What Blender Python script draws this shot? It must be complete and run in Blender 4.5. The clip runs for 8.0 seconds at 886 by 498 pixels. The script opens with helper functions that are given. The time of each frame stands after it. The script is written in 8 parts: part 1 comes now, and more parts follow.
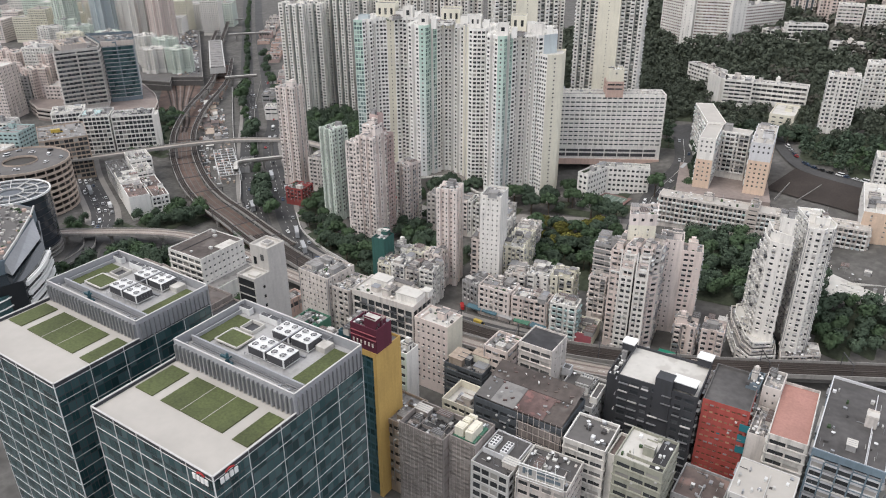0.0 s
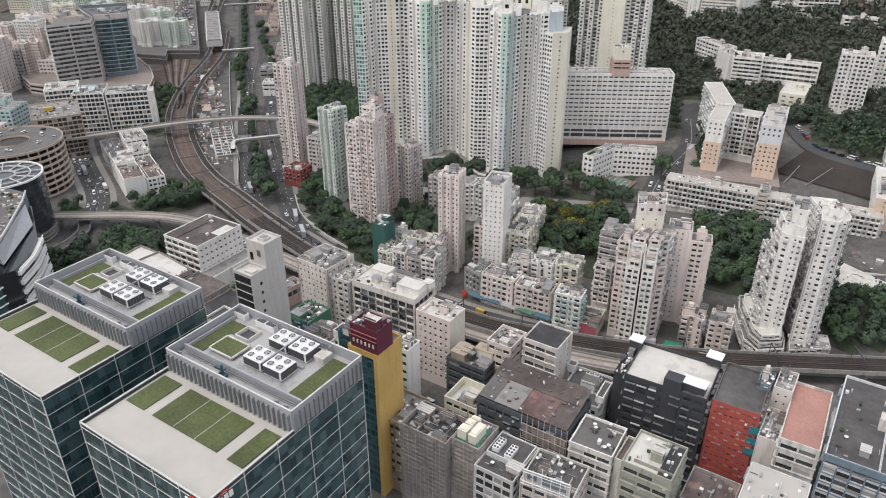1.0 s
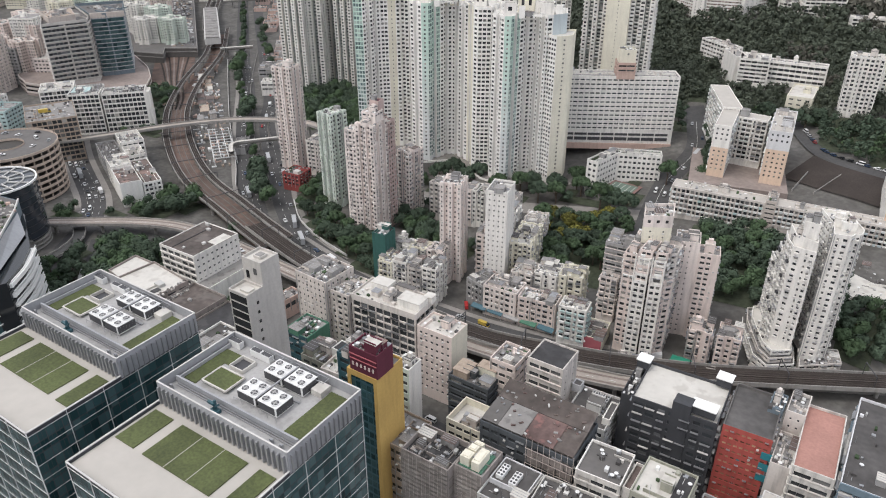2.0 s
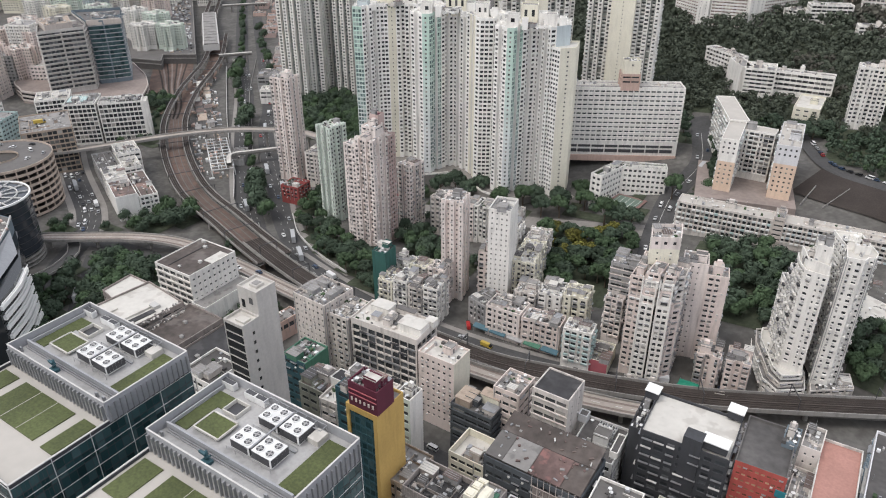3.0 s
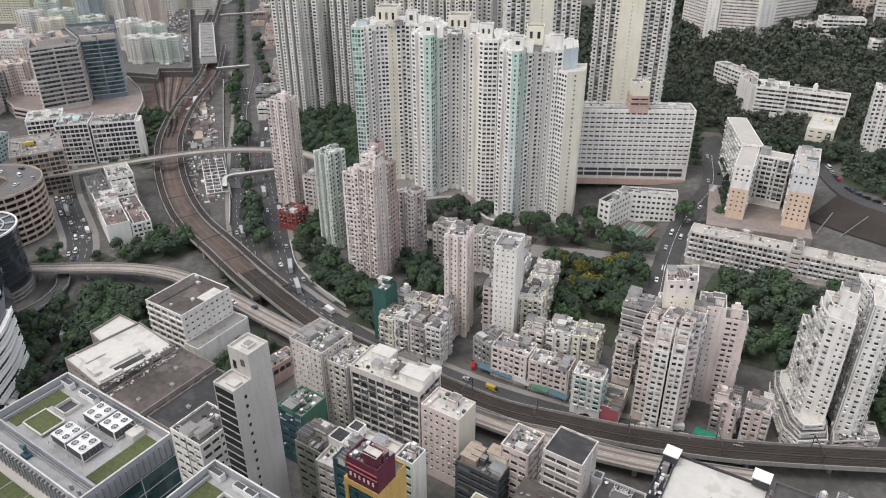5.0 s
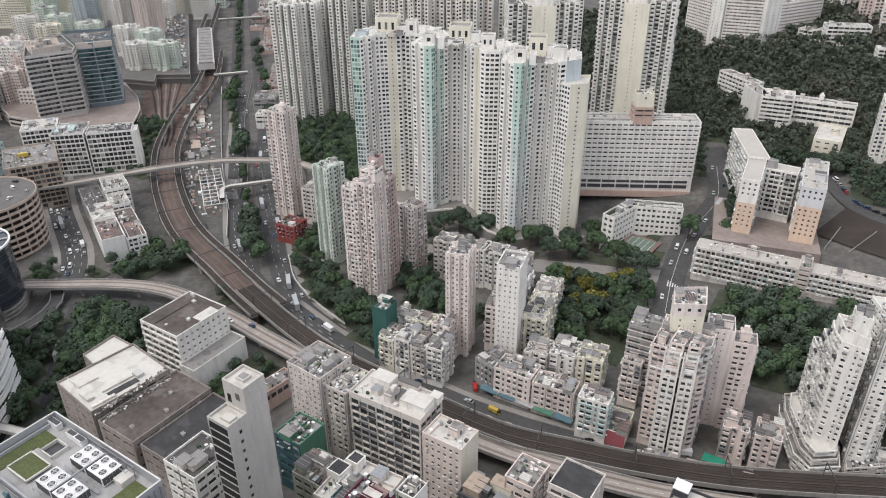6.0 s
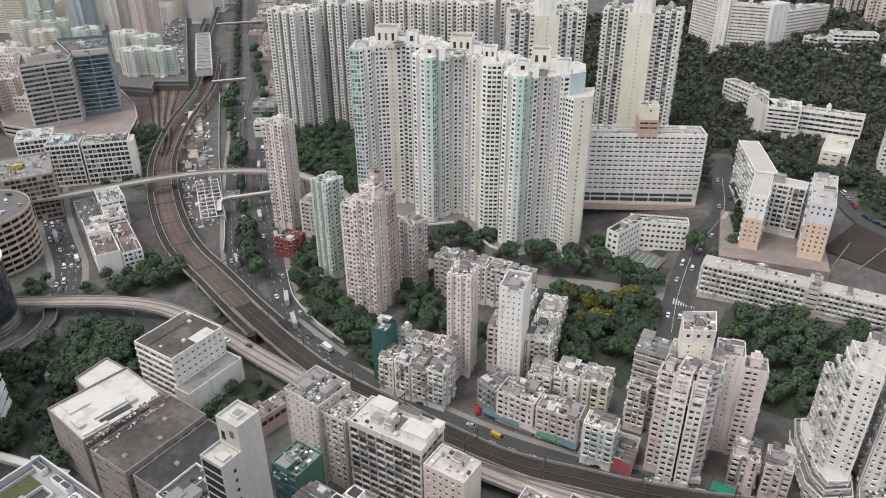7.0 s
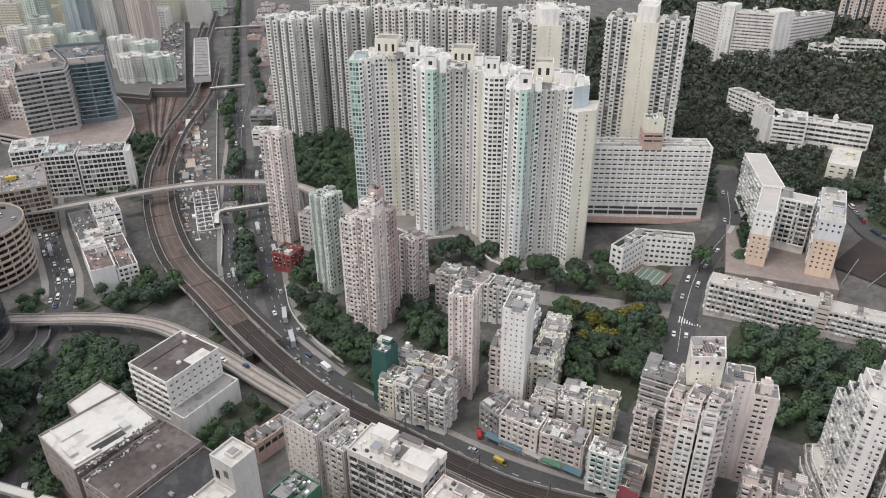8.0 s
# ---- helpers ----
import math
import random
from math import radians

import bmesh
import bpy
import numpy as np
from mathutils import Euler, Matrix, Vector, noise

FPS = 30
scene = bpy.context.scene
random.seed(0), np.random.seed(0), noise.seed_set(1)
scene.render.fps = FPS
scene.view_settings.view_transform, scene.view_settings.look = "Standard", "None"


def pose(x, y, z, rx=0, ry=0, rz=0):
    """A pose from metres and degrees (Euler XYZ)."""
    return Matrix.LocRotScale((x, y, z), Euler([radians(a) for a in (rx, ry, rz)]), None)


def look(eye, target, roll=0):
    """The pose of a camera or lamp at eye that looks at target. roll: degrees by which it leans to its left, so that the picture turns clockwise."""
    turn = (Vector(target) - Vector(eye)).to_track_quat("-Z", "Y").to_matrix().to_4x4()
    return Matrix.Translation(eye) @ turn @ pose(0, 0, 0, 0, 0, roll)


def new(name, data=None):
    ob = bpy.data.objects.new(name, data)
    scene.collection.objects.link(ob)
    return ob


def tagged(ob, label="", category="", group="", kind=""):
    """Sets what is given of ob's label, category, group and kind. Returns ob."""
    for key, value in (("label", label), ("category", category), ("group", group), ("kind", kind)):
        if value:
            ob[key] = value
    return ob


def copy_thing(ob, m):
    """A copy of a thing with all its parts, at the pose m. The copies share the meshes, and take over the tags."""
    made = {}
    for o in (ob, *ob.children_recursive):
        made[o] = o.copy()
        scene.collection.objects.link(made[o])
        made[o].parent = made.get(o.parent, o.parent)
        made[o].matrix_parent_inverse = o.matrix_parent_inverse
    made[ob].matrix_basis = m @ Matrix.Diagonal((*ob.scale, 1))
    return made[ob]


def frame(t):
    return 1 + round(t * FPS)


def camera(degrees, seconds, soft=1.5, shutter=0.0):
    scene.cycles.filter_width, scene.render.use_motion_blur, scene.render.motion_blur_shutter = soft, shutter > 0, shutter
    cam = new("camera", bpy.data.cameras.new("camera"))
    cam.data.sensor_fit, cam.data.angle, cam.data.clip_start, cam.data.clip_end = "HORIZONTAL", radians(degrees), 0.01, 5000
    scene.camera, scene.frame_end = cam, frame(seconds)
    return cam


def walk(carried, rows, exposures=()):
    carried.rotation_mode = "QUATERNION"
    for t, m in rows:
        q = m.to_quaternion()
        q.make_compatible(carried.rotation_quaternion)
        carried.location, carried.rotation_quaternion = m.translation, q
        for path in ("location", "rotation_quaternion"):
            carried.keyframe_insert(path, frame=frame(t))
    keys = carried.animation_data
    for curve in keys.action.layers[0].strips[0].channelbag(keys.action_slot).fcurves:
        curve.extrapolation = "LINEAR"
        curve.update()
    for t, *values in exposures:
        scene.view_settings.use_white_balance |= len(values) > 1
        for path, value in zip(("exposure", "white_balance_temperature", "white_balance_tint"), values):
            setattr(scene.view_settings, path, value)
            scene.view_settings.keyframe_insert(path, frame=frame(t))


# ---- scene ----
cam = camera(62.69, 8.0, soft=1.08)
ROWS = [
    (0.0, 0.00, -0.00, 199.19, 63.958, 0.239, 33.395),
    (0.5, -3.80, 4.84, 201.48, 62.403, 0.166, 33.442),
    (1.0, -7.22, 9.60, 203.67, 61.540, 0.173, 33.470),
    (1.5, -10.51, 13.98, 205.54, 61.006, 0.136, 33.497),
    (3.0, -20.89, 27.95, 211.81, 60.977, 0.139, 33.539),
    (3.5, -24.31, 32.36, 213.99, 60.987, 0.161, 33.531),
    (4.0, -27.39, 36.68, 215.84, 60.994, 0.213, 33.539),
    (4.5, -30.73, 41.25, 217.76, 60.988, 0.246, 33.539),
    (6.0, -40.76, 54.74, 223.81, 60.965, 0.340, 33.481),
    (6.5, -44.02, 59.30, 225.51, 61.004, 0.329, 33.499),
    (7.0, -47.75, 64.08, 227.86, 60.961, 0.329, 33.475),
    (7.5, -51.19, 68.50, 229.99, 60.956, 0.327, 33.460),
    (8.0, -54.57, 72.89, 232.02, 60.946, 0.305, 33.446),
]
walk(cam, [(t, pose(x, y, z, rx, ry, rz)) for t, x, y, z, rx, ry, rz in ROWS])

# ---- light ----
world = bpy.data.worlds.new("sky")
scene.world = world
world.use_nodes = True
wn = world.node_tree
sky = wn.nodes.new("ShaderNodeTexSky")
sky.sky_type = 'NISHITA'
sky.sun_disc = False
sky.sun_elevation, sky.sun_rotation = radians(55), radians(200)
sky.air_density, sky.dust_density, sky.ozone_density = 1.0, 6.0, 1.0
soft_sky = wn.nodes.new("ShaderNodeMixRGB")
soft_sky.inputs[0].default_value = 0.75
soft_sky.inputs[2].default_value = (7.7, 7.87, 8.5, 1)
wn.links.new(sky.outputs[0], soft_sky.inputs[1])
wn.links.new(soft_sky.outputs[0], wn.nodes["Background"].inputs[0])
wn.nodes["Background"].inputs[1].default_value = 0.15
sun = new("sun", bpy.data.lights.new("sun", "SUN"))
sun.data.energy, sun.data.angle, sun.data.color = 1.2, radians(20), (1.0, 0.98, 0.94)
sun.matrix_world = look((0, 0, 400), (90, 170, 0))
scene.view_settings.exposure = 0.06

# ---- materials ----


def surface(name, colour, rough=0.85, vary=0.06, stain=0.25, grain=1.2, metal=0.0, island=0.0, bump=0.15, spots=None):
    """A worn surface: broad tone drift, fine grain, vertical rain streaks and some change from piece to piece."""
    m = bpy.data.materials.new(name)
    m.use_nodes = True
    nt = m.node_tree
    bs = nt.nodes["Principled BSDF"]
    bs.inputs["Roughness"].default_value = rough
    bs.inputs["Metallic"].default_value = metal
    geo = nt.nodes.new("ShaderNodeNewGeometry")

    def noise_tex(scale, detail, stretch=None):
        n = nt.nodes.new("ShaderNodeTexNoise")
        n.inputs["Scale"].default_value, n.inputs["Detail"].default_value = scale, detail
        if stretch:
            mp = nt.nodes.new("ShaderNodeMapping")
            mp.inputs["Scale"].default_value = stretch
            nt.links.new(geo.outputs["Position"], mp.inputs["Vector"])
            nt.links.new(mp.outputs[0], n.inputs["Vector"])
        else:
            nt.links.new(geo.outputs["Position"], n.inputs["Vector"])
        return n.outputs["Fac"]

    def ramp(src, lo, hi, a, b):
        r = nt.nodes.new("ShaderNodeMapRange")
        r.inputs[1].default_value, r.inputs[2].default_value, r.inputs[3].default_value, r.inputs[4].default_value = lo, hi, a, b
        nt.links.new(src, r.inputs[0])
        return r.outputs[0]

    def times(a, b):
        k = nt.nodes.new("ShaderNodeMath")
        k.operation = 'MULTIPLY'
        nt.links.new(a, k.inputs[0])
        nt.links.new(b, k.inputs[1])
        return k.outputs[0]
    tone = times(ramp(noise_tex(0.07, 3), 0.3, 0.7, 1 - vary, 1 + vary), ramp(noise_tex(grain, 4), 0.25, 0.75, 1 - vary, 1 + vary))
    if stain:
        tone = times(tone, ramp(noise_tex(1.0, 5, (0.55, 0.55, 0.07)), 0.48, 0.72, 1.0, 1 - stain))
    if island:
        tone = times(tone, ramp(geo.outputs["Random Per Island"], 0, 1, 1 - island, 1 + island))
        info = nt.nodes.new("ShaderNodeObjectInfo")
        tone = times(tone, ramp(info.outputs["Random"], 0, 1, 1 - island, 1 + island))
    mix = nt.nodes.new("ShaderNodeVectorMath")
    mix.operation = 'SCALE'
    mix.inputs[0].default_value = colour[:3]
    nt.links.new(tone, mix.inputs["Scale"])
    out = mix.outputs[0]
    if spots:
        sp = nt.nodes.new("ShaderNodeMixRGB")
        sp.inputs[2].default_value = (*spots[0], 1)
        nt.links.new(ramp(noise_tex(spots[1], 3), spots[2], spots[2] + 0.08, 0, spots[3]), sp.inputs[0])
        nt.links.new(out, sp.inputs[1])
        out = sp.outputs[0]
    nt.links.new(out, bs.inputs["Base Color"])
    if bump:
        bp = nt.nodes.new("ShaderNodeBump")
        bp.inputs["Strength"].default_value, bp.inputs["Distance"].default_value = bump, 0.1
        nt.links.new(noise_tex(grain * 2, 4), bp.inputs["Height"])
        nt.links.new(bp.outputs[0], bs.inputs["Normal"])
    return m


def glass(name, dark, light, share=0.25, rough=0.08):
    """Window glass seen from outside by day: dark rooms, here and there a drawn curtain."""
    m = bpy.data.materials.new(name)
    m.use_nodes = True
    nt = m.node_tree
    bs = nt.nodes["Principled BSDF"]
    bs.inputs["Roughness"].default_value = rough
    bs.inputs["IOR"].default_value = 1.5
    geo = nt.nodes.new("ShaderNodeNewGeometry")
    info = nt.nodes.new("ShaderNodeObjectInfo")
    add = nt.nodes.new("ShaderNodeMath")
    nt.links.new(geo.outputs["Random Per Island"], add.inputs[0])
    nt.links.new(info.outputs["Random"], add.inputs[1])
    fr = nt.nodes.new("ShaderNodeMath")
    fr.operation = 'FRACT'
    nt.links.new(add.outputs[0], fr.inputs[0])
    cr = nt.nodes.new("ShaderNodeValToRGB")
    e = cr.color_ramp.elements
    e[0].color, e[1].color = (*[c * 0.5 for c in dark], 1), (*light, 1)
    k = e.new(1 - share)
    k.color = (*dark, 1)
    nt.links.new(fr.outputs[0], cr.inputs[0])
    nt.links.new(cr.outputs[0], bs.inputs["Base Color"])
    return m


M = {
    "white": surface("white_paint", (0.78, 0.757, 0.715), stain=0.24),
    "stone": surface("warm_grey_stucco", (0.52, 0.495, 0.465), stain=0.12, vary=0.08),
    # greyish recess paint, darkened to hold the shade between projecting bays
    "recessgreen": surface("shaded_grey_green_tile", (0.3, 0.32, 0.3), stain=0.2),
    "chalk": surface("weathered_white_paint", (0.6, 0.575, 0.535), stain=0.4, vary=0.1),
    "plantgrey": surface("plant_deck_screed", (0.36, 0.355, 0.35), stain=0, vary=0.1, spots=((0.24, 0.235, 0.23), 0.3, 0.56, 0.5)),
    "podiumbrown": surface("brown_podium_paving", (0.26, 0.215, 0.195), vary=0.15, stain=0, grain=0.4),
    "troughgrey": surface("trough_concrete_slot_shade", (0.13, 0.118, 0.108), vary=0.15, stain=0),
    "estatewhite": surface("estate_white_tile", (0.83, 0.815, 0.78), stain=0.1),
    "cream": surface("cream_paint", (0.74, 0.705, 0.59), stain=0.1),
    "pink": surface("pale_pink_tile", (0.75, 0.675, 0.635), stain=0.28),
    "rose": surface("rose_tile", (0.5, 0.385, 0.355), stain=0.25),
    "beige": surface("beige_render", (0.63, 0.585, 0.545), stain=0.35),
    "blushgrey": surface("stained_blush_render", (0.6, 0.545, 0.505), stain=0.45, vary=0.1),
    "grey": surface("grey_render", (0.34, 0.335, 0.33), stain=0.35),
    "pale": surface("pale_grey_panel", (0.56, 0.55, 0.53), stain=0.12, vary=0.06),
    "palegrey": surface("pale_blue_grey_paint", (0.62, 0.62, 0.63), stain=0.15),
    "dark": surface("charcoal_paint", (0.05, 0.052, 0.058), stain=0.2),
    "charcoalblue": surface("charcoal_blue_render", (0.085, 0.095, 0.105), stain=0.25),
    "mint": surface("mint_tile", (0.53, 0.66, 0.58), stain=0.15),
    "palegreen": surface("pale_green_paint", (0.62, 0.68, 0.61), stain=0.2),
    "blue": surface("pale_blue_tile", (0.5, 0.56, 0.58), stain=0.15),
    "slate": surface("slate_blue_paint", (0.15, 0.19, 0.22), stain=0.25),
    "teal": surface("teal_panel", (0.035, 0.095, 0.115), rough=0.5, stain=0.15),
    "aqua": surface("aqua_paint", (0.42, 0.54, 0.53), stain=0.2),
    "yellow": surface("ochre_render", (0.57, 0.375, 0.12), stain=0.12, vary=0.06),
    "maroon": surface("maroon_panel", (0.115, 0.022, 0.042), stain=0.1),
    "red": surface("brick_red_paint", (0.4, 0.085, 0.07), stain=0.2),
    "redroof": surface("red_deck_paint", (0.38, 0.2, 0.165), stain=0.1, vary=0.12),
    "orange": surface("apricot_paint", (0.68, 0.52, 0.4), stain=0.15),
    "salmon": surface("salmon_tile", (0.55, 0.4, 0.34), stain=0.15),
    "green": surface("green_sheeting", (0.08, 0.2, 0.135), stain=0.2),
    "olive": surface("olive_render", (0.33, 0.33, 0.27), stain=0.35),
    "roofgrey": surface("weathered_roof_screed", (0.25, 0.24, 0.23), vary=0.1, stain=0, grain=0.5, spots=((0.12, 0.115, 0.11), 0.22, 0.54, 0.6)),
    "roofdark": surface("bitumen_roof", (0.085, 0.08, 0.078), vary=0.25, stain=0, grain=0.4),
    "roofrust": surface("rust_stained_roof", (0.13, 0.085, 0.078), vary=0.3, stain=0, grain=0.5, spots=((0.27, 0.13, 0.12), 0.22, 0.56, 0.7)),
    "rooflight": surface("pale_roof_tile", (0.55, 0.53, 0.49), vary=0.06, stain=0, grain=0.4, spots=((0.36, 0.33, 0.3), 0.16, 0.55, 0.5)),
    "roofbrown": surface("brown_felt_roof", (0.13, 0.1, 0.09), vary=0.25, stain=0, grain=0.4, spots=((0.3, 0.2, 0.17), 0.12, 0.55, 0.7)),
    "metal": surface("galvanised_metal", (0.36, 0.365, 0.375), rough=0.45, metal=0.6, stain=0.1),
    "whitemetal": surface("white_enamelled_metal", (0.7, 0.7, 0.69), rough=0.5, stain=0.12, island=0.1),
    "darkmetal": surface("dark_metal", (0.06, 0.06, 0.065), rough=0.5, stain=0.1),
    "cloth": surface("grey_brown_scaffold_cloth", (0.3, 0.27, 0.25), stain=0.35, vary=0.2, grain=3.0, island=0.1, spots=((0.2, 0.17, 0.15), 0.5, 0.55, 0.5)),
    "ramptan": surface("tan_ramp_concrete", (0.47, 0.385, 0.32), stain=0.2, vary=0.1),
    "mesh": surface("scaffold_netting_cloth", (0.27, 0.235, 0.215), stain=0.3, vary=0.18, grain=2.5),
    "asphalt": surface("asphalt", (0.078, 0.077, 0.077), vary=0.16, stain=0, grain=0.6),
    "pave": surface("concrete_paving", (0.24, 0.225, 0.21), vary=0.12, stain=0, grain=0.7),
    "ground": surface("mixed_city_ground", (0.12, 0.115, 0.108), vary=0.25, stain=0, grain=0.3, spots=((0.085, 0.081, 0.076), 0.12, 0.5, 0.5)),
    "soil": surface("undergrowth", (0.058, 0.068, 0.046), vary=0.3, stain=0, grain=0.5),
    "concrete": surface("viaduct_concrete", (0.3, 0.287, 0.27), stain=0.25),
    "deck": surface("road_deck", (0.34, 0.3, 0.265), vary=0.12, stain=0, grain=0.6),
    "tan": surface("tan_concrete", (0.4, 0.325, 0.262), stain=0.3),
    # near-black for the shade between the round car park's decks
    "deckshade": surface("deck_gap_shade", (0.06, 0.055, 0.05), stain=0.2),
    "terrace": surface("terrace_paving", (0.43, 0.405, 0.37), vary=0.05, stain=0, grain=0.3),
    "netting": surface("grey_netting", (0.33, 0.295, 0.275), stain=0.35, vary=0.1, grain=2.5),
    "cobalt": surface("steel_blue_paint", (0.15, 0.205, 0.245), stain=0.25),
    "turquoise": surface("turquoise_panel", (0.03, 0.2, 0.24), rough=0.5, stain=0.1),
    "ballastred": surface("rusty_track_bed", (0.135, 0.098, 0.083), vary=0.2, stain=0, grain=1.5, spots=((0.2, 0.13, 0.105), 0.12, 0.55, 0.6)),
    "blush": surface("blush_pink_tile", (0.71, 0.615, 0.57), stain=0.25),
    "taupe": surface("taupe_cladding", (0.5, 0.445, 0.405), stain=0.15),
    "louvre": surface("grey_louvre_metal", (0.33, 0.335, 0.35), rough=0.5, stain=0.1),
    "crimson": surface("crimson_paint", (0.3, 0.07, 0.065), stain=0.2),
    "wornlane": surface("worn_brown_lane", (0.2, 0.16, 0.14), vary=0.2, stain=0, grain=0.8),
    "roofblack": surface("black_bitumen_roof", (0.042, 0.041, 0.043), vary=0.25, stain=0, grain=0.4, spots=((0.09, 0.088, 0.088), 0.15, 0.56, 0.5)),
    "acbox": surface("aged_enamel", (0.5, 0.49, 0.47), rough=0.6, stain=0.15, island=0.15),
    "roofcocoa": surface("cocoa_felt_roof", (0.085, 0.07, 0.063), vary=0.3, stain=0, grain=0.4, spots=((0.17, 0.15, 0.14), 0.1, 0.57, 0.5)),
    "roofmid": surface("dull_roof_screed", (0.125, 0.118, 0.113), vary=0.12, stain=0, grain=0.4),
    "ballast": surface("track_bed", (0.05, 0.042, 0.038), vary=0.2, stain=0, grain=1.5),
    "rail": surface("rail_steel", (0.1, 0.082, 0.073), rough=0.5, metal=0.5, stain=0),
    "paint": surface("road_paint", (0.6, 0.6, 0.57), stain=0, vary=0.1),
    "lawn": surface("roof_lawn", (0.075, 0.09, 0.032), vary=0.3, stain=0, grain=1.5, bump=0.5),
    "bark": surface("bark", (0.1, 0.075, 0.055), stain=0),
    "leaf": surface("leaves", (0.06, 0.092, 0.05), rough=0.9, vary=0.2, stain=0, island=0.2, bump=0),
    "leaf2": surface("dark_leaves", (0.054, 0.076, 0.052), rough=0.9, vary=0.25, stain=0, island=0.24, bump=0),
    # far hillside leaves, greyed and lightened with the haze put into the colour
    "hillleaf": surface("hazy_hill_leaves", (0.066, 0.078, 0.058), rough=0.9, vary=0.25, stain=0, island=0.2, bump=0),
    # brownish patches of the hill, likewise lightened for haze
    "brownleaf": surface("hazy_brown_leaves", (0.084, 0.082, 0.068), rough=0.9, vary=0.25, stain=0, island=0.2, bump=0),
    "tealnet": surface("teal_green_netting", (0.035, 0.115, 0.1), stain=0.3, vary=0.15, grain=2.5),
    "blossom": surface("yellow_blossom", (0.14, 0.135, 0.035), rough=0.7, vary=0.25, stain=0, island=0.5, bump=0),
    "court": surface("green_court_paint", (0.13, 0.18, 0.145), stain=0, vary=0.1),
    "courtred": surface("red_court_paint", (0.22, 0.13, 0.115), stain=0, vary=0.1),
    "sign": surface("white_sign", (0.8, 0.8, 0.78), stain=0, vary=0.02),
    "rubber": surface("tyre_rubber", (0.02, 0.02, 0.02), stain=0),
    "pane": glass("window_glass", (0.06, 0.065, 0.07), (0.42, 0.4, 0.37), 0.3),
    "rosepane": glass("shaded_rose_gallery", (0.2, 0.13, 0.115), (0.42, 0.33, 0.3), 0.4, 0.5),
    "greypane": glass("blue_grey_window_glass", (0.07, 0.078, 0.085), (0.2, 0.205, 0.21), 0.3),
    "redpane": glass("dusty_red_framed_glass", (0.24, 0.12, 0.08), (0.5, 0.38, 0.24), 0.6),
    "panedark": glass("dark_window_glass", (0.02, 0.024, 0.028), (0.12, 0.12, 0.12), 0.15),
    "curtain": glass("teal_curtain_glass", (0.034, 0.076, 0.082), (0.074, 0.125, 0.13), 0.6, 0.05),
    "navy": glass("navy_glass", (0.035, 0.042, 0.052), (0.06, 0.068, 0.078), 0.4, 0.1),
    "bluepane": glass("mint_bay_glass", (0.13, 0.19, 0.19), (0.46, 0.55, 0.5), 0.45),
}
for key, rgb in (("carwhite", (0.7, 0.7, 0.7)), ("carblack", (0.02, 0.02, 0.022)), ("carsilver", (0.4, 0.41, 0.42)), ("carred", (0.4, 0.03, 0.03)), ("busyellow", (0.5, 0.36, 0.07)), ("carblue", (0.03, 0.06, 0.12)), ("tarp", (0.02, 0.22, 0.14)), ("sheetblue", (0.075, 0.15, 0.185)), ("sheetred", (0.4, 0.12, 0.14))):
    M[key] = surface(key, rgb, rough=0.35, stain=0, vary=0.05, bump=0)

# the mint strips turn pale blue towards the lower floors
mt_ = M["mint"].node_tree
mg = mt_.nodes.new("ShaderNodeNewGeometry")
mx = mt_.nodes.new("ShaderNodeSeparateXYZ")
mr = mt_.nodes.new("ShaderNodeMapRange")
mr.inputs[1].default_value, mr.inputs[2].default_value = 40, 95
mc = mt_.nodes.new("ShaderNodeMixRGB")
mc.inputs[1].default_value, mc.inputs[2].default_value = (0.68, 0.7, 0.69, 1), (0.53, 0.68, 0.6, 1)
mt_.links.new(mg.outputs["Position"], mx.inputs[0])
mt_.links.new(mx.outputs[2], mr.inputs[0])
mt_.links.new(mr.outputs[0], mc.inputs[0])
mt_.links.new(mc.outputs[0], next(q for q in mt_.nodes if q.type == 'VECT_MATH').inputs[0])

for key in ("leaf", "leaf2", "hillleaf", "brownleaf", "blossom", "soil", "asphalt", "ground", "ballast", "ballastred"):
    M[key].node_tree.nodes["Principled BSDF"].inputs["Specular IOR Level"].default_value = 0.15

# ---- mesh helpers ----


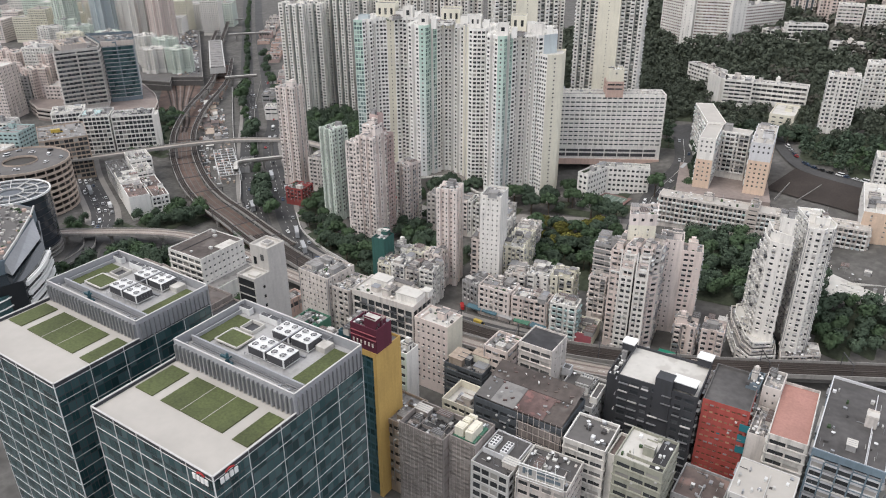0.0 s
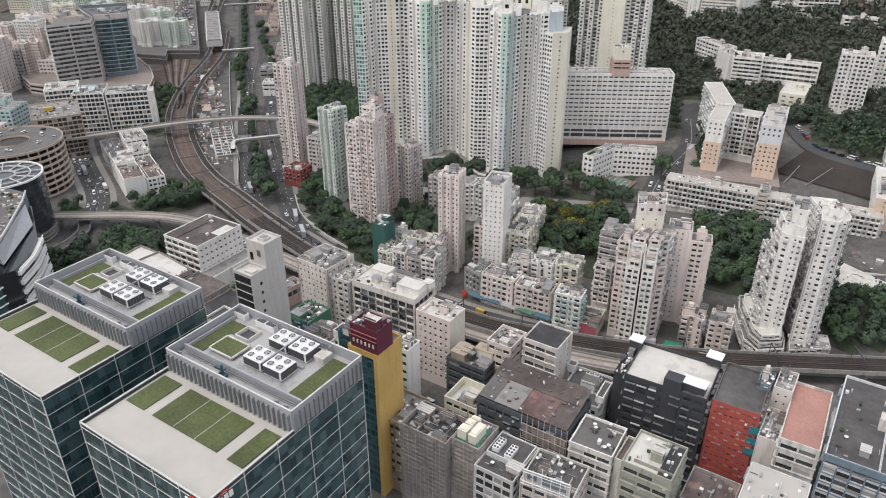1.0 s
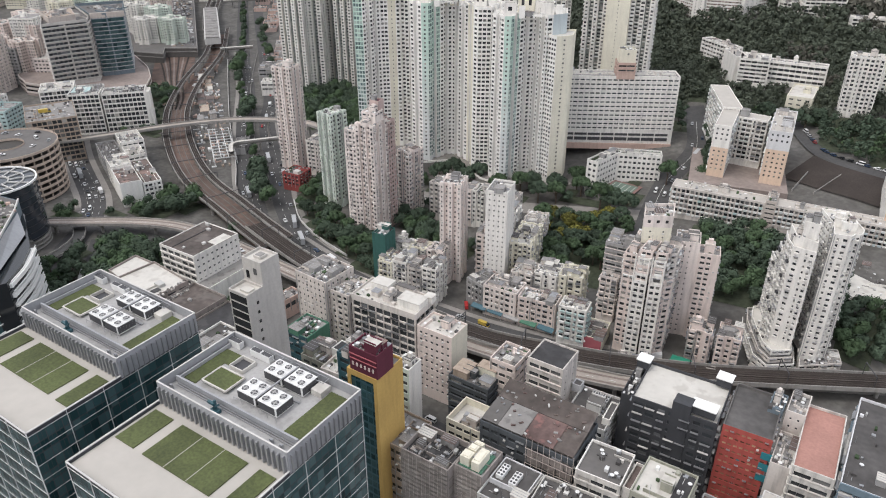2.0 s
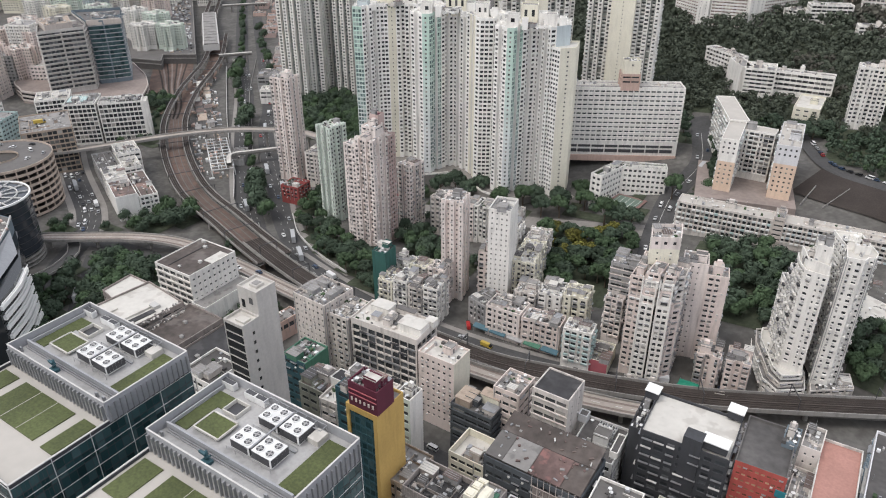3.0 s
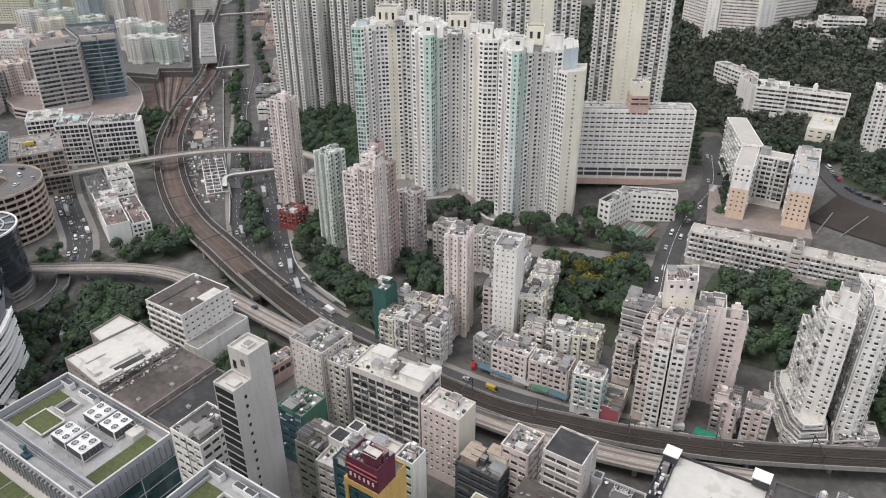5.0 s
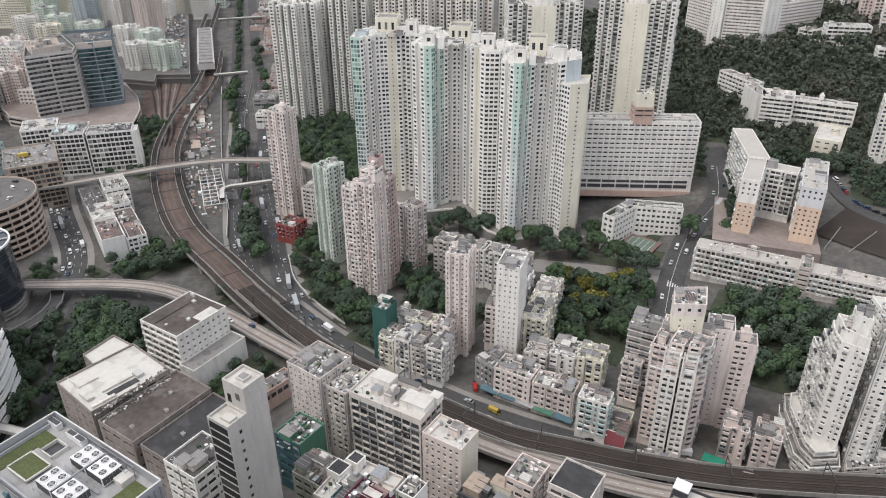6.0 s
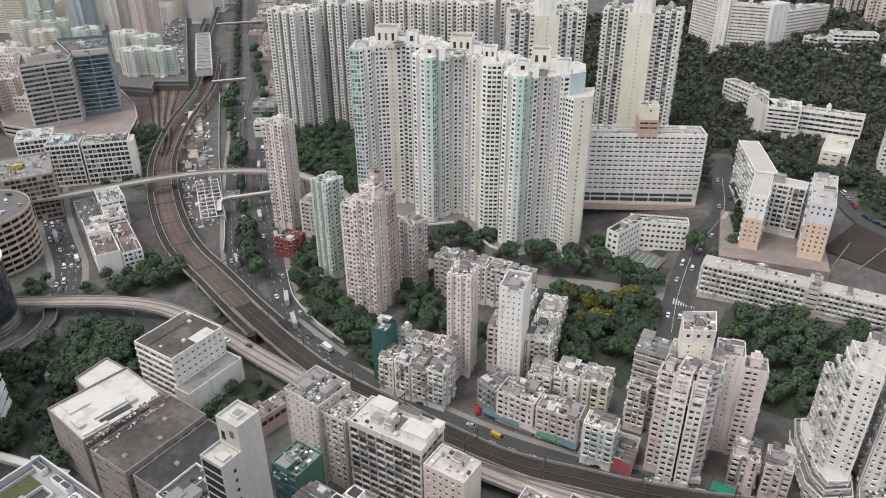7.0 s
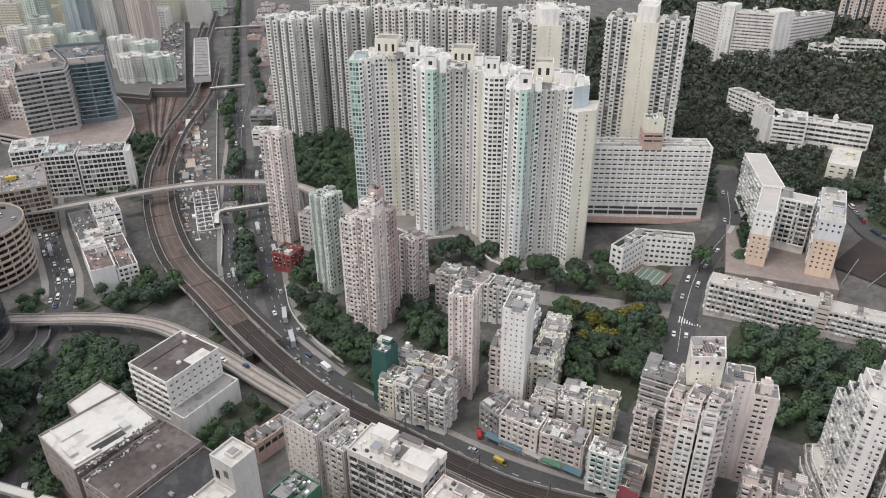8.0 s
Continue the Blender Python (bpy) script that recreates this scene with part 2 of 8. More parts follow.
class Shape:
    """Gathers quads, boxes and tubes into one mesh."""

    def __init__(self):
        self.v, self.f, self.m = [], [], []

    def face(self, pts, mi=0):
        n = len(self.v)
        self.v.extend(pts)
        self.f.append(tuple(range(n, n + len(pts))))
        self.m.append(mi)

    def prism(self, poly, z0, z1, mi=0, bottom=False):
        n = len(poly)
        k = len(self.v)
        self.v.extend((x, y, z0) for x, y in poly)
        self.v.extend((x, y, z1) for x, y in poly)
        for i in range(n):
            j = (i + 1) % n
            self.f.append((k + i, k + j, k + n + j, k + n + i))
            self.m.append(mi)
        self.f.append(tuple(range(k + n, k + 2 * n)))
        self.m.append(mi)
        if bottom:
            self.f.append(tuple(range(k + n - 1, k - 1, -1)))
            self.m.append(mi)

    def box(self, c, size, yaw=0.0, mi=0):
        """c: the middle of the base."""
        ca, sa = math.cos(yaw), math.sin(yaw)
        hx, hy = size[0] / 2, size[1] / 2
        poly = [(c[0] + ca * x - sa * y, c[1] + sa * x + ca * y) for x, y in ((-hx, -hy), (hx, -hy), (hx, hy), (-hx, hy))]
        self.prism(poly, c[2], c[2] + size[2], mi, True)

    def tube(self, c, r, z0, z1, n=12, mi=0, r1=None):
        r1 = r if r1 is None else r1
        k = len(self.v)
        for z, q in ((z0, r), (z1, r1)):
            self.v.extend((c[0] + q * math.cos(2 * math.pi * i / n), c[1] + q * math.sin(2 * math.pi * i / n), z) for i in range(n))
        for i in range(n):
            j = (i + 1) % n
            self.f.append((k + i, k + j, k + n + j, k + n + i))
            self.m.append(mi)
        self.f.append(tuple(range(k + n, k + 2 * n)))
        self.m.append(mi)

    def beam(self, a, b, w, h, mi=0):
        """A bar of width w and height h from a to b, which are on its lower middle line."""
        a, b = Vector(a), Vector(b)
        d = b - a
        s = Vector((-d.y, d.x, 0))
        s = s.normalized() * (w / 2) if s.length > 1e-6 else Vector((w / 2, 0, 0))
        up = Vector((0, 0, h)) if abs(d.x) + abs(d.y) > 1e-6 else Vector((0, h, 0))
        p = [a - s, a + s, a + s + up, a - s + up, b - s, b + s, b + s + up, b - s + up]
        k = len(self.v)
        self.v.extend(tuple(q) for q in p)
        for q in ((0, 1, 2, 3), (7, 6, 5, 4), (0, 4, 5, 1), (1, 5, 6, 2), (2, 6, 7, 3), (3, 7, 4, 0)):
            self.f.append(tuple(k + i for i in q))
            self.m.append(mi)

    def data(self, name, mats):
        me = bpy.data.meshes.new(name)
        me.from_pydata(self.v, [], self.f)
        for mt in mats:
            me.materials.append(mt)
        if len(mats) > 1:
            me.polygons.foreach_set("material_index", self.m)
        me.update()
        return me


def part(name, shape, mats, parent, label="", kind="", base=None):
    """One mesh under a thing; the mesh is in the world's axes, the parent at its base."""
    mats = mats if isinstance(mats, (list, tuple)) else [mats]
    ob = new(name, shape if isinstance(shape, bpy.types.Mesh) else shape.data(name, mats))
    if parent is not None:
        ob.parent = parent
        ob.matrix_parent_inverse = Matrix.Translation(-Vector(parent.location)) if parent.parent is None else Matrix.Identity(4)
    return tagged(ob, label, kind=kind)


def thing(name, label, category, at, group="", kind=""):
    ob = new(name)
    ob.location = at
    ob.empty_display_size = 1
    return tagged(ob, label, category, group, kind)


def ground_z(x, y):
    q = y + 0.5 * x
    steps = ((-9000, 0), (250, 0), (332, 12), (432, 25), (560, 48), (700, 72), (900, 100), (1400, 130), (9000, 130))
    for (a, ha), (b, hb) in zip(steps, steps[1:]):
        if q <= b:
            fade = min(1.0, max(0.0, (x + 420) / 150))
            # level beside the railway, rising behind it
            cut = (y - 282) * 0.872 - (x + 68) * 0.489
            return (ha + (hb - ha) * (q - a) / (b - a)) * fade * min(1.0, max(0.0, (cut - 14) / 30))
    return 130.0


def corners(a, lu, lv, yaw=90.0):
    """The ground plan of a box from its nearest corner: lu to the left and back, lv to the right and back. Anticlockwise."""
    w = radians(yaw)
    v = (math.cos(w) * lv, math.sin(w) * lv)
    u = (-math.sin(w) * lu, math.cos(w) * lu)
    return [a, (a[0] + v[0], a[1] + v[1]), (a[0] + v[0] + u[0], a[1] + v[1] + u[1]), (a[0] + u[0], a[1] + u[1])]


def inset(poly, d):
    n, out = len(poly), []
    for i in range(n):
        p0, p1, p2 = Vector(poly[i - 1]), Vector(poly[i]), Vector(poly[(i + 1) % n])
        e0, e1 = (p1 - p0).normalized(), (p2 - p1).normalized()
        n0, n1 = Vector((-e0.y, e0.x)), Vector((-e1.y, e1.x))
        k = n0 + n1
        out.append(tuple(p1 + k * (2 * d / max(0.6, k.length_squared))) if k.length > 0.1 else tuple(p1 + n0 * d))
    return out


def crenel(poly, depth=1.0, period=7.0, skip=(), least=9.0):
    """Breaks long walls of a plan into projecting and recessed bays; gives the plan and, for each new side, its old number (recesses negative)."""
    out, tag, n = [], [], len(poly)
    for i in range(n):
        a, b = Vector(poly[i]), Vector(poly[(i + 1) % n])
        L = (b - a).length
        if i in skip or L < least:
            out.append(tuple(a))
            tag.append(i)
            continue
        d = (b - a) / L
        inn = Vector((-d.y, d.x)) * depth
        k = max(1, int(L / period))
        step = L / (2 * k + 1)
        out.append(tuple(a))
        tag.append(i)
        for j in range(k):
            p, q = a + d * step * (2 * j + 1), a + d * step * (2 * j + 2)
            out += [tuple(p), tuple(p + inn), tuple(q + inn), tuple(q)]
            tag += [-1, -2 - i, -1, i]
    return out, tag


STYLE = dict(pane=None, rib=None, fh=2.8, bw=3.2, ww=0.5, wh=1.3, sill=0.9, base=4.0, top=1.0, rec=0.25, margin=0.6, ac=0.0, ledge=0.0, blank=False, hood=0.0, bay=0.0, pipes=0.0, cols=(1.0,), pier=-0.03, baymi=(2,), bayh=0.85)


STYLE_BLANK = {**STYLE, 'blank': True}


def style(**k):
    return {"lite": True, **STYLE, **k}


def facade(wall, panes, extra, p0, p1, z0, z1, s, rng, single=None):
    """One outer wall: floor bands and piers round deep-set panes; panes go to their own shape (or list), air conditioners, hoods, racks and ledges to extra."""
    a, b = Vector(p0), Vector(p1)
    L = (b - a).length
    if L < 0.05:
        return
    d = (b - a) / L
    n = Vector((d.y, -d.x))
    rec, yaw = s["rec"], math.atan2(d.y, d.x)

    def at(u, z, out=0.0):
        p = a + d * u + n * out
        return (p.x, p.y, z)
    nf = int((z1 - z0 - s["base"] - s["top"]) / s["fh"] + 0.3)
    nb = int((L - 2 * s["margin"]) / s["bw"] + 0.5)
    if s["blank"] or nf < 1 or nb < 1:
        wall.face([at(0, z0), at(L, z0), at(L, z1), at(0, z1)])
        return
    fh = (z1 - z0 - s["base"] - s["top"]) / nf
    bw = (L - 2 * s["margin"]) / nb
    cols, shift = s["cols"], rng.randrange(len(s["cols"]))
    spans = []
    for i in range(nb):
        w = bw * min(0.97, s["ww"] * cols[(i + shift) % len(cols)])
        m = s["margin"] + (i + 0.5) * bw
        spans.append((m - w / 2, m + w / 2))
    k0, k1 = s["sill"] * fh / s["fh"], (s["sill"] + s["wh"]) * fh / s["fh"]
    first, last = z0 + s["base"] + k0, z0 + s["base"] + (nf - 1) * fh + k1
    e0, e1 = spans[0][0], spans[-1][1]
    wall.face([at(0, z0), at(L, z0), at(L, first), at(0, first)])
    rim_ = []
    for k in range(nf):
        zf = z0 + s["base"] + k * fh
        zs, zt = zf + k0, zf + k1
        if k:
            wall.face([at(e0, low), at(e1, low), at(e1, zs), at(e0, zs)])
            wall.face([at(e0, zs), at(e1, zs), at(e1, zs, -rec), at(e0, zs, -rec)])
            rim_ += [at(e0, low), at(e0, zs)]
        else:
            wall.face([at(e0, zs), at(e1, zs)] + [at(u, zs, -rec) for q in reversed(spans) for u in (q[1], q[0])])
        low = zt
        if not s["lite"]:
            wall.face([at(e0, zt, -rec), at(e1, zt, -rec), at(e1, zt), at(e0, zt)])
        for ua, ub in spans:
            w = ub - ua
            if single is None:
                panes.setdefault(s["pane"], Shape()).face([at(ua, zs, -rec), at(ub, zs, -rec), at(ub, zt, -rec), at(ua, zt, -rec)])
            else:
                single.append((at((ua + ub) / 2, zs, -rec), yaw, round(w, 1), round(zt - zs, 1), s["pane"]))
            if s["ac"] and rng.random() < s["ac"]:
                c = a + d * (ua + w * rng.choice((0.2, 0.8))) + n * 0.3
                extra.box((c.x, c.y, zs - 0.65), (0.75, 0.6, 0.5), yaw)
            if s["hood"] and rng.random() < s["hood"]:
                c = a + d * ((ua + ub) / 2) + n * 0.35
                extra.box((c.x, c.y, zt + 0.05), (w * 1.1, 0.7, 0.08), yaw, 1)
            if s["bay"] and rng.random() < s["bay"]:
                c = a + d * ((ua + ub) / 2) + n * 0.4
                extra.box((c.x, c.y, zs + 0.5 - s["bayh"]), (w * 1.12, 0.8, s["bayh"]), yaw, rng.choice(s["baymi"]))
        if s["ledge"]:
            c = a + d * (L / 2) + n * (s["ledge"] / 2)
            extra.box((c.x, c.y, zs - 0.3), (L, s["ledge"], 0.3), yaw, 2)
    # corner piers flush with the wall, the others between the panes, running past the bands
    wall.face([at(0, first), at(e0, first)] + rim_ + [at(e0, last), at(0, last)])
    wall.face([at(e1, first), at(L, first), at(L, last), at(e1, last)])
    wall.face([at(e0, first), at(e0, first, -rec), at(e0, last, -rec), at(e0, last)])
    wall.face([at(e1, first, -rec), at(e1, first), at(e1, last), at(e1, last, -rec)])
    o = s["pier"]
    for (_, ua), (ub, _) in zip(spans, spans[1:]):
        wall.face([at(ua, first, o), at(ub, first, o), at(ub, last, o), at(ua, last, o)])
        wall.face([at(ua, first, -rec), at(ua, first, o), at(ua, last, o), at(ua, last, -rec)])
        wall.face([at(ub, first, o), at(ub, first, -rec), at(ub, last, -rec), at(ub, last, o)])
    if s["pipes"]:
        for i in range(nb + 1):
            if rng.random() < s["pipes"]:
                c = a + d * min(L - 0.3, max(0.3, s["margin"] + i * bw)) + n * 0.12
                extra.box((c.x, c.y, z0 + 3), (0.2, 0.2, z1 - z0 - 3.5), yaw, 1)
    wall.face([at(0, last), at(L, last), at(L, z1), at(0, z1)])


PANE_MESH = {}
PIECES = 8
FOOT = []


def pane_mesh(w, h, mat):
    key = (w, h, mat.name)
    if key not in PANE_MESH:
        s = Shape()
        s.face([(-w / 2, 0, 0), (w / 2, 0, 0), (w / 2, 0, h), (-w / 2, 0, h)])
        t = 0.06
        for x0, x1, za, zb in ((-w / 2, w / 2, 0, t), (-w / 2, w / 2, h - t, h), (-w / 2, -w / 2 + t, t, h - t), (w / 2 - t, w / 2, t, h - t), (-t / 2, t / 2, t, h - t)):
            s.face([(x0, -0.05, za), (x1, -0.05, za), (x1, -0.05, zb), (x0, -0.05, zb)], 1)
        PANE_MESH[key] = s.data("window", [mat, M["darkmetal" if "curtain" in mat.name else "metal"]])
    return PANE_MESH[key]


def roof_clutter(root, poly, z, rng, level, tint):
    """Stair house, huts with sheet roofs, low dividing walls, tanks, pipes, plant and small litter on a flat roof."""
    a, b, c = Vector(poly[0]), Vector(poly[1]), Vector(poly[-1])
    ev, eu = b - a, c - a
    lv, lu = ev.length, eu.length
    yaw = math.atan2(ev.y, ev.x)
    if min(lv, lu) < 4 or level <= 0:
        return

    def put(fu, fv):
        p = a + eu * fu + ev * fv
        return p.x, p.y

    x, y = put(rng.uniform(0.3, 0.7), rng.uniform(0.3, 0.7))
    s = Shape()
    w, d, h = min(lv * 0.4, rng.uniform(3, 6.5)), min(lu * 0.45, rng.uniform(3, 6)), rng.uniform(2.6, 4.0)
    s.box((x, y, z), (w, d, h), yaw)
    s.box((x, y, z + h), (w + 0.3, d + 0.3, 0.2), yaw, 1)
    for e in (-1, 1):
        s.box((x + e * math.cos(yaw) * w * 0.47, y + e * math.sin(yaw) * w * 0.47, z + h + 0.2), (w * 0.06, d, 0.5), yaw)
    if rng.random() < 0.45:
        s.box((x + math.cos(yaw) * w * 0.2, y + math.sin(yaw) * w * 0.2, z + h + 0.2), (w * 0.45, d * 0.5, rng.uniform(1.0, 2.0)), yaw)
    s.box((x - math.sin(yaw) * -d / 2, y + math.cos(yaw) * -d / 2, z), (0.95, 0.1, 2.1), yaw, 2)
    if rng.random() < 0.7:
        part("stair_house", s, [rng.choice((tint, tint, M["beige"], M["grey"])), rng.choice((M["roofgrey"], M["roofmid"], M["rooflight"])), M["darkmetal"]], root)
    for k in range(0 if level < 0.61 else min(6, int(level * rng.uniform(1.2, 2.2)))):
        x, y = put(rng.uniform(0.14, 0.86), rng.uniform(0.12, 0.88))
        s = Shape()
        kind = rng.random()
        if kind < 0.2:
            r = rng.uniform(0.6, 1.1)
            s.tube((x, y), r, z, z + rng.uniform(1.2, 2.0), 10)
            s.tube((x, y), r * 0.3, z + 1.2, z + 2.2, 8)
            part("water_tank", s, rng.choice((M["metal"], M["acbox"], M["grey"])), root)
        elif kind < 0.82:
            fu, fv = rng.choice(((rng.uniform(0.15, 0.85), rng.choice((0.16, 0.84))), (rng.choice((0.16, 0.84)), rng.uniform(0.15, 0.85)), (rng.uniform(0.2, 0.8), rng.uniform(0.2, 0.8))))
            x, y = put(fu, fv)
            sx, sy, sz = rng.uniform(2.2, max(2.6, min(8, lv * 0.5))), rng.uniform(2.0, max(2.4, min(5.5, lu * 0.45))), rng.uniform(1.8, 2.9)
            sx, sy = min(sx, lv * 0.56), min(sy, lu * 0.56)
            s.box((x, y, z), (sx, sy, sz), yaw)
            s.box((x, y, z + sz), (sx + 0.4, sy + 0.4, 0.12), yaw, 1)
            for q in range(3):
                s.box((x + math.cos(yaw) * sx * (q - 1) * 0.3, y + math.sin(yaw) * sx * (q - 1) * 0.3, z + sz + 0.12), (0.12, sy, 0.08), yaw, 2)
            part("roof_shed", s, [rng.choice((tint, tint, M["grey"], M["beige"])), rng.choice((M["roofgrey"], M["roofgrey"], M["roofmid"], M["rooflight"], M["roofbrown"], M["roofdark"], M["metal"])), M["metal"]], root)
        else:
            s.box((x, y, z + 0.15), (1.6, 1.0, 1.1), yaw)
            s.tube((x, y), 0.4, z + 1.25, z + 1.35, 8, 1)
            part("condenser_unit", s, [M["acbox"], M["darkmetal"]], root)
    if level < 0.61 and z > 40:
        return
    s = Shape()
    for k in range(1 + int(level)):
        f = rng.uniform(0.15, 0.85)
        p, q = (put(f, 0.02), put(f, rng.uniform(0.4, 0.98))) if rng.random() < 0.5 else (put(0.02, f), put(rng.uniform(0.4, 0.98), f))
        s.beam((*p, z), (*q, z), 0.2, rng.uniform(0.5, 1.3), 5)
    for k in range(int(12 + level * 15)):
        x, y = put(rng.uniform(0.06, 0.94), rng.uniform(0.06, 0.94))
        r = rng.random()
        if r < 0.6:
            s.box((x, y, z), (rng.uniform(0.4, 1.8), rng.uniform(0.4, 1.5), rng.uniform(0.3, 1.3)), yaw, rng.choice((0, 1, 1, 2, 2, 3, 4, 5)))
        elif r < 0.8:
            e = ev.normalized() if rng.random() < 0.5 else eu.normalized()
            e = Vector((x, y)) + e * rng.uniform(1.0, 3.5) * (1 if rng.random() < 0.5 else -1)
            if inside_quad(e, a, ev, eu):
                s.beam((x, y, z + 0.15), (e.x, e.y, z + 0.15), 0.16, 0.16, rng.choice((4, 1, 2)))
        elif r < 0.9:
            s.beam((x, y, z), (x, y, z + rng.uniform(2, 4.5)), 0.1, 0.1, 1)
        else:
            s.tube((x, y), 0.1, z, z + 1.0, 5, 1)
            s.tube((x, y), 0.25, z + 1.0, z + 1.25, 8, 0, 0.7)
    part("roof_litter", s, [M["whitemetal"], M["metal"], M["roofdark"], M["leaf"] if rng.random() < 0.4 else M["grey"], M["acbox"], tint], root, kind="stuff")


def inside_quad(p, a, ev, eu):
    """Whether p lies on the roof spanned by ev and eu from a."""
    r = p - a
    det = ev.x * eu.y - ev.y * eu.x
    u, v = (r.x * eu.y - r.y * eu.x) / det, (ev.x * r.y - ev.y * r.x) / det
    return 0.02 < u < 0.98 and 0.02 < v < 0.98


def building(name, label, category, poly, z0, z1, wall, s, roof="roofgrey", pane="pane", trim=None, clutter=1.0, edges=None, split=False, rib=None,  seed=0, group="", parapet=1.0, cap=None, root=None, walls=None):
    """A building on an anticlockwise plan: walls with openings, panes, parapet, roof and what stands on it.
    edges: styles for single sides by number; walls: materials for single sides."""
    rng = random.Random(seed * 7919 + int(abs(poly[0][0]) * 10) + int(z1))
    cx, cy = sum(p[0] for p in poly) / len(poly), sum(p[1] for p in poly) / len(poly)
    root = root or thing(name, label, category, (cx, cy, z0), group)
    FOOT.append((poly, z0, z1))
    wm = M[wall]
    sides, pane_shape, extra, single = {}, {}, Shape(), []
    plan, side = (poly, list(range(len(poly)))) if not rib else crenel(poly, rib[0], rib[1], [i for i, e in (edges or {}).items() if e["blank"]])
    box = poly
    poly = plan
    n = len(poly)
    runs, last = [], None
    for i in range(n):
        j = side[i]
        st = (edges or {}).get(j if j >= 0 else -2 - j, s)
        key = (walls or {}).get(j if j >= 0 else -2 - j, wall)
        if j == -1:
            st = STYLE_BLANK
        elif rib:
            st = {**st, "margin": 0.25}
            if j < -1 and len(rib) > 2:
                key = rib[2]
        if key != last:
            runs.append(key)
        last = key
        key = (len(runs) - 1, key)
        facade(sides.setdefault(key, Shape()), pane_shape, extra, poly[i], poly[(i + 1) % n], z0, z1, st, rng, single if split else None)
    inner = inset(poly, 0.35)
    crown = Shape()
    for i in range(n):
        j = (i + 1) % n
        p, q, r, t = poly[i], poly[j], inner[j], inner[i]
        sh = crown
        sh.face([(*p, z1), (*q, z1), (*r, z1), (*t, z1)])
        sh.face([(*t, z1), (*r, z1), (*r, z1 - parapet), (*t, z1 - parapet)])
    if len(runs) > 1 and runs[0] == runs[-1]:
        a, b = sides[(0, runs[0])], sides.pop((len(runs) - 1, runs[-1]))
        k = len(a.v)
        a.v += b.v
        a.f += [tuple(k + i for i in q) for q in b.f]
        a.m += b.m
    for (_, key), sh in sides.items():
        part("wall", sh, M[key], root)
    rs = Shape()
    rs.face([(*p, z1 - parapet) for p in inner])
    top = part("roof", rs, M[roof], root)
    part("parapet", crown, M[cap] if cap else wm, top)
    for key, sh in pane_shape.items():
        part("glazing", sh, M[key or pane], root, kind="stuff")
    single.sort(key=lambda q: (q[0][0] + 20) ** 2 + (q[0][1] - 20) ** 2)
    most = PIECES if split is True else split
    for (x, y, z), yaw, w, h, mt in single[:most]:
        ob = new("window", pane_mesh(w, h, M[mt or pane]))
        ob.parent = root
        ob.matrix_basis = Matrix.Translation((x - cx, y - cy, z - z0)) @ Matrix.Rotation(yaw, 4, 'Z')
    if split and len(single) > most:
        far = Shape()
        for (x, y, z), yaw, w, h, mt in single[most:]:
            ca, sa = math.cos(yaw) * w / 2, math.sin(yaw) * w / 2
            far.face([(x - ca, y - sa, z), (x + ca, y + sa, z), (x + ca, y + sa, z + h), (x - ca, y - sa, z + h)])
        part("glazing", far, M[pane], root, kind="stuff")
    if extra.f:
        part("wall_fitting", extra, [M["acbox"], M["metal"], M[trim or wall], M["sign"], M["mint"], M["darkmetal"]], root, kind="stuff")
    roof_clutter(top, box if len(box) == 4 else corners_of(box), z1 - parapet, rng, clutter, wm)
    return root


def corners_of(poly):
    xs, ys = [p[0] for p in poly], [p[1] for p in poly]
    cx, cy, w, d = (min(xs) + max(xs)) / 2, (min(ys) + max(ys)) / 2, (max(xs) - min(xs)) * 0.3, (max(ys) - min(ys)) * 0.3
    return [(cx + w, cy - d), (cx + w, cy + d), (cx - w, cy + d), (cx - w, cy - d)]

# ---- ground, roads, railway ----


def strip(name, pts, width, z, mat, label, category="road", lift=0.0, thick=0.0, kind="structure", drape=False):
    """A ribbon along a smooth line; drape: it follows the ground."""
    line = smooth(pts)
    s = Shape()
    rows = []
    for i, p in enumerate(line):
        d = (line[min(i + 1, len(line) - 1)] - line[max(i - 1, 0)]).normalized()
        o = Vector((-d.y, d.x)) * (width / 2)
        rows.append((p - o, p + o))
    for (a, b), (c, e) in zip(rows, rows[1:]):
        za, zb, zc, ze = [(ground_z(*q) if drape else z) + lift for q in (a, b, c, e)]
        s.face([(a.x, a.y, za), (c.x, c.y, zc), (e.x, e.y, ze), (b.x, b.y, zb)])
        if thick:
            s.face([(a.x, a.y, za - thick), (c.x, c.y, zc - thick), (c.x, c.y, zc), (a.x, a.y, za)])
            s.face([(b.x, b.y, zb), (e.x, e.y, ze), (e.x, e.y, ze - thick), (b.x, b.y, zb - thick)])
            s.face([(b.x, b.y, zb - thick), (e.x, e.y, ze - thick), (c.x, c.y, zc - thick), (a.x, a.y, za - thick)])
    ob = new(name, s.data(name, [mat]))
    return tagged(ob, label, category, kind=kind)


def smooth(pts, step=6.0):
    """Catmull-Rom through the points, about evenly spaced."""
    p = [Vector(q) for q in pts]
    p = [p[0] * 2 - p[1]] + p + [p[-1] * 2 - p[-2]]
    out = []
    for a, b, c, d in zip(p, p[1:], p[2:], p[3:]):
        n = max(2, int((c - b).length / step))
        for i in range(n):
            t = i / n
            out.append(0.5 * ((2 * b) + (c - a) * t + (2 * a - 5 * b + 4 * c - d) * t * t + (3 * b - a - 3 * c + d) * t ** 3))
    out.append(p[-2])
    return out


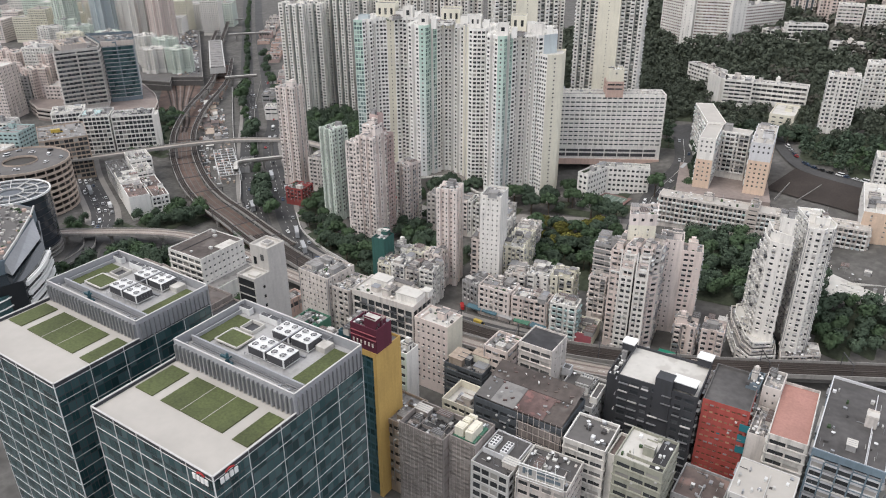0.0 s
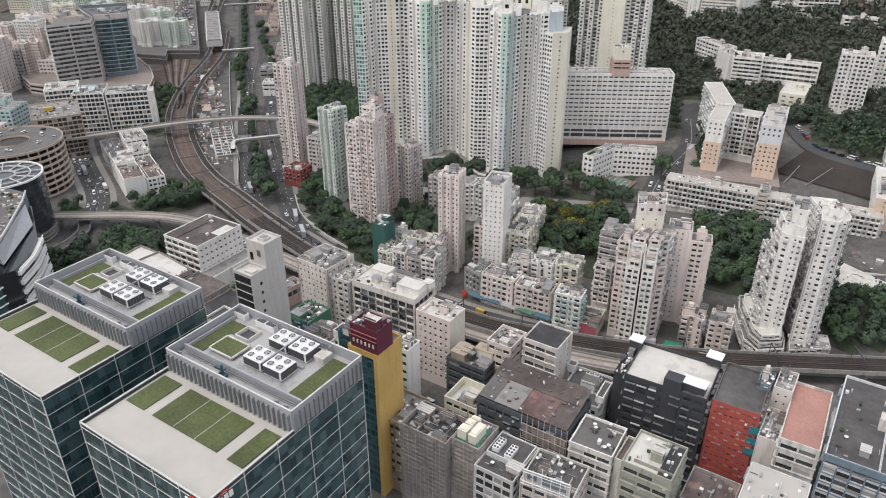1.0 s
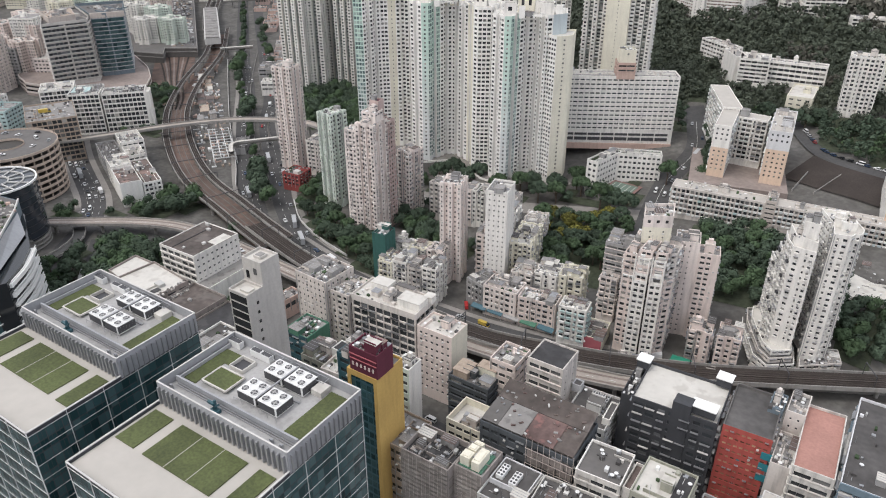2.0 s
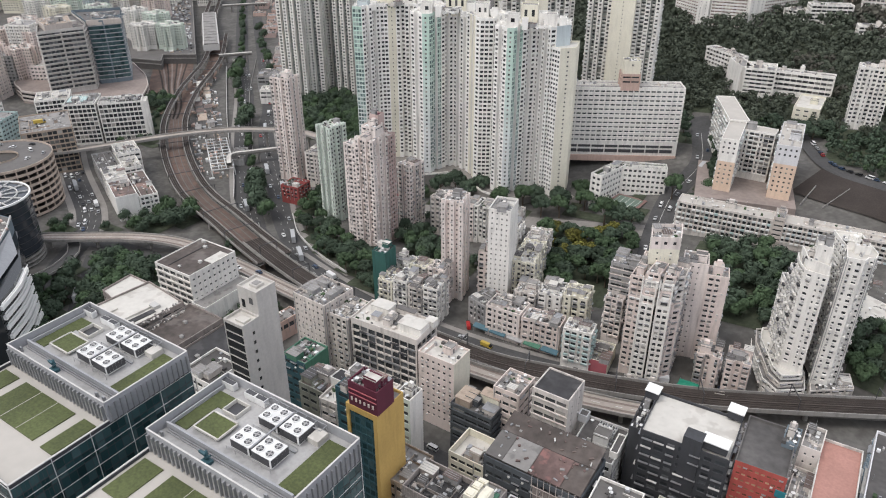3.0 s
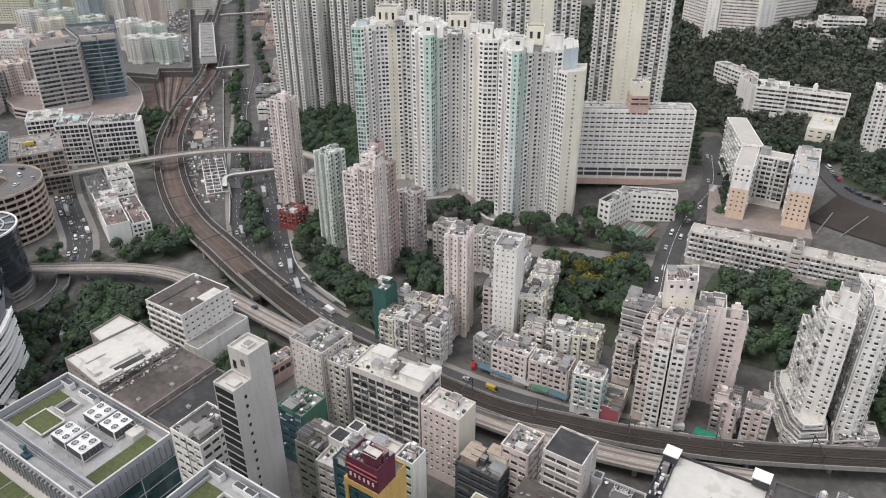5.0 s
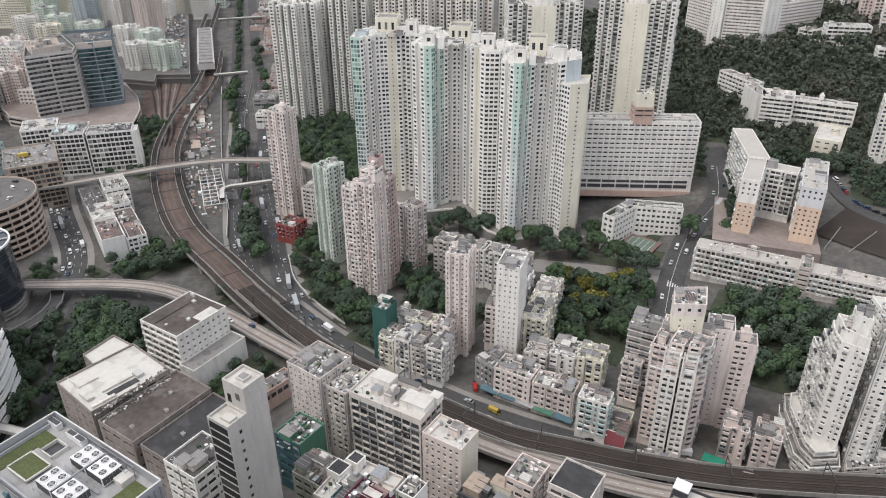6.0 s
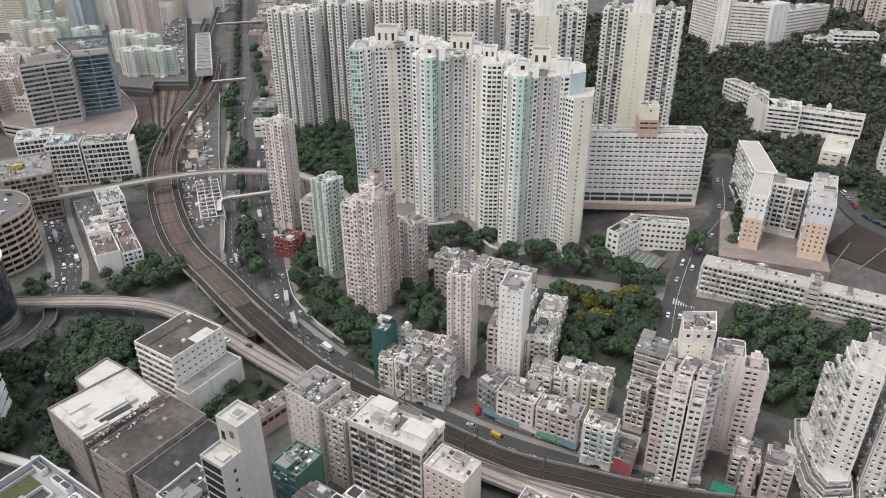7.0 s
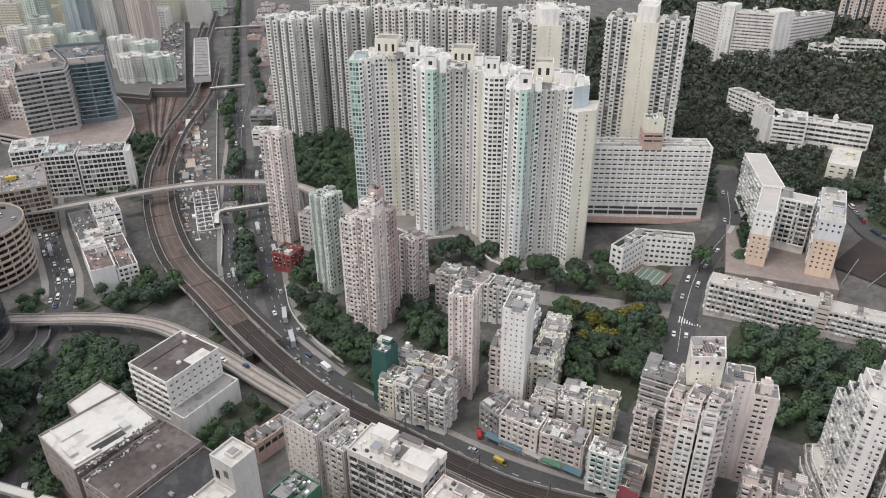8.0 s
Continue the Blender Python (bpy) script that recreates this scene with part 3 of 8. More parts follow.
def shifted(pts, d):
    line = smooth(pts)
    out = []
    for i, p in enumerate(line):
        e = (line[min(i + 1, len(line) - 1)] - line[max(i - 1, 0)]).normalized()
        out.append((p.x - e.y * d, p.y + e.x * d))
    return out[::2] + ([out[-1]] if len(out) % 2 == 0 else [])


def swept(s, pts, w, h, closed=False):
    """One unbroken bar of a rectangular section along points (x, y, z)."""
    n = len(pts)
    k0 = len(s.v)
    for i, p in enumerate(pts):
        a = pts[i - 1] if (i or closed) else p
        b = pts[(i + 1) % n] if (i < n - 1 or closed) else p
        d = Vector((b[0] - a[0], b[1] - a[1])).normalized()
        o = Vector((-d.y, d.x)) * (w / 2)
        s.v += [(p[0] - o.x, p[1] - o.y, p[2]), (p[0] + o.x, p[1] + o.y, p[2]), (p[0] + o.x, p[1] + o.y, p[2] + h), (p[0] - o.x, p[1] - o.y, p[2] + h)]
    for i in range(n if closed else n - 1):
        a, b = k0 + 4 * i, k0 + 4 * ((i + 1) % n)
        for e in range(4):
            g = (e + 1) % 4
            s.f.append((a + e, b + e, b + g, a + g))
            s.m.append(0)
    if not closed:
        s.f += [(k0, k0 + 1, k0 + 2, k0 + 3), (k0 + 4 * n - 1, k0 + 4 * n - 2, k0 + 4 * n - 3, k0 + 4 * n - 4)]
        s.m += [0, 0]


gs = Shape()
STEP = 16
gx0, gx1, gy0, gy1 = -1600, 720, -320, 1920
nx, ny = (gx1 - gx0) // STEP, (gy1 - gy0) // STEP
gs.v = [(gx0 + i * STEP, gy0 + j * STEP, ground_z(gx0 + i * STEP, gy0 + j * STEP)) for j in range(ny + 1) for i in range(nx + 1)]
gs.f = [(j * (nx + 1) + i, j * (nx + 1) + i + 1, (j + 1) * (nx + 1) + i + 1, (j + 1) * (nx + 1) + i) for j in range(ny) for i in range(nx)]
gs.m = [0] * len(gs.f)
far_rim = 4600
for poly4 in ([(-far_rim, -far_rim), (far_rim, -far_rim), (far_rim, gy0), (-far_rim, gy0)], [(-far_rim, gy1), (far_rim, gy1), (far_rim, far_rim), (-far_rim, far_rim)], [(-far_rim, gy0), (gx0, gy0), (gx0, gy1), (-far_rim, gy1)], [(gx1, gy0), (far_rim, gy0), (far_rim, gy1), (gx1, gy1)]):
    gs.face([(x, y, 0.0 if y < 300 else ground_z(x, y)) for x, y in poly4])
tagged(new("ground", gs.data("ground", [M["ground"]])), "grey paved city ground between the buildings", "ground", kind="structure")

RAIL = [(-760, 640), (-671, 552), (-602, 464), (-547, 404), (-503, 367), (-466, 341), (-427, 318), (-396, 304), (-361, 293), (-325, 281), (-298, 273), (-271, 266), (-245, 261), (-209, 259), (-176, 258), (-146, 259), (-119, 266), (-95, 273), (-68, 283), (-44, 294.5), (2, 320), (60, 353), (160, 412)]


def viaduct(name, pts, width, z, deck, label, category, thick=1.6, parapet=1.0, tracks=0, pier=28.0, kind=""):
    line = smooth(pts)
    root = thing(name, label, category, (line[0].x, line[0].y, 0))
    body, top, rails = Shape(), Shape(), Shape()
    rows = []
    for i, p in enumerate(line):
        d = (line[min(i + 1, len(line) - 1)] - line[max(i - 1, 0)]).normalized()
        rows.append((p, Vector((-d.y, d.x))))
    h = width / 2
    sect = [(-h, z - thick * 0.5), (-h, z + parapet), (-h + 0.35, z + parapet), (-h + 0.35, z), (h - 0.35, z), (h - 0.35, z + parapet), (h, z + parapet), (h, z - thick * 0.5), (h * 0.55, z - thick), (-h * 0.55, z - thick)]
    ring = lambda p, o: [(p.x + o.x * u, p.y + o.y * u, w) for u, w in sect]
    for (p, o), (q, r) in zip(rows, rows[1:]):
        a, b = ring(p, o), ring(q, r)
        for k in range(len(sect)):
            j = (k + 1) % len(sect)
            (top if k == 3 else body).face([a[k], a[j], b[j], b[k]])
        for t in range(tracks):
            c = (t - (tracks - 1) / 2) * 4.2
            for g in (-0.72, 0.72):
                for e0, e1, za, zb in ((-0.07, 0.07, 0.22, 0.22), (-0.07, -0.07, 0.02, 0.22), (0.07, 0.07, 0.22, 0.02)):
                    u0, u1 = c + g + e0, c + g + e1
                    rails.face([(p.x + o.x * u0, p.y + o.y * u0, z + za), (p.x + o.x * u1, p.y + o.y * u1, z + zb), (q.x + r.x * u1, q.y + r.y * u1, z + zb), (q.x + r.x * u0, q.y + r.y * u0, z + za)])
            if t and t % 1 == 0:
                u0 = c - 2.1
                rails.beam((p.x + o.x * u0, p.y + o.y * u0, z + 0.02), (q.x + r.x * u0, q.y + r.y * u0, z + 0.02), 0.5, 0.35)
    part("girder", body, M["concrete"], root)
    part("deck", top, deck, root)
    if tracks:
        part("track_rail", rails, M["rail"], root)
    dist = 0.0
    for (p, o), (q, _) in zip(rows, rows[1:]):
        dist += (q - p).length
        if dist > pier:
            dist = 0.0
            s = Shape()
            s.tube((p.x, p.y), 1.0, 0.0, z - thick, 10)
            s.beam((p.x - o.x * h * 0.7, p.y - o.y * h * 0.7, z - thick - 1.0), (p.x + o.x * h * 0.7, p.y + o.y * h * 0.7, z - thick - 1.0), 1.6, 1.0)
            part("pier", s, M["concrete"], root)
    return root


viaduct("railway_viaduct", RAIL[9:], 11.5, 8.0, M["ballast"], "elevated concrete railway with brown track bed and rails", "railway", tracks=2, parapet=1.3)
HIGHWAY = [(-470, 175), (-436, 212), (-421, 223), (-391, 243), (-366, 254), (-343, 257), (-307, 256), (-286, 254), (-259, 252), (-230, 250), (-200, 249), (-156, 250), (-127, 253), (-100, 259), (-80, 264.5), (-46, 277.5)]
viaduct("highway_viaduct", HIGHWAY, 9.5, 7.6, M["deck"], "curved concrete highway flyover with pale worn deck", "flyover", thick=1.4, parapet=0.9)
viaduct("cross_flyover", [(-560, 262), (-534, 286), (-519, 307), (-500, 342), (-483, 368), (-462, 391), (-434, 409), (-411, 417), (-370, 412), (-340, 398)], 7.5, 16.5, M["deck"], "slim concrete flyover crossing above the railway", "flyover", thick=1.5, pier=36)
# the wide curve of tracks on the ground towards the station
strip("track_bed", RAIL[3:11], 13, 5.8, M["ballastred"], "broad brown ballast bed of many curved tracks", "railway", thick=6.0)
strip("track_bed", RAIL[:4], 16, 0, M["ballastred"], "brown trackside ground between the viaducts", "railway", lift=0.5, thick=0.5)
for off in (-4.0, 0.0, 4.0):
    for g in (-0.7, 0.7):
        strip("rail", shifted(RAIL[3:11], off + g), 0.16, 6.02, M["rail"], "rusty steel rail on the ballast", "rail", lift=0.1, thick=0.12, kind="")
for off in (-5.9, -2.0, 2.0, 5.9):
    strip("cable_trough", shifted(RAIL[3:11], off), 0.7, 6.05, M["troughgrey"], "concrete cable trough between the tracks", "cable trough", lift=0.12, thick=0.2, kind="")
viaduct("track_viaduct", shifted(RAIL[:11], 8.6), 4.6, 8.0, M["ballast"], "single railway viaduct with pale parapets", "railway", tracks=1)
viaduct("track_viaduct", shifted(RAIL[:11], -8.6), 4.6, 8.0, M["ballast"], "single railway viaduct with pale parapets", "railway", tracks=1)

ROAD_A = [(-1300, 1180), (-672, 594), (-560, 495), (-478, 416), (-396, 341), (-346, 302), (-300, 288), (-262, 279), (-225, 273), (-187, 272), (-160, 273), (-132, 277), (-107, 283), (-70, 297.5), (-40, 310.5), (10, 337), (120, 398)]
strip("road", ROAD_A[:6], 15, 0, M["asphalt"], "wide grey urban trunk road", lift=0.08)
strip("road", ROAD_A[4:], 13, 0, M["asphalt"], "grey street beside the railway viaduct", lift=0.1)
strip("road", [(-1290, 1202), (-900, 834), (-655, 610), (-522, 489), (-465, 428), (-377, 353), (-340, 321), (-298, 294), (-262, 283)], 13, 0, M["asphalt"], "wide grey urban trunk road", lift=0.06)
strip("road", [(-640, 360), (-540, 300), (-458, 260), (-430, 240), (-400, 200), (-360, 150), (-330, 90)], 15, 0, M["asphalt"], "grey road lined with parked cars", lift=0.07)
strip("road", [(-300, 395), (-272, 385), (-236, 391), (-200, 394), (-170, 400), (-132, 409)], 12, 0, M["pave"], "pale road in front of the estate", drape=True, lift=0.25)
strip("road", [(-108, 330), (-119, 380), (-126, 412), (-131, 455), (-128, 500), (-138, 535), (-150, 565)], 14, 0, M["asphalt"], "grey road climbing the hill", drape=True, lift=0.3)
strip("road", [(50, 474), (10, 488), (-24, 499), (-53, 513), (-72, 540), (-84, 560)], 9, 0, M["asphalt"], "hill lane lined with parked cars", drape=True, lift=0.9)
strip("slope_apron", [(40, 455), (-10, 478), (-40, 488), (-62, 496)], 36, 0, M["ballast"], "dark sprayed slope below the lane", "slope", drape=True, lift=0.8)
SERVICE = [(-296, 138), (-311, 150), (-330, 165), (-351, 181), (-367, 195), (-380, 208), (-392, 217), (-402, 226)]
strip("road", SERVICE, 7.5, 0, M["asphalt"], "service road between warehouse and trees", lift=0.13)
strip("road", [(-160, 150), (-140, 178), (-100, 240)], 6, 0, M["asphalt"], "narrow back street", lift=0.05)
strip("road", [(-260, 203), (-150, 203), (-20, 203), (100, 203)], 8, 0, M["asphalt"], "street between factory blocks", lift=0.09)
strip("road", [(-62, 200), (-62, 140), (-62, 60)], 8, 0, M["asphalt"], "street between factory blocks", lift=0.05)


def kerb_walk(pts, off, width, label):
    """A raised pavement beside a road."""
    strip("pavement", shifted(pts, off), width, 0, M["pave"], label, "pavement", lift=0.24, thick=0.24)


TRUNK = [(-900, 822), (-655, 610), (-522, 489), (-465, 428), (-377, 353), (-340, 321), (-298, 294), (-262, 283)]
kerb_walk(ROAD_A[6:], -8.0, 3.0, "grey pavement beside the railway street")
kerb_walk(ROAD_A[6:], 8.0, 3.0, "grey pavement before the shops")
kerb_walk(TRUNK[1:], 8.6, 3.4, "pale pavement along the trunk road")
kerb_walk(ROAD_A[1:6], -9.2, 3.0, "pale pavement along the trunk road")
kerb_walk([(-640, 360), (-540, 300), (-458, 260), (-430, 240)], 9.6, 4, "pale pavement beside the parked cars")
kerb_walk([(-640, 360), (-540, 300), (-458, 260), (-430, 240)], -9.6, 4, "pale pavement beside the parked cars")

strip("road", [(-420, 236), (-385, 242), (-345, 246)], 12, 0, M["asphalt"], "asphalt yard below the flyover", lift=0.12)


def wall_line(name, pts, z, h, t, mat, label, drape=False):
    line = smooth(pts)
    s = Shape()
    swept(s, [(p.x, p.y, (ground_z(*p) if drape else z) - 0.3) for p in line], t, h + 0.3)
    return tagged(new(name, s.data(name, [mat])), label, "wall", kind="structure")


wall_line("barrier_wall", [(-655, 556), (-588, 496), (-504, 422), (-423, 355), (-390, 325)], 0, 2.6, 0.4, M["pale"], "pale barrier wall along the trunk road")
wall_line("barrier_wall", [(-653, 598), (-560, 500), (-476, 424), (-420, 370)], 0, 1.4, 0.4, M["concrete"], "low concrete barrier between the carriageways")
wall_line("retaining_wall", [(-340, 330), (-316, 311), (-288, 299), (-262, 292)], 0, 1.6, 0.5, M["pale"], "pale retaining wall below the roadside trees")
wall_line("retaining_wall", [(-56, 488), (-60, 465)], 0, 1.8, 0.35, M["concrete"], "pale retaining wall on the dark slope", True)
wall_line("retaining_wall", [(-38, 490), (-48, 466)], 0, 1.4, 0.3, M["concrete"], "pale drain wall on the dark slope", True)
for off in (-2.1, 2.1):
    strip("worn_lane", shifted(HIGHWAY, off), 1.3, 7.6, M["wornlane"], "worn brown lane stripe on the flyover deck", "road", lift=0.03)
wall_line("retaining_wall", [(-298, 392), (-270, 379), (-236, 384), (-200, 388)], 0, 1.4, 0.5, M["white"], "white wall along the estate road", True)
for off in (-6.5, 6.5):
    viaduct("track_viaduct", shifted([(-770, 632), (-850, 702), (-980, 830), (-1200, 1040)], off), 5.0, 8.0, M["ballast"], "single railway viaduct beyond the station", "railway", tracks=1)

# ---- buildings ----
HOME = style(pipes=0.3, fh=2.8, bw=2.9, ww=0.66, wh=1.5, ac=0.45, hood=0.2, rec=0.35, cols=(1.0, 0.85, 1.2, 0.55))
HOME_BAY = style(pipes=0.3, fh=2.8, bw=2.9, ww=0.7, wh=1.55, ac=0.35, bay=0.5, hood=0.25, rec=0.5, cols=(1.15, 0.9, 1.1, 0.5), baymi=(2, 2, 1, 0))
TOWER = style(pipes=0.15, fh=2.75, bw=2.6, ww=0.66, wh=1.5, ac=0.4, bay=0.3, rec=0.4, base=5.0, cols=(1.1, 0.8, 1.1, 0.5))
FACTORY = style(pipes=0.12, fh=3.9, bw=5.0, ww=0.9, wh=1.7, sill=1.2, ledge=0.35, ac=0.15, rec=0.35)
FACTORY_B = style(pipes=0.2, fh=3.7, bw=3.6, ww=0.8, wh=1.6, sill=1.1, ac=0.14, hood=0.08, rec=0.3)
STRIP = style(fh=3.0, bw=6.0, ww=0.93, wh=1.2, sill=1.2, rec=0.5, ledge=0.25)
FEW = style(fh=2.9, bw=7.0, ww=0.13, wh=0.9, sill=1.2, rec=0.2, ac=0.2)
BLANK = style(blank=True)
GALLERY = style(fh=3.0, bw=4.0, ww=0.92, wh=1.7, sill=1.0, rec=1.2, base=3.0)
GRID = style(fh=3.6, bw=3.3, ww=0.86, wh=2.5, sill=0.65, rec=0.3, base=1.0)


def B(name, label, a, lu, lv, z1, wall, s, yaw=90.0, z0=None, category="building", **k):
    poly = corners(a, lu, lv, yaw)
    if z0 is None:
        z0 = min(ground_z(*p) for p in poly)
    return building(name, label, category, poly, z0, z1, wall, s, **k)


def annex(root, a, lu, lv, z0, z1, wall, s, yaw=90.0, **k):
    """A further volume of the same building, under its root."""
    poly = a if isinstance(a, list) else corners(a, lu, lv, yaw)
    return building("annex", "", "", poly, z0, z1, wall, s, root=root, **k)


# factory quarter in front
B("factory_building", "grey factory block under netting with bamboo scaffold", (-104, 156.5), 18, 14, 37, "netting", style(fh=3.5, bw=6, ww=0.98, wh=0.7, sill=1.6, rec=0.05, ac=0, base=0.5, top=3.4), roof="roofblack", clutter=3, pane="mesh", parapet=2.2)
B("factory_building", "grey factory under netting with a cooling plant on top", (-93.6, 160), 10.2, 13, 37, "netting", style(fh=3.5, bw=5, ww=0.98, wh=0.7, sill=1.6, rec=0.05, ac=0, base=0.5, top=1.4), roof="roofgrey", clutter=0.3, pane="mesh", parapet=1.0, seed=39)
B("factory_building", "brown weathered factory with stacked ribbon windows", (-123, 159.5), 12, 16, 33, "tan", FACTORY_B, roof="roofgrey", clutter=2, split=True, seed=1)
bays = B("factory_building", "pale narrow factory with tall window bays and roof fans", (-79.5, 157), 14, 18, 33.4, "pale", GRID, roof="roofdark", clutter=1.2, split=True, seed=2)
annex(bays, (-80, 163.6), 13, 10.6, 32, 34.4, "palegrey", BLANK, roof="roofdark", clutter=0, parapet=0.4)
B("factory_building", "pinkish-grey factory with rooftop billboard and dark roof", (-60.6, 159), 17, 15.5, 35.4, "blushgrey", FACTORY_B, roof="roofdark", clutter=2.5, seed=3, yaw=94, cap="rooflight")
B("factory_building", "white factory with long ribbon windows and dark roof", (-56, 177.2), 14.2, 15, 40, "chalk", FACTORY, yaw=93, roof="roofmid", clutter=0.4, split=True, seed=4, cap="white")
wb = B("factory_building", "olive factory with pale roof slab and ledges", (-37.4, 176.6), 15.4, 16.5, 41, "olive", FACTORY, roof="rooflight", clutter=0.3, split=True, seed=5)
s = Shape()
s.prism(corners((-37.9, 177.2), 4.2, 15.2), 40.05, 40.3)
part("roof_strip", s, M["roofblack"], wb, "dark bitumen strip beside the pale roof")
B("factory_building", "narrow stair block between two factories", (-53.2, 179), 2.6, 12, 38.5, "chalk", BLANK, roof="roofbrown", clutter=0, seed=33)
court_ = B("factory_building", "low factory with cream courtyard walls", (-108, 183), 14, 13.5, 30, "cream", FACTORY_B, roof="rooflight", clutter=0, seed=6, parapet=3.0)
annex(court_, (-108.6, 183.4), 9, 6.4, 26.8, 29.4, "taupe", BLANK, roof="roofdark", clutter=1, parapet=0.3)
B("factory_building", "dark factory with brown patched roof", (-72.2, 179), 33.6, 20, 40, "charcoalblue", style(fh=3.7, bw=3.2, ww=0.8, wh=1.5, sill=1.1, ac=0.5, hood=0.3, rec=0.4, bay=0.15, baymi=(0, 3, 1), bayh=0.5), roof="roofmid", clutter=0, split=True, seed=7)
B("factory_building", "low dark factory in the gap between the blocks", (-78, 174.8), 26, 4, 24, "charcoalblue", FACTORY_B, roof="roofcocoa", clutter=1.5, seed=8)
vents = B("factory_building", "low pale factory with vent racks on its dark roof", (-72.6, 208), 15.4, 19.5, 29.6, "pale", FACTORY_B, roof="roofdark", clutter=0.4, yaw=93, seed=9)
annex(vents, (-72.3, 211.5), 2.8, 10, 29, 31.8, "white", BLANK, yaw=93, roof="roofdark", clutter=0, parapet=0.5)
annex(vents, (-88.2, 222.6), 3.4, 3.6, 28.6, 32, "palegrey", BLANK, yaw=93, roof="roofmid", clutter=0, parapet=0.4)
B("hotel_building", "charcoal hotel with white roof and deep windows", (-38.6, 216.5), 28.4, 22, 43, "dark", style(fh=3.3, bw=3.7, ww=0.8, wh=1.6, sill=1.0, rec=0.5, bay=0.75, bayh=0.22, baymi=(1, 0, 1), cols=(1.0, 1.0, 0.75)), roof="rooflight", clutter=0, split=True, pane="greypane", yaw=93, seed=10, trim="grey")
redf = B("factory_building", "brick-red factory with turquoise windows", (-22, 220), 15.4, 24, 42, "red", style(fh=2.7, bw=1.75, ww=0.66, wh=0.85, sill=1.0, rec=0.2, ac=0.08, hood=0.15), roof="roofdark", clutter=0, split=True, yaw=93, seed=11, pane="redpane", cap="roofmid")
B("factory_building", "white factory with red-painted roof deck", (-2.8, 214), 12, 33, 41, "chalk", FACTORY, roof="redroof", clutter=0, split=True, yaw=92, seed=12)
bluef = B("factory_building", "blue and white factory with wide grey roof", (19, 214), 20.5, 46, 41, "palegrey", style(fh=3.6, bw=4.0, ww=0.92, wh=2.2, sill=0.9, rec=0.7, ledge=0.3, ac=0.3, bay=0.4, bayh=0.4, baymi=(1, 0), margin=0.3), roof="roofdark", clutter=1, split=True, seed=13, trim="cobalt")
B("factory_building", "plain pale factory block with smooth roof", (-2.5, 187), 17.5, 18, 35, "pale", FACTORY_B, roof="terrace", clutter=0.15, parapet=0.3, seed=14)
B("factory_building", "low factory with flat grey roof", (-21, 186), 15, 16, 27, "grey", FACTORY_B, roof="roofbrown", clutter=0.4, seed=15)
B("factory_building", "charcoal block with strip windows and roof sheds", (-120, 209), 18, 12, 25, "charcoalblue", STRIP, roof="roofmid", clutter=1, trim="charcoalblue", pane="pane", split=True, seed=16)
B("factory_building", "pink factory with cream end wall and grid windows", (-142, 217.5), 17, 12, 35.5, "blush", style(fh=3.3, bw=2.8, ww=0.45, wh=1.1, sill=1.0, rec=0.25, ac=0.4), roof="rooflight", clutter=0.8, split=True, walls={0: "cream"}, edges={0: BLANK}, seed=17)
shed_ = thing("roof_hut", "cream sheet-metal hut on the charcoal block", "hut", (-126, 219, 24))
for x, y, w, d, h in ((-125, 218.6, 8, 4.6, 4.2), (-133.6, 214.4, 6.4, 7.6, 3.2)):
    s = Shape()
    s.box((x, y, 24.0), (w, d, h))
    hut = part("wall", s, M["cream" if w > 7 else "tan"], shed_)
    s = Shape()
    s.box((x, y, 24.0 + h), (w + 0.5, d + 0.5, 0.2))
    for q in range(5):
        s.box((x - w / 2 + (q + 0.5) * w / 5, y, 24.2 + h), (0.12, d + 0.4, 0.07))
    part("sheet_roof", s, M["tan"], hut)
B("factory_building", "small pink factory with stepped terraces", (-113, 217), 11, 13, 34, "blush", FACTORY_B, roof="roofgrey", clutter=1.5, split=True, seed=18)
B("factory_building", "tall pale factory with dark bitumen roof", (-92, 213), 14, 13.5, 44.4, "beige", FACTORY, roof="roofblack", clutter=0, parapet=0.7, split=True, edges={0: FEW}, seed=19)
hotel = B("hotel_building", "narrow hotel tower with ochre wall and maroon top", (-129, 155), 12, 13, 63, "yellow", style(fh=3.2, bw=2.4, ww=0.85, wh=2.4, sill=0.5, rec=0.15), roof="roofgrey", clutter=0, pane="curtain", edges={0: BLANK, 1: BLANK}, walls={3: "teal"}, seed=20)
annex(hotel, (-128.6, 154.7), 11, 8, 63, 72, "maroon", BLANK, roof="roofgrey", clutter=2.5)
annex(hotel, (-141.2, 157), 6, 11, 0, 65, "teal", FACTORY_B, roof="roofgrey", clutter=1)
B("apartment_building", "thin white and green pencil block", (-141, 187), 7, 8, 40, "white", BLANK, roof="roofdark", clutter=0.5, edges={3: FACTORY_B}, walls={3: "palegreen"}, seed=21)
B("factory_building", "small brown factory with cluttered roof", (-172.5, 177.5), 13.5, 13.5, 35, "olive", FACTORY_B, roof="roofbrown", clutter=2.5, split=True, seed=22)
flats = B("factory_building", "weathered grey factory with crowded flat roof", (-148.6, 173.5), 22, 20.5, 38.5, "beige", FACTORY_B, roof="rooflight", clutter=5, seed=38, yaw=94, parapet=1.2)
for x, y, w, z in ((-169.2, 183.5, 6.0, 41.5), (-166.8, 189.6, 4.8, 42.0), (-163.5, 181.2, 5.6, 39.9)):
    annex(flats, (x + w / 2, y - w / 2), w, w, 37.3, z, "white", BLANK, roof="roofblack", clutter=0, parapet=0.35)
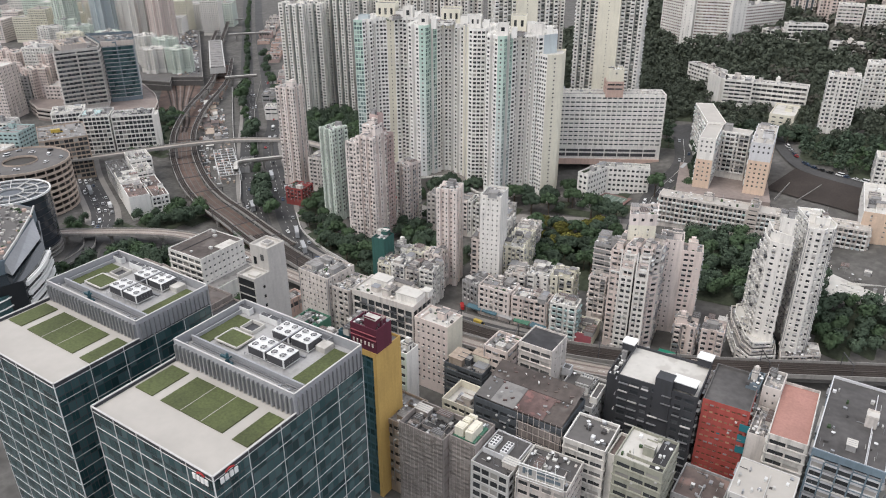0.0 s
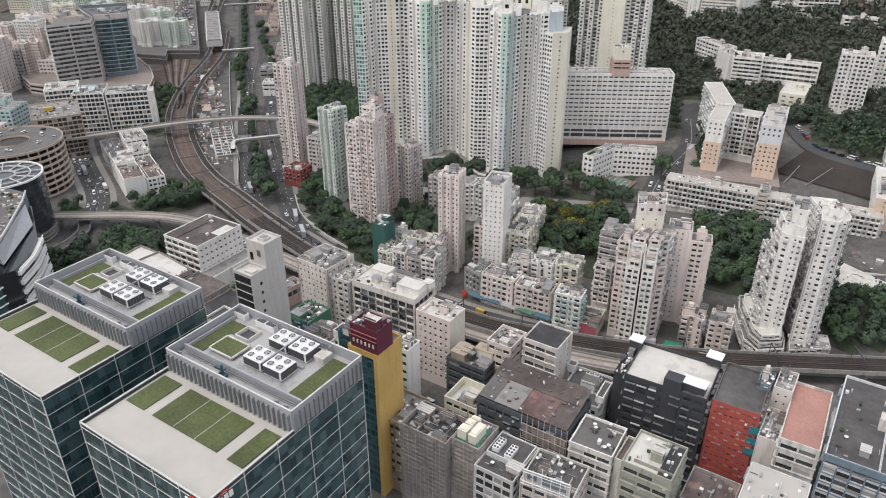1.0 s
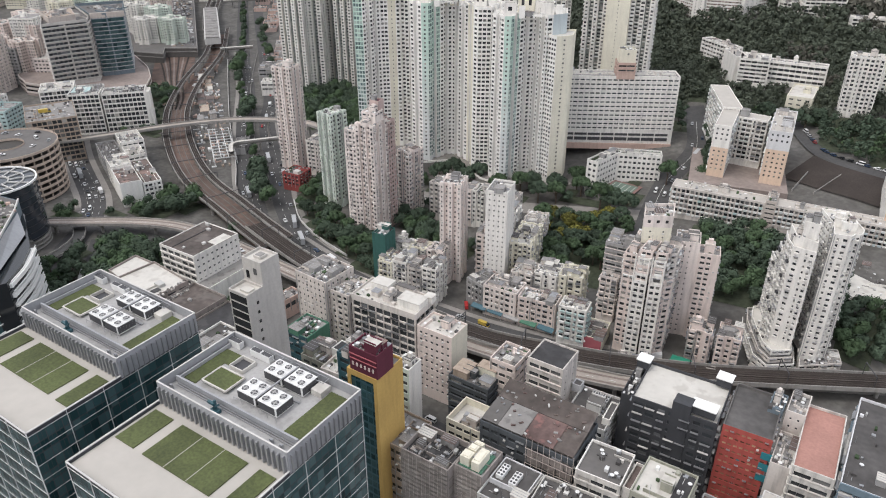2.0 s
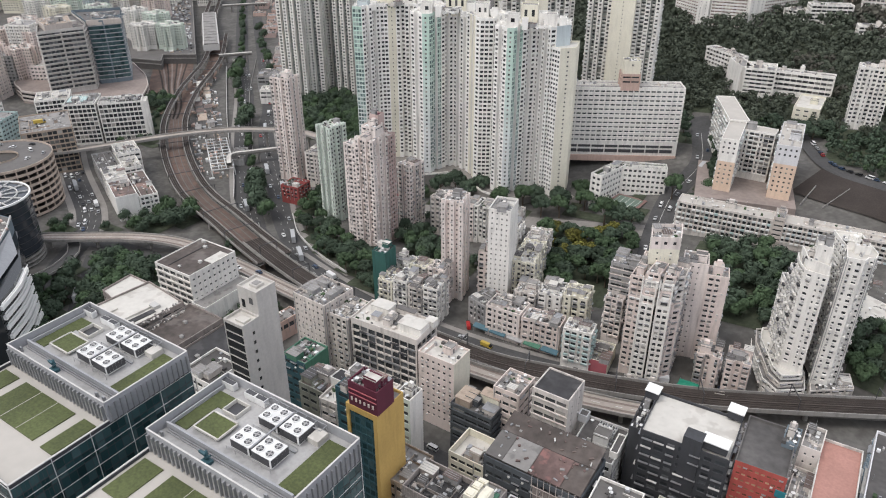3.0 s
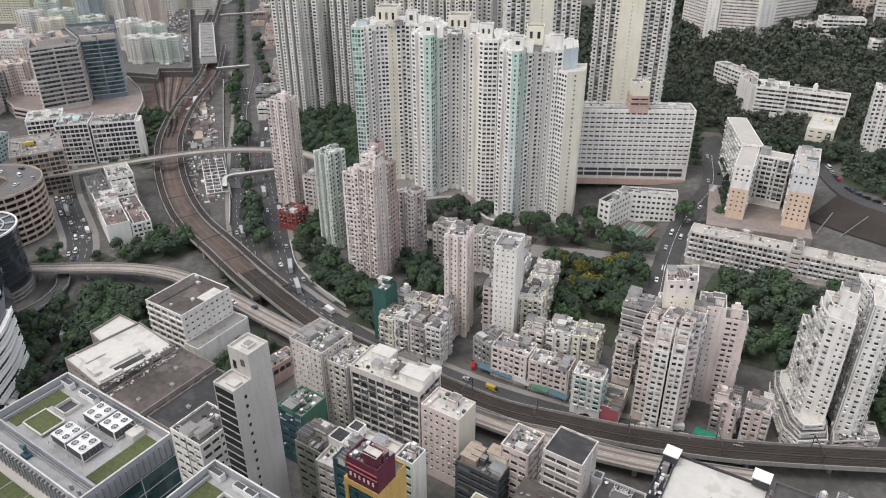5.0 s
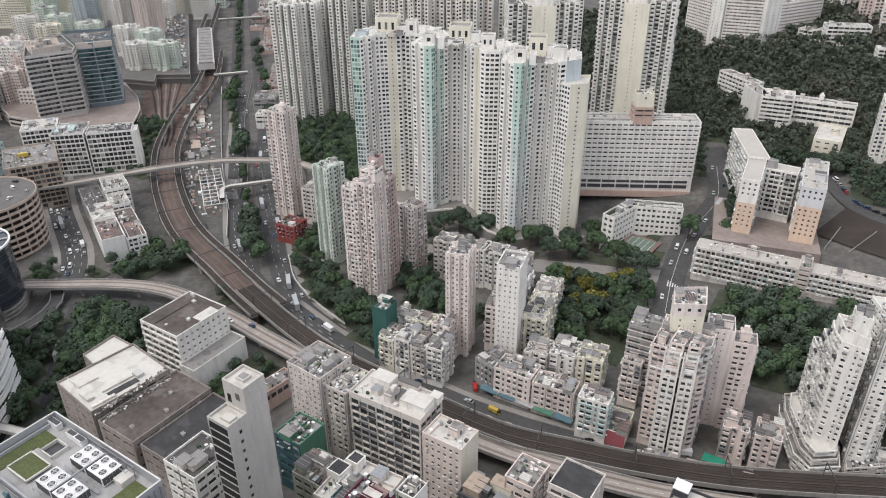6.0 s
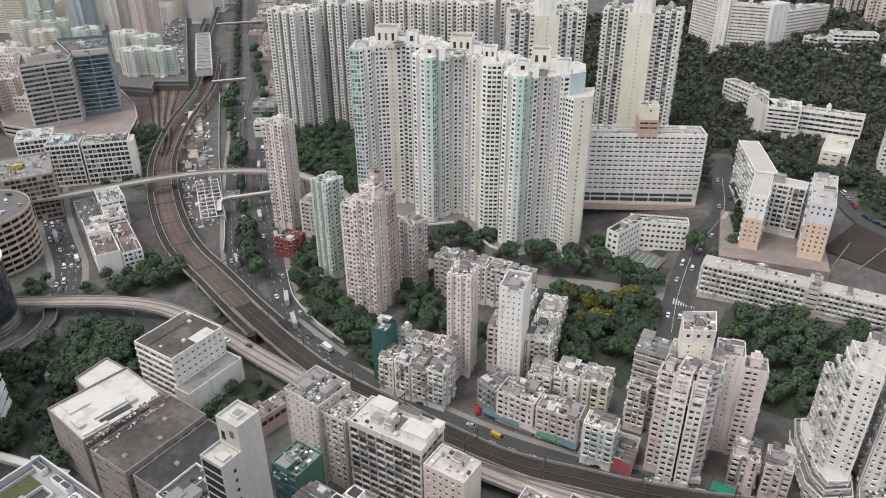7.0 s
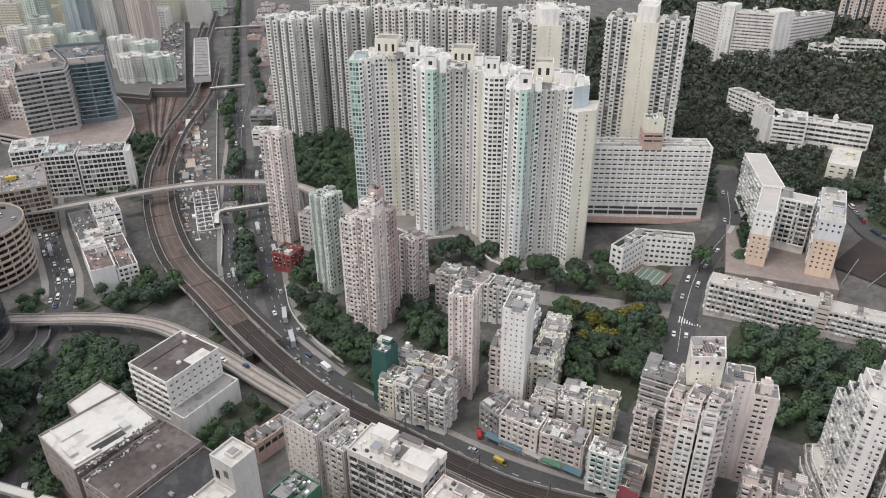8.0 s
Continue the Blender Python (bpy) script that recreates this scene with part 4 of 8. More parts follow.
B("factory_building", "green-sheeted small factory block beside the pencil tower", (-198, 193), 13, 14, 28, "green", BLANK, roof="roofgrey", clutter=2, walls={3: "teal"}, edges={3: FACTORY_B}, seed=23)
pencil = B("office_tower", "tall plain grey pencil tower with dark striped face", (-182, 153), 9, 7.5, 76, "stone", BLANK, roof="rooflight", clutter=0, edges={3: style(fh=3.3, bw=8, ww=0.96, wh=2.9, sill=0.2, rec=0.15, margin=0.2, base=1)}, pane="panedark", seed=24)
annex(pencil, (-182, 160.5), 9, 8.5, 0, 85, "stone", BLANK, roof="rooflight", clutter=0)
for name, x, y, z, lx, ly, h, tone in (("roof_box", -186.5, 165, 84, 3.4, 3.4, 1.0, "stone"), ("roof_hatch", -186.5, 165, 85, 2.4, 2.4, 0.2, "roofgrey"), ("roof_box", -185.5, 156.5, 75, 4, 3, 0.9, "rooflight"), ("window", -185, 160.45, 79.5, 1.6, 0.2, 2.4, "panedark"), ("window", -188.8, 160.45, 77.2, 1.4, 0.2, 3.0, "panedark")):
    s = Shape()
    s.box((x, y, z), (lx, ly, h))
    part(name, s, M[tone], pencil)
for k in range(18):
    s = Shape()
    s.box((-181.96, 157.2, 6 + 3.8 * k), (0.2, 0.9, 1.1))
    part("window", s, M["panedark"], pencil)
B("factory_building", "white block with dark roof terrace", (-207, 154), 16, 17, 40, "white", FACTORY_B, roof="roofdark", clutter=1, seed=25)
pale_roofed = B("warehouse_building", "broad low warehouse with pale flat roof", (-279.5, 161), 29, 35, 28.6, "mesh", style(fh=5, bw=6, ww=0.7, wh=1.2, sill=2.4, ac=0), roof="rooflight", clutter=0, yaw=84, seed=26)
annex(pale_roofed, [(-306.9, 180), (-305.0, 198.5), (-319, 198.5), (-317.5, 182)], 0, 0, 0, 28, "mesh", style(fh=5, bw=6, ww=0.7, wh=1.2, sill=2.4, ac=0), roof="rooflight", clutter=0)
B("warehouse_building", "broad low warehouse with brown patched roof", (-254, 161), 22, 38, 26, "mesh", style(fh=5, bw=6, ww=0.7, wh=1.2, sill=2.4), roof="roofcocoa", clutter=0, seed=27)
B("warehouse_building", "broad low warehouse with black bitumen roof", (-230, 163), 23, 36, 24, "mesh", style(fh=5, bw=6, ww=0.7, wh=1.2, sill=2.4), roof="roofblack", clutter=0, seed=28)
wrng = random.Random(88)
rubble = Shape()
for k in range(230):
    x, y = -278.6 + wrng.uniform(0, 5.2), 161.5 + 34 * wrng.random()
    rubble.box((x, y, 27.6 if x < -276.4 else 25.0), (wrng.uniform(0.3, 1.1), wrng.uniform(0.3, 1.0), wrng.uniform(0.2, 0.8)), wrng.uniform(0, 3), wrng.randrange(4))
part("roof_litter", rubble, [M["roofgrey"], M["roofmid"], M["beige"], M["roofgrey"]], pale_roofed, kind="stuff")
# the flat black sheet stands for the shade of a sunken court
for x, y, lx, ly, h, tone in ((-283, 178, 3.2, 13, 0.25, "roofblack"), (-281.6, 168, 1.4, 10, 1.1, "beige"), (-286.2, 178, 0.4, 14, 1.0, "rooflight"), (-284.5, 186.5, 4.4, 3.2, 1.6, "acbox"), (-302.5, 168, 10, 0.4, 0.7, "rooflight"), (-297.5, 172, 0.4, 8, 0.7, "rooflight"), (-290, 166, 7, 3.0, 1.4, "rooflight")):
    s = Shape()
    s.box((x, y, 27.6), (lx, ly, h), radians(-6))
    part("roof_wall" if h > 0.4 else "light_well", s, M[tone], pale_roofed)
for x, y in ((-262, 166.5), (-266, 188), (-258.5, 180), (-236, 193), (-244, 176), (-240.5, 195.5)):
    wv_ = thing("roof_vent", "pale metal vent on the warehouse roof", "vent", (x, y, 25 if x < -253 else 23), group="warehouse vents")
    s = Shape()
    s.box((x, y, 25 if x < -253 else 23), (1.6, 1.2, 0.9))
    part("housing", s, M["acbox"], wv_)
    s = Shape()
    s.box((x, y, 25.9 if x < -253 else 23.9), (1.9, 1.5, 0.12))
    part("lid", s, M["roofgrey"], wv_)
fac = B("factory_building", "white framed factory with flat brown roof", (-294, 213.7), 26, 30, 27.4, "white", style(fh=3.7, bw=5.0, ww=0.9, wh=2.3, sill=0.8, rec=0.6, ledge=0.5), roof="roofcocoa", clutter=0, yaw=91, split=True, parapet=0.5, edges={0: style(fh=3.6, bw=3.2, ww=0.4, wh=1.0, rec=0.2)}, seed=29)
annex(fac, (-283.8, 212), 10, 32, 0, 13, "white", BLANK, yaw=91, roof="roofgrey", clutter=0)
for x, y, lx, ly, h in ((-297.5, 234, 6.5, 11, 0.35), (-300.5, 226, 1.6, 1.6, 1.2), (-311, 238, 2.2, 1.6, 1.0), (-316, 241.5, 2.4, 1.2, 1.3), (-306, 217.5, 1.2, 1.2, 0.8), (-312, 228, 0.5, 26, 0.3)):
    s = Shape()
    s.box((x, y, 26.9), (lx, ly, h), radians(1))
    part("roof_slab" if h < 0.4 else "vent_box", s, M["rooflight" if lx > 6 else "acbox" if h > 0.4 else "roofblack"], fac)
old = B("apartment_building", "weathered beige block with many small windows", (-206, 215), 19, 18, 41, "blushgrey", style(pipes=0.4, fh=2.9, bw=2.6, ww=0.34, wh=1.1, sill=1.0, rec=0.25, ac=0.3, cols=(1.0, 0.8, 1.3)), roof="roofgrey", clutter=5, yaw=87, split=True, seed=30)
annex(old, (-195, 217), 11, 16, 0, 37, "blushgrey", HOME, roof="rooflight", clutter=4)
B("factory_building", "long grey factory with deep ledges and white roof blocks", (-161.5, 220), 33, 16, 38, "beige", style(fh=3.4, bw=4.2, ww=0.93, wh=2.75, sill=0.5, rec=0.7, base=3, bay=0.3, bayh=0.4, baymi=(1, 5), ac=0.25, top=2.8), roof="rooflight", clutter=0.8, yaw=93, split=True, trim="grey", seed=31, pane="greypane")
for x, y, lx, ly, z, tone in ((-186.5, 231, 9, 6, 40.2, "white"), (-167.5, 226.5, 11, 7, 40.6, "white"), (-177, 228, 7.5, 5, 38.2, "grey"), (-176.5, 234.2, 9, 2.6, 39.4, "beige"), (-163.2, 233.2, 4, 4, 39.8, "white")):
    blk = thing("roof_block", "pale plant block on the long factory roof", "roof block", (x, y, 37), group="roof blocks")
    s = Shape()
    s.box((x, y, 37), (lx, ly, z - 37), radians(3))
    part("wall", s, M[tone], blk)
    s = Shape()
    s.box((x, y, z), (lx + 0.3, ly + 0.3, 0.25), radians(3))
    part("slab", s, M["rooflight" if tone == "white" else "roofmid"], blk)
B("low_building", "low pink brick hall", (-247, 219), 8, 19, 11, "salmon", FACTORY_B, roof="roofgrey", clutter=1, yaw=84, seed=32)

# lean-to sheet roofs and patches over the dark factories, netting on the torn corner
wrng2 = random.Random(17)
lean = thing("lean_to_roof", "long brown lean-to sheet roof with grey and red patches", "roof", (-91.5, 193.5, 38.5))
for name, x0, x1, y0, y1, za, zb, tone in (("sheet", -105.7, -72.5, 191, 199, 41.9, 44.1, "roofcocoa"), ("sheet", -99.5, -90.5, 179.7, 190.9, 40.4, 41.8, "roofgrey"), ("sheet", -105.7, -99.7, 179.7, 190.9, 40.4, 41.8, "roofmid"), ("sheet", -90.3, -79.5, 179.7, 190.9, 40.4, 41.8, "roofrust"), ("sheet", -79.3, -72.5, 179.7, 190.9, 40.4, 41.8, "roofcocoa")):
    s = Shape()
    n_ = 14
    for k in range(n_):
        xa, xb = x0 + (x1 - x0) * k / n_, x0 + (x1 - x0) * (k + 1) / n_
        e = 0.05 * (k % 2)
        s.face([(xa, y0, za + e), (xb, y0, za + e), (xb, y1, zb + e), (xa, y1, zb + e)])
    for f in ([(x0, y0, za - 0.15), (x1, y0, za - 0.15), (x1, y0, za + 0.05), (x0, y0, za + 0.05)], [(x0, y1, zb - 0.15), (x0, y1, zb + 0.05), (x1, y1, zb + 0.05), (x1, y1, zb - 0.15)], [(x0, y0, za - 0.15), (x0, y1, zb - 0.15), (x1, y1, zb - 0.15), (x1, y0, za - 0.15)]):
        s.face(f)
    part(name, s, M[tone], lean)
for k in range(46):
    x, y = -104.5 + 31 * wrng2.random(), 180.5 + 17.5 * wrng2.random()
    zr = 40.45 + (y - 179.7) * 0.125 if y < 190.9 else 41.95 + (y - 191) * 0.275
    s = Shape()
    s.box((x, y, zr), (wrng2.uniform(0.3, 1.6), wrng2.uniform(0.3, 0.9), wrng2.uniform(0.1, 0.5)), wrng2.uniform(0, 3))
    part("loose_board", s, M[wrng2.choice(("roofgrey", "roofbrown", "acbox", "roofrust", "metal"))], lean)
for x in (-105.3, -94.5, -83.5, -72.9):
    s = Shape()
    s.beam((x, 198.7, 39), (x, 198.7, 44), 0.25, 0.25)
    part("post", s, M["metal"], lean)
    s = Shape()
    s.beam((x, 180, 39), (x, 180, 40.4), 0.2, 0.2)
    part("post", s, M["metal"], lean)
net = thing("scaffold_netting", "torn grey scaffold netting on bamboo poles", "netting", (-80, 177.6, 0))
for k in range(12):
    s = Shape()
    for j in range(6):
        x0, x1 = -87.5 + 2.6 * j, -87.5 + 2.6 * (j + 1)
        sag = 0.25 * ((j + k) % 2)
        s.face([(x0, 178.1 - sag, 3.2 * k), (x1, 177.9 - 0.2 * (k % 2), 3.2 * k), (x1, 178.0 - sag, 3.2 * k + 2.9), (x0, 178.1, 3.2 * k + 2.9)])
    if k not in (5, 9):
        part("net_strip", s, M["mesh"], net)
    s = Shape()
    s.beam((-88, 177.5, 3.2 * k + 3.0), (-71.5, 177.5, 3.2 * k + 3.0), 0.15, 0.15)
    part("pole", s, M["taupe"], net)
for k in range(9):
    s = Shape()
    s.beam((-87.8 + 2.05 * k, 177.6, 0), (-87.8 + 2.05 * k, 177.6, 42.5), 0.14, 0.14)
    part("pole", s, M["taupe"], net)

def net_wrap(x0, x1, y, top, seed):
    """Scaffold cloth in overlapping strips on a lattice of poles, before a facade that looks south."""
    rng = random.Random(seed)
    wrap = thing("scaffold_netting", "grey-brown scaffold cloth lashed to bamboo poles", "netting", ((x0 + x1) / 2, y, 0), group="scaffold netting")
    n = int((x1 - x0) / 1.5)
    for k in range(int(top / 1.9)):
        z = 1.9 * k
        s = Shape()
        low = [(x0 + (x1 - x0) * j / n, y - rng.uniform(0.0, 0.3), z - rng.uniform(0, 0.12)) for j in range(n + 1)]
        mid = [(p[0], y - 0.15 - rng.uniform(0.0, 0.22), z + 0.95) for p in low]
        up = [(p[0], y - rng.uniform(0.02, 0.12), z + 1.84) for p in low]
        for j in range(n):
            s.face([low[j], low[j + 1], mid[j + 1], mid[j]])
            s.face([mid[j], mid[j + 1], up[j + 1], up[j]])
        part("net_strip", s, M["cloth"], wrap)
    s = Shape()
    for j in range(n + 1):
        x = x0 + (x1 - x0) * j / n + rng.uniform(-0.15, 0.15)
        s.beam((x, y - 0.42, 0), (x + rng.uniform(-0.2, 0.2), y - 0.42, top + rng.uniform(0.2, 1.6)), 0.09, 0.09)
    part("pole_row", s, M["taupe"], wrap)


net_wrap(-122, -104.1, 156.3, 37, 5)
net_wrap(-103.7, -93.7, 159.8, 36.5, 6)

# blue pilasters and parapet, turquoise panels, rooftop stair blocks
for k in range(6):
    s = Shape()
    s.box((18.7 - 4.0 * k, 213.75, 0), (0.45, 0.5, 38.6))
    part("pilaster", s, M["cobalt"], bluef)
s = Shape()
s.box((8.8, 213.7, 38.6), (20.6, 0.5, 2.6))
part("parapet_band", s, M["cobalt"], bluef)
for k in range(3):
    s = Shape()
    s.box((-22.6, 219.75, 24.2 + 4.6 * k), (3.4, 0.3, 2.8))
    part("panel", s, M["turquoise"], redf)
for x, z in ((-35.5, 38), (-33.2, 33), (-30.6, 28.4), (-34.2, 28.6), (-36, 24)):
    s = Shape()
    s.box((x, 219.85, z), (1.7, 0.25, 1.5))
    part("panel", s, M["turquoise"], redf)
B("factory_building", "pale narrow block with a blank front wall", (-14.8, 217), 6.4, 17, 36, "beige", BLANK, roof="roofgrey", clutter=2, edges={0: FACTORY_B}, seed=34)
B("factory_building", "pale stair block with small windows", (-15.4, 235), 6, 12, 44, "beige", style(fh=3.2, bw=3, ww=0.25, wh=0.9), roof="roofgrey", clutter=1, seed=35)
B("factory_building", "dark plant block with louvred sides", (-22.2, 234.5), 4.6, 9, 43.5, "slate", STRIP, roof="roofmid", clutter=1, seed=36, z0=38)
wing = B("hotel_building", "charcoal stair wing of the hotel", (-67.4, 218), 4.2, 21, 40, "dark", BLANK, yaw=93, roof="roofblack", clutter=1, seed=37)

# north of the railway
for k in range(4):
    B("apartment_building", "old pale low-rise flats with window cages", (-190 - 8.4 * k, 277 - 1.2 * k), 8, 13, 22 - (k % 2) * 2, ("white", "beige", "white", "cream")[k], HOME_BAY, yaw=97, roof="roofgrey", clutter=3, split=True, seed=40 + k, group="old flats by the railway", rib=(0.9, 6.0))
for k in range(3):
    B("apartment_building", "pale pink flats behind the railway row", (-196 - 10.5 * k, 292.5 - 1.0 * k), 9.6, 9.5, 23 - k, ("pink", "cream", "white")[k], HOME_BAY, yaw=97, roof="roofgrey", clutter=3, seed=340 + k, group="old flats by the railway", rib=(0.9, 6.0))
B("apartment_building", "narrow flats wrapped in green scaffold netting", (-223, 279), 8, 10, 31, "tealnet", BLANK, yaw=95, roof="roofgrey", clutter=1, seed=45)
B("apartment_building", "old pale flats above shops with rooftop sheds", (-129, 288), 19, 10, 17, "blush", HOME, yaw=97, roof="roofgrey", clutter=5, split=True, seed=46)
B("apartment_building", "old pale flats above shops with rooftop sheds", (-149, 286), 18, 12, 17.5, "pink", HOME, yaw=93, roof="roofgrey", clutter=5, split=True, seed=47)
B("apartment_building", "dark old corner flats", (-168, 286.5), 12, 14, 15, "grey", HOME, yaw=75, roof="roofgrey", clutter=3, seed=48)
B("apartment_building", "white low-rise flats with aqua balconies", (-112, 284), 13, 9, 22, "white", {**HOME_BAY, "bay": 0.9, "baymi": (2, 2, 2, 3)}, yaw=98, roof="rooflight", clutter=4, split=True, trim="aqua", seed=49)
B("apartment_building", "cream low-rise flats with balconies", (-125, 309), 12, 14, 22, "cream", HOME_BAY, yaw=100, roof="rooflight", clutter=4, split=True, seed=50, rib=(0.9, 6.0))
B("apartment_building", "pale pink low-rise flats with balconies", (-137, 306), 12, 14, 21, "white", HOME_BAY, yaw=100, roof="roofgrey", clutter=4, split=True, seed=51, rib=(0.9, 6.0))
B("apartment_building", "grey low-rise flats with roof huts", (-149, 302), 11, 13, 20, "beige", HOME_BAY, yaw=100, roof="roofgrey", clutter=4, seed=52, rib=(0.9, 6.0))
B("apartment_building", "cream stepped flats with blue roof sheet", (-157, 316), 12, 26, 28, "cream", HOME_BAY, yaw=103, roof="rooflight", clutter=4, split=True, seed=53, rib=(0.9, 6.0))
B("apartment_building", "cream stepped flats with roof terrace", (-164, 342), 12, 18, 26, "beige", HOME_BAY, yaw=103, roof="rooflight", clutter=3, seed=54, rib=(0.9, 6.0))
B("apartment_building", "pink flats with red shop base", (-180, 316), 9, 15, 27, "pink", HOME_BAY, yaw=105, roof="roofgrey", clutter=2, seed=55, rib=(0.9, 6.0))
B("apartment_building", "cream flats with roof huts", (-178, 333), 14, 18, 31, "white", HOME_BAY, yaw=100, roof="roofgrey", clutter=3, seed=56, rib=(0.9, 6.0))
for k in range(4):
    B("apartment_building", "row of pale low-rise flats with water tanks", (-193 - 14.2 * k, 366 - 2 * k), 14, 12, 25 + (k % 2), ("beige", "white", "pink", "beige")[k], HOME, yaw=98, roof="roofgrey", clutter=3, seed=57 + k, group="row of old flats", rib=(0.9, 6.0))
B("apartment_tower", "slim white apartment tower", (-166.7, 306), 11, 15, 59, "white", style(fh=2.8, bw=2.4, ww=0.28, wh=0.9, sill=1.1, rec=0.25), yaw=104, roof="roofgrey", clutter=1.5, split=True, seed=62)
B("apartment_tower", "slim pinkish-beige apartment tower", (-192.5, 304), 11.5, 13, 57.5, "pink", style(fh=2.8, bw=2.3, ww=0.42, wh=1.1, ac=0.4), yaw=105, roof="roofgrey", clutter=1.5, split=True, seed=63, rib=(1.1, 5.5, "blush"))
PT = style(fh=2.75, bw=2.75, ww=0.66, wh=1.45, ac=0.5, hood=0.2, base=4, rec=0.4, margin=0.2)
# slot walls painted dark: its shade, dark windows and pipes in one colour
pt = building("apartment_tower", "large pale pink apartment tower with stepped balconies", "tower", [(-82.6, 291.4), (-82.4, 296), (-79.8, 299), (-80.5, 306), (-101.5, 303.5), (-101, 293), (-94.5, 293.6), (-94.3, 288.8), (-88.7, 289.8), (-88.9, 294), (-87.7, 294.2), (-87.5, 290)], 0, 42.5, "white", PT, roof="roofgrey", clutter=1, split=True, seed=64, walls={0: "blush", 1: "blush", 2: "beige", 3: "beige", 4: "beige", 5: "blush", 6: "beige", 8: "troughgrey", 9: "troughgrey", 10: "troughgrey"})
BALC = style(fh=2.75, bw=2.6, ww=0.8, wh=1.5, sill=0.8, rec=0.9, bay=0.6, baymi=(2, 0, 3), bayh=0.9, hood=0.5, ac=0.6, base=0.3, top=0.6)
# terraced balconies above the two white fronts, each flight set further back
for k in range(4):
    for x0, x1, y0, dy in ((-94.2, -88.8, 289.4, 0.9), (-87.4, -82.7, 290.6, 1.3)):
        annex(pt, [(x1, y0 + dy + 0.9 * k), (x1, 304), (x0, 303.5), (x0, y0 + 0.9 * k)], 0, 0, 41 + 0.1 * k, 46 + 3.4 * k, "blush" if k % 2 else "white", BALC, roof="roofgrey", clutter=0.7, parapet=0.9)
for x, y, z in ((-94.45, 288.7, 55.5), (-88.75, 289.7, 54), (-87.45, 289.9, 55.0), (-82.5, 291.3, 53.5)):
    pr = Shape()
    pr.box((x, y, 4), (0.45, 0.7, z - 4))
    part("pier", pr, M["white"], pt)
annex(pt, [(-94.6, 294), (-94.6, 303), (-101.6, 302.5), (-101.2, 293.4)], 0, 0, 40, 52, "blush", BALC, roof="roofgrey", clutter=1.5)
annex(pt, [(-80, 299.4), (-80.6, 306), (-87, 305.6), (-82.6, 297)], 0, 0, 40, 55, "beige", BALC, roof="roofgrey", clutter=1.5)
annex(pt, (-80.3, 303.8), 21, 14, 0, 53, "pink", HOME_BAY, yaw=97, roof="roofgrey", clutter=4, rib=(1.1, 5.5, "blush"))
annex(pt, [(-97.2, 301.5), (-86.3, 307.6), (-90, 321), (-101, 313.5)], 0, 0, 40, 62, "cream", FEW, roof="roofgrey", clutter=0)
annex(pt, [(-97.25, 301.45), (-86.25, 307.55), (-89.95, 321.05), (-101.05, 313.55)], 0, 0, 61.9, 67.5, "pink", style(fh=3.0, bw=4.5, ww=0.35, wh=1.2, rec=0.25, base=0.8), roof="roofgrey", clutter=2.5, parapet=1.4)
annex(pt, (-75.2, 317.6), 10.6, 11, 0, 53, "pink", style(fh=2.75, bw=2.6, ww=0.26, wh=0.9, sill=1.2, rec=0.25, cols=(1.0, 0.0, 0.0, 1.0)), yaw=105, roof="roofgrey", clutter=1.2)
annex(pt, (-66.2, 319.3), 9.2, 9, 0, 48.6, "blush", style(fh=2.75, bw=3.0, ww=0.6, wh=1.3, ac=0.5, hood=0.3, rec=0.35, cols=(0.0, 1.2, 1.0)), yaw=105, roof="roofgrey", clutter=0.8)
B("apartment_building", "grey office block with banded windows", (-100.5, 315.5), 17, 12, 43, "grey", STRIP, yaw=95, roof="roofgrey", clutter=3, trim="pink", seed=65)
B("apartment_building", "old pink low-rise flats with roof hut", (-108.5, 311.5), 8.5, 10, 26.5, "pink", HOME_BAY, yaw=97, roof="roofgrey", clutter=3, split=True, seed=66, rib=(0.9, 6.0))
B("low_building", "low cream shop block with red fascia", (-104, 286), 10, 16, 8, "cream", BLANK, yaw=97, roof="roofgrey", clutter=1.5, walls={3: "sheetred"}, seed=67)
B("apartment_building", "pair of pinkish low-rise flats", (-60, 302), 10, 12, 19, "blush", HOME_BAY, yaw=98, roof="rooflight", clutter=2.5, split=True, seed=68, rib=(0.9, 6.0))
B("apartment_building", "pair of pinkish low-rise flats", (-48, 304), 10, 12, 19, "blush", HOME, yaw=98, roof="rooflight", clutter=2.5, split=True, seed=69, rib=(0.9, 6.0))
TWIN = style(pipes=0.15, fh=2.75, bw=2.25, ww=0.56, wh=1.2, ac=0.45, bay=0.2, hood=0.2, rec=0.35, base=4.0, cols=(1.0, 1.2, 0.6))
TERRACE = style(fh=2.75, bw=2.4, ww=0.72, wh=1.6, sill=0.7, rec=0.7, bay=0.3, baymi=(2, 0, 2, 5), bayh=0.9, hood=0.15, ac=0.6, base=2.0, top=0.6, margin=0.2)
PODIUM = style(fh=2.5, bw=3.2, ww=0.8, wh=1.2, sill=0.75, base=0.2, top=0.25, rec=0.6, margin=0.4, ac=0.3, hood=0.3)
pod2 = building("low_building", "terraced white podium of the twin towers", "building", [(-26.5, 315), (-28, 324), (-44, 354), (-56, 348), (-53.5, 335.5), (-43.5, 313), (-36.5, 307.6)], 0, 8.6, "white", PODIUM, roof="roofgrey", clutter=2.5, seed=70)
annex(pod2, [(-28, 316), (-28.5, 323), (-45, 352), (-54, 346), (-51.5, 335), (-42, 314.5), (-36.3, 309.4)], 0, 0, 8.6, 11.2, "beige", PODIUM, roof="roofgrey", clutter=3)
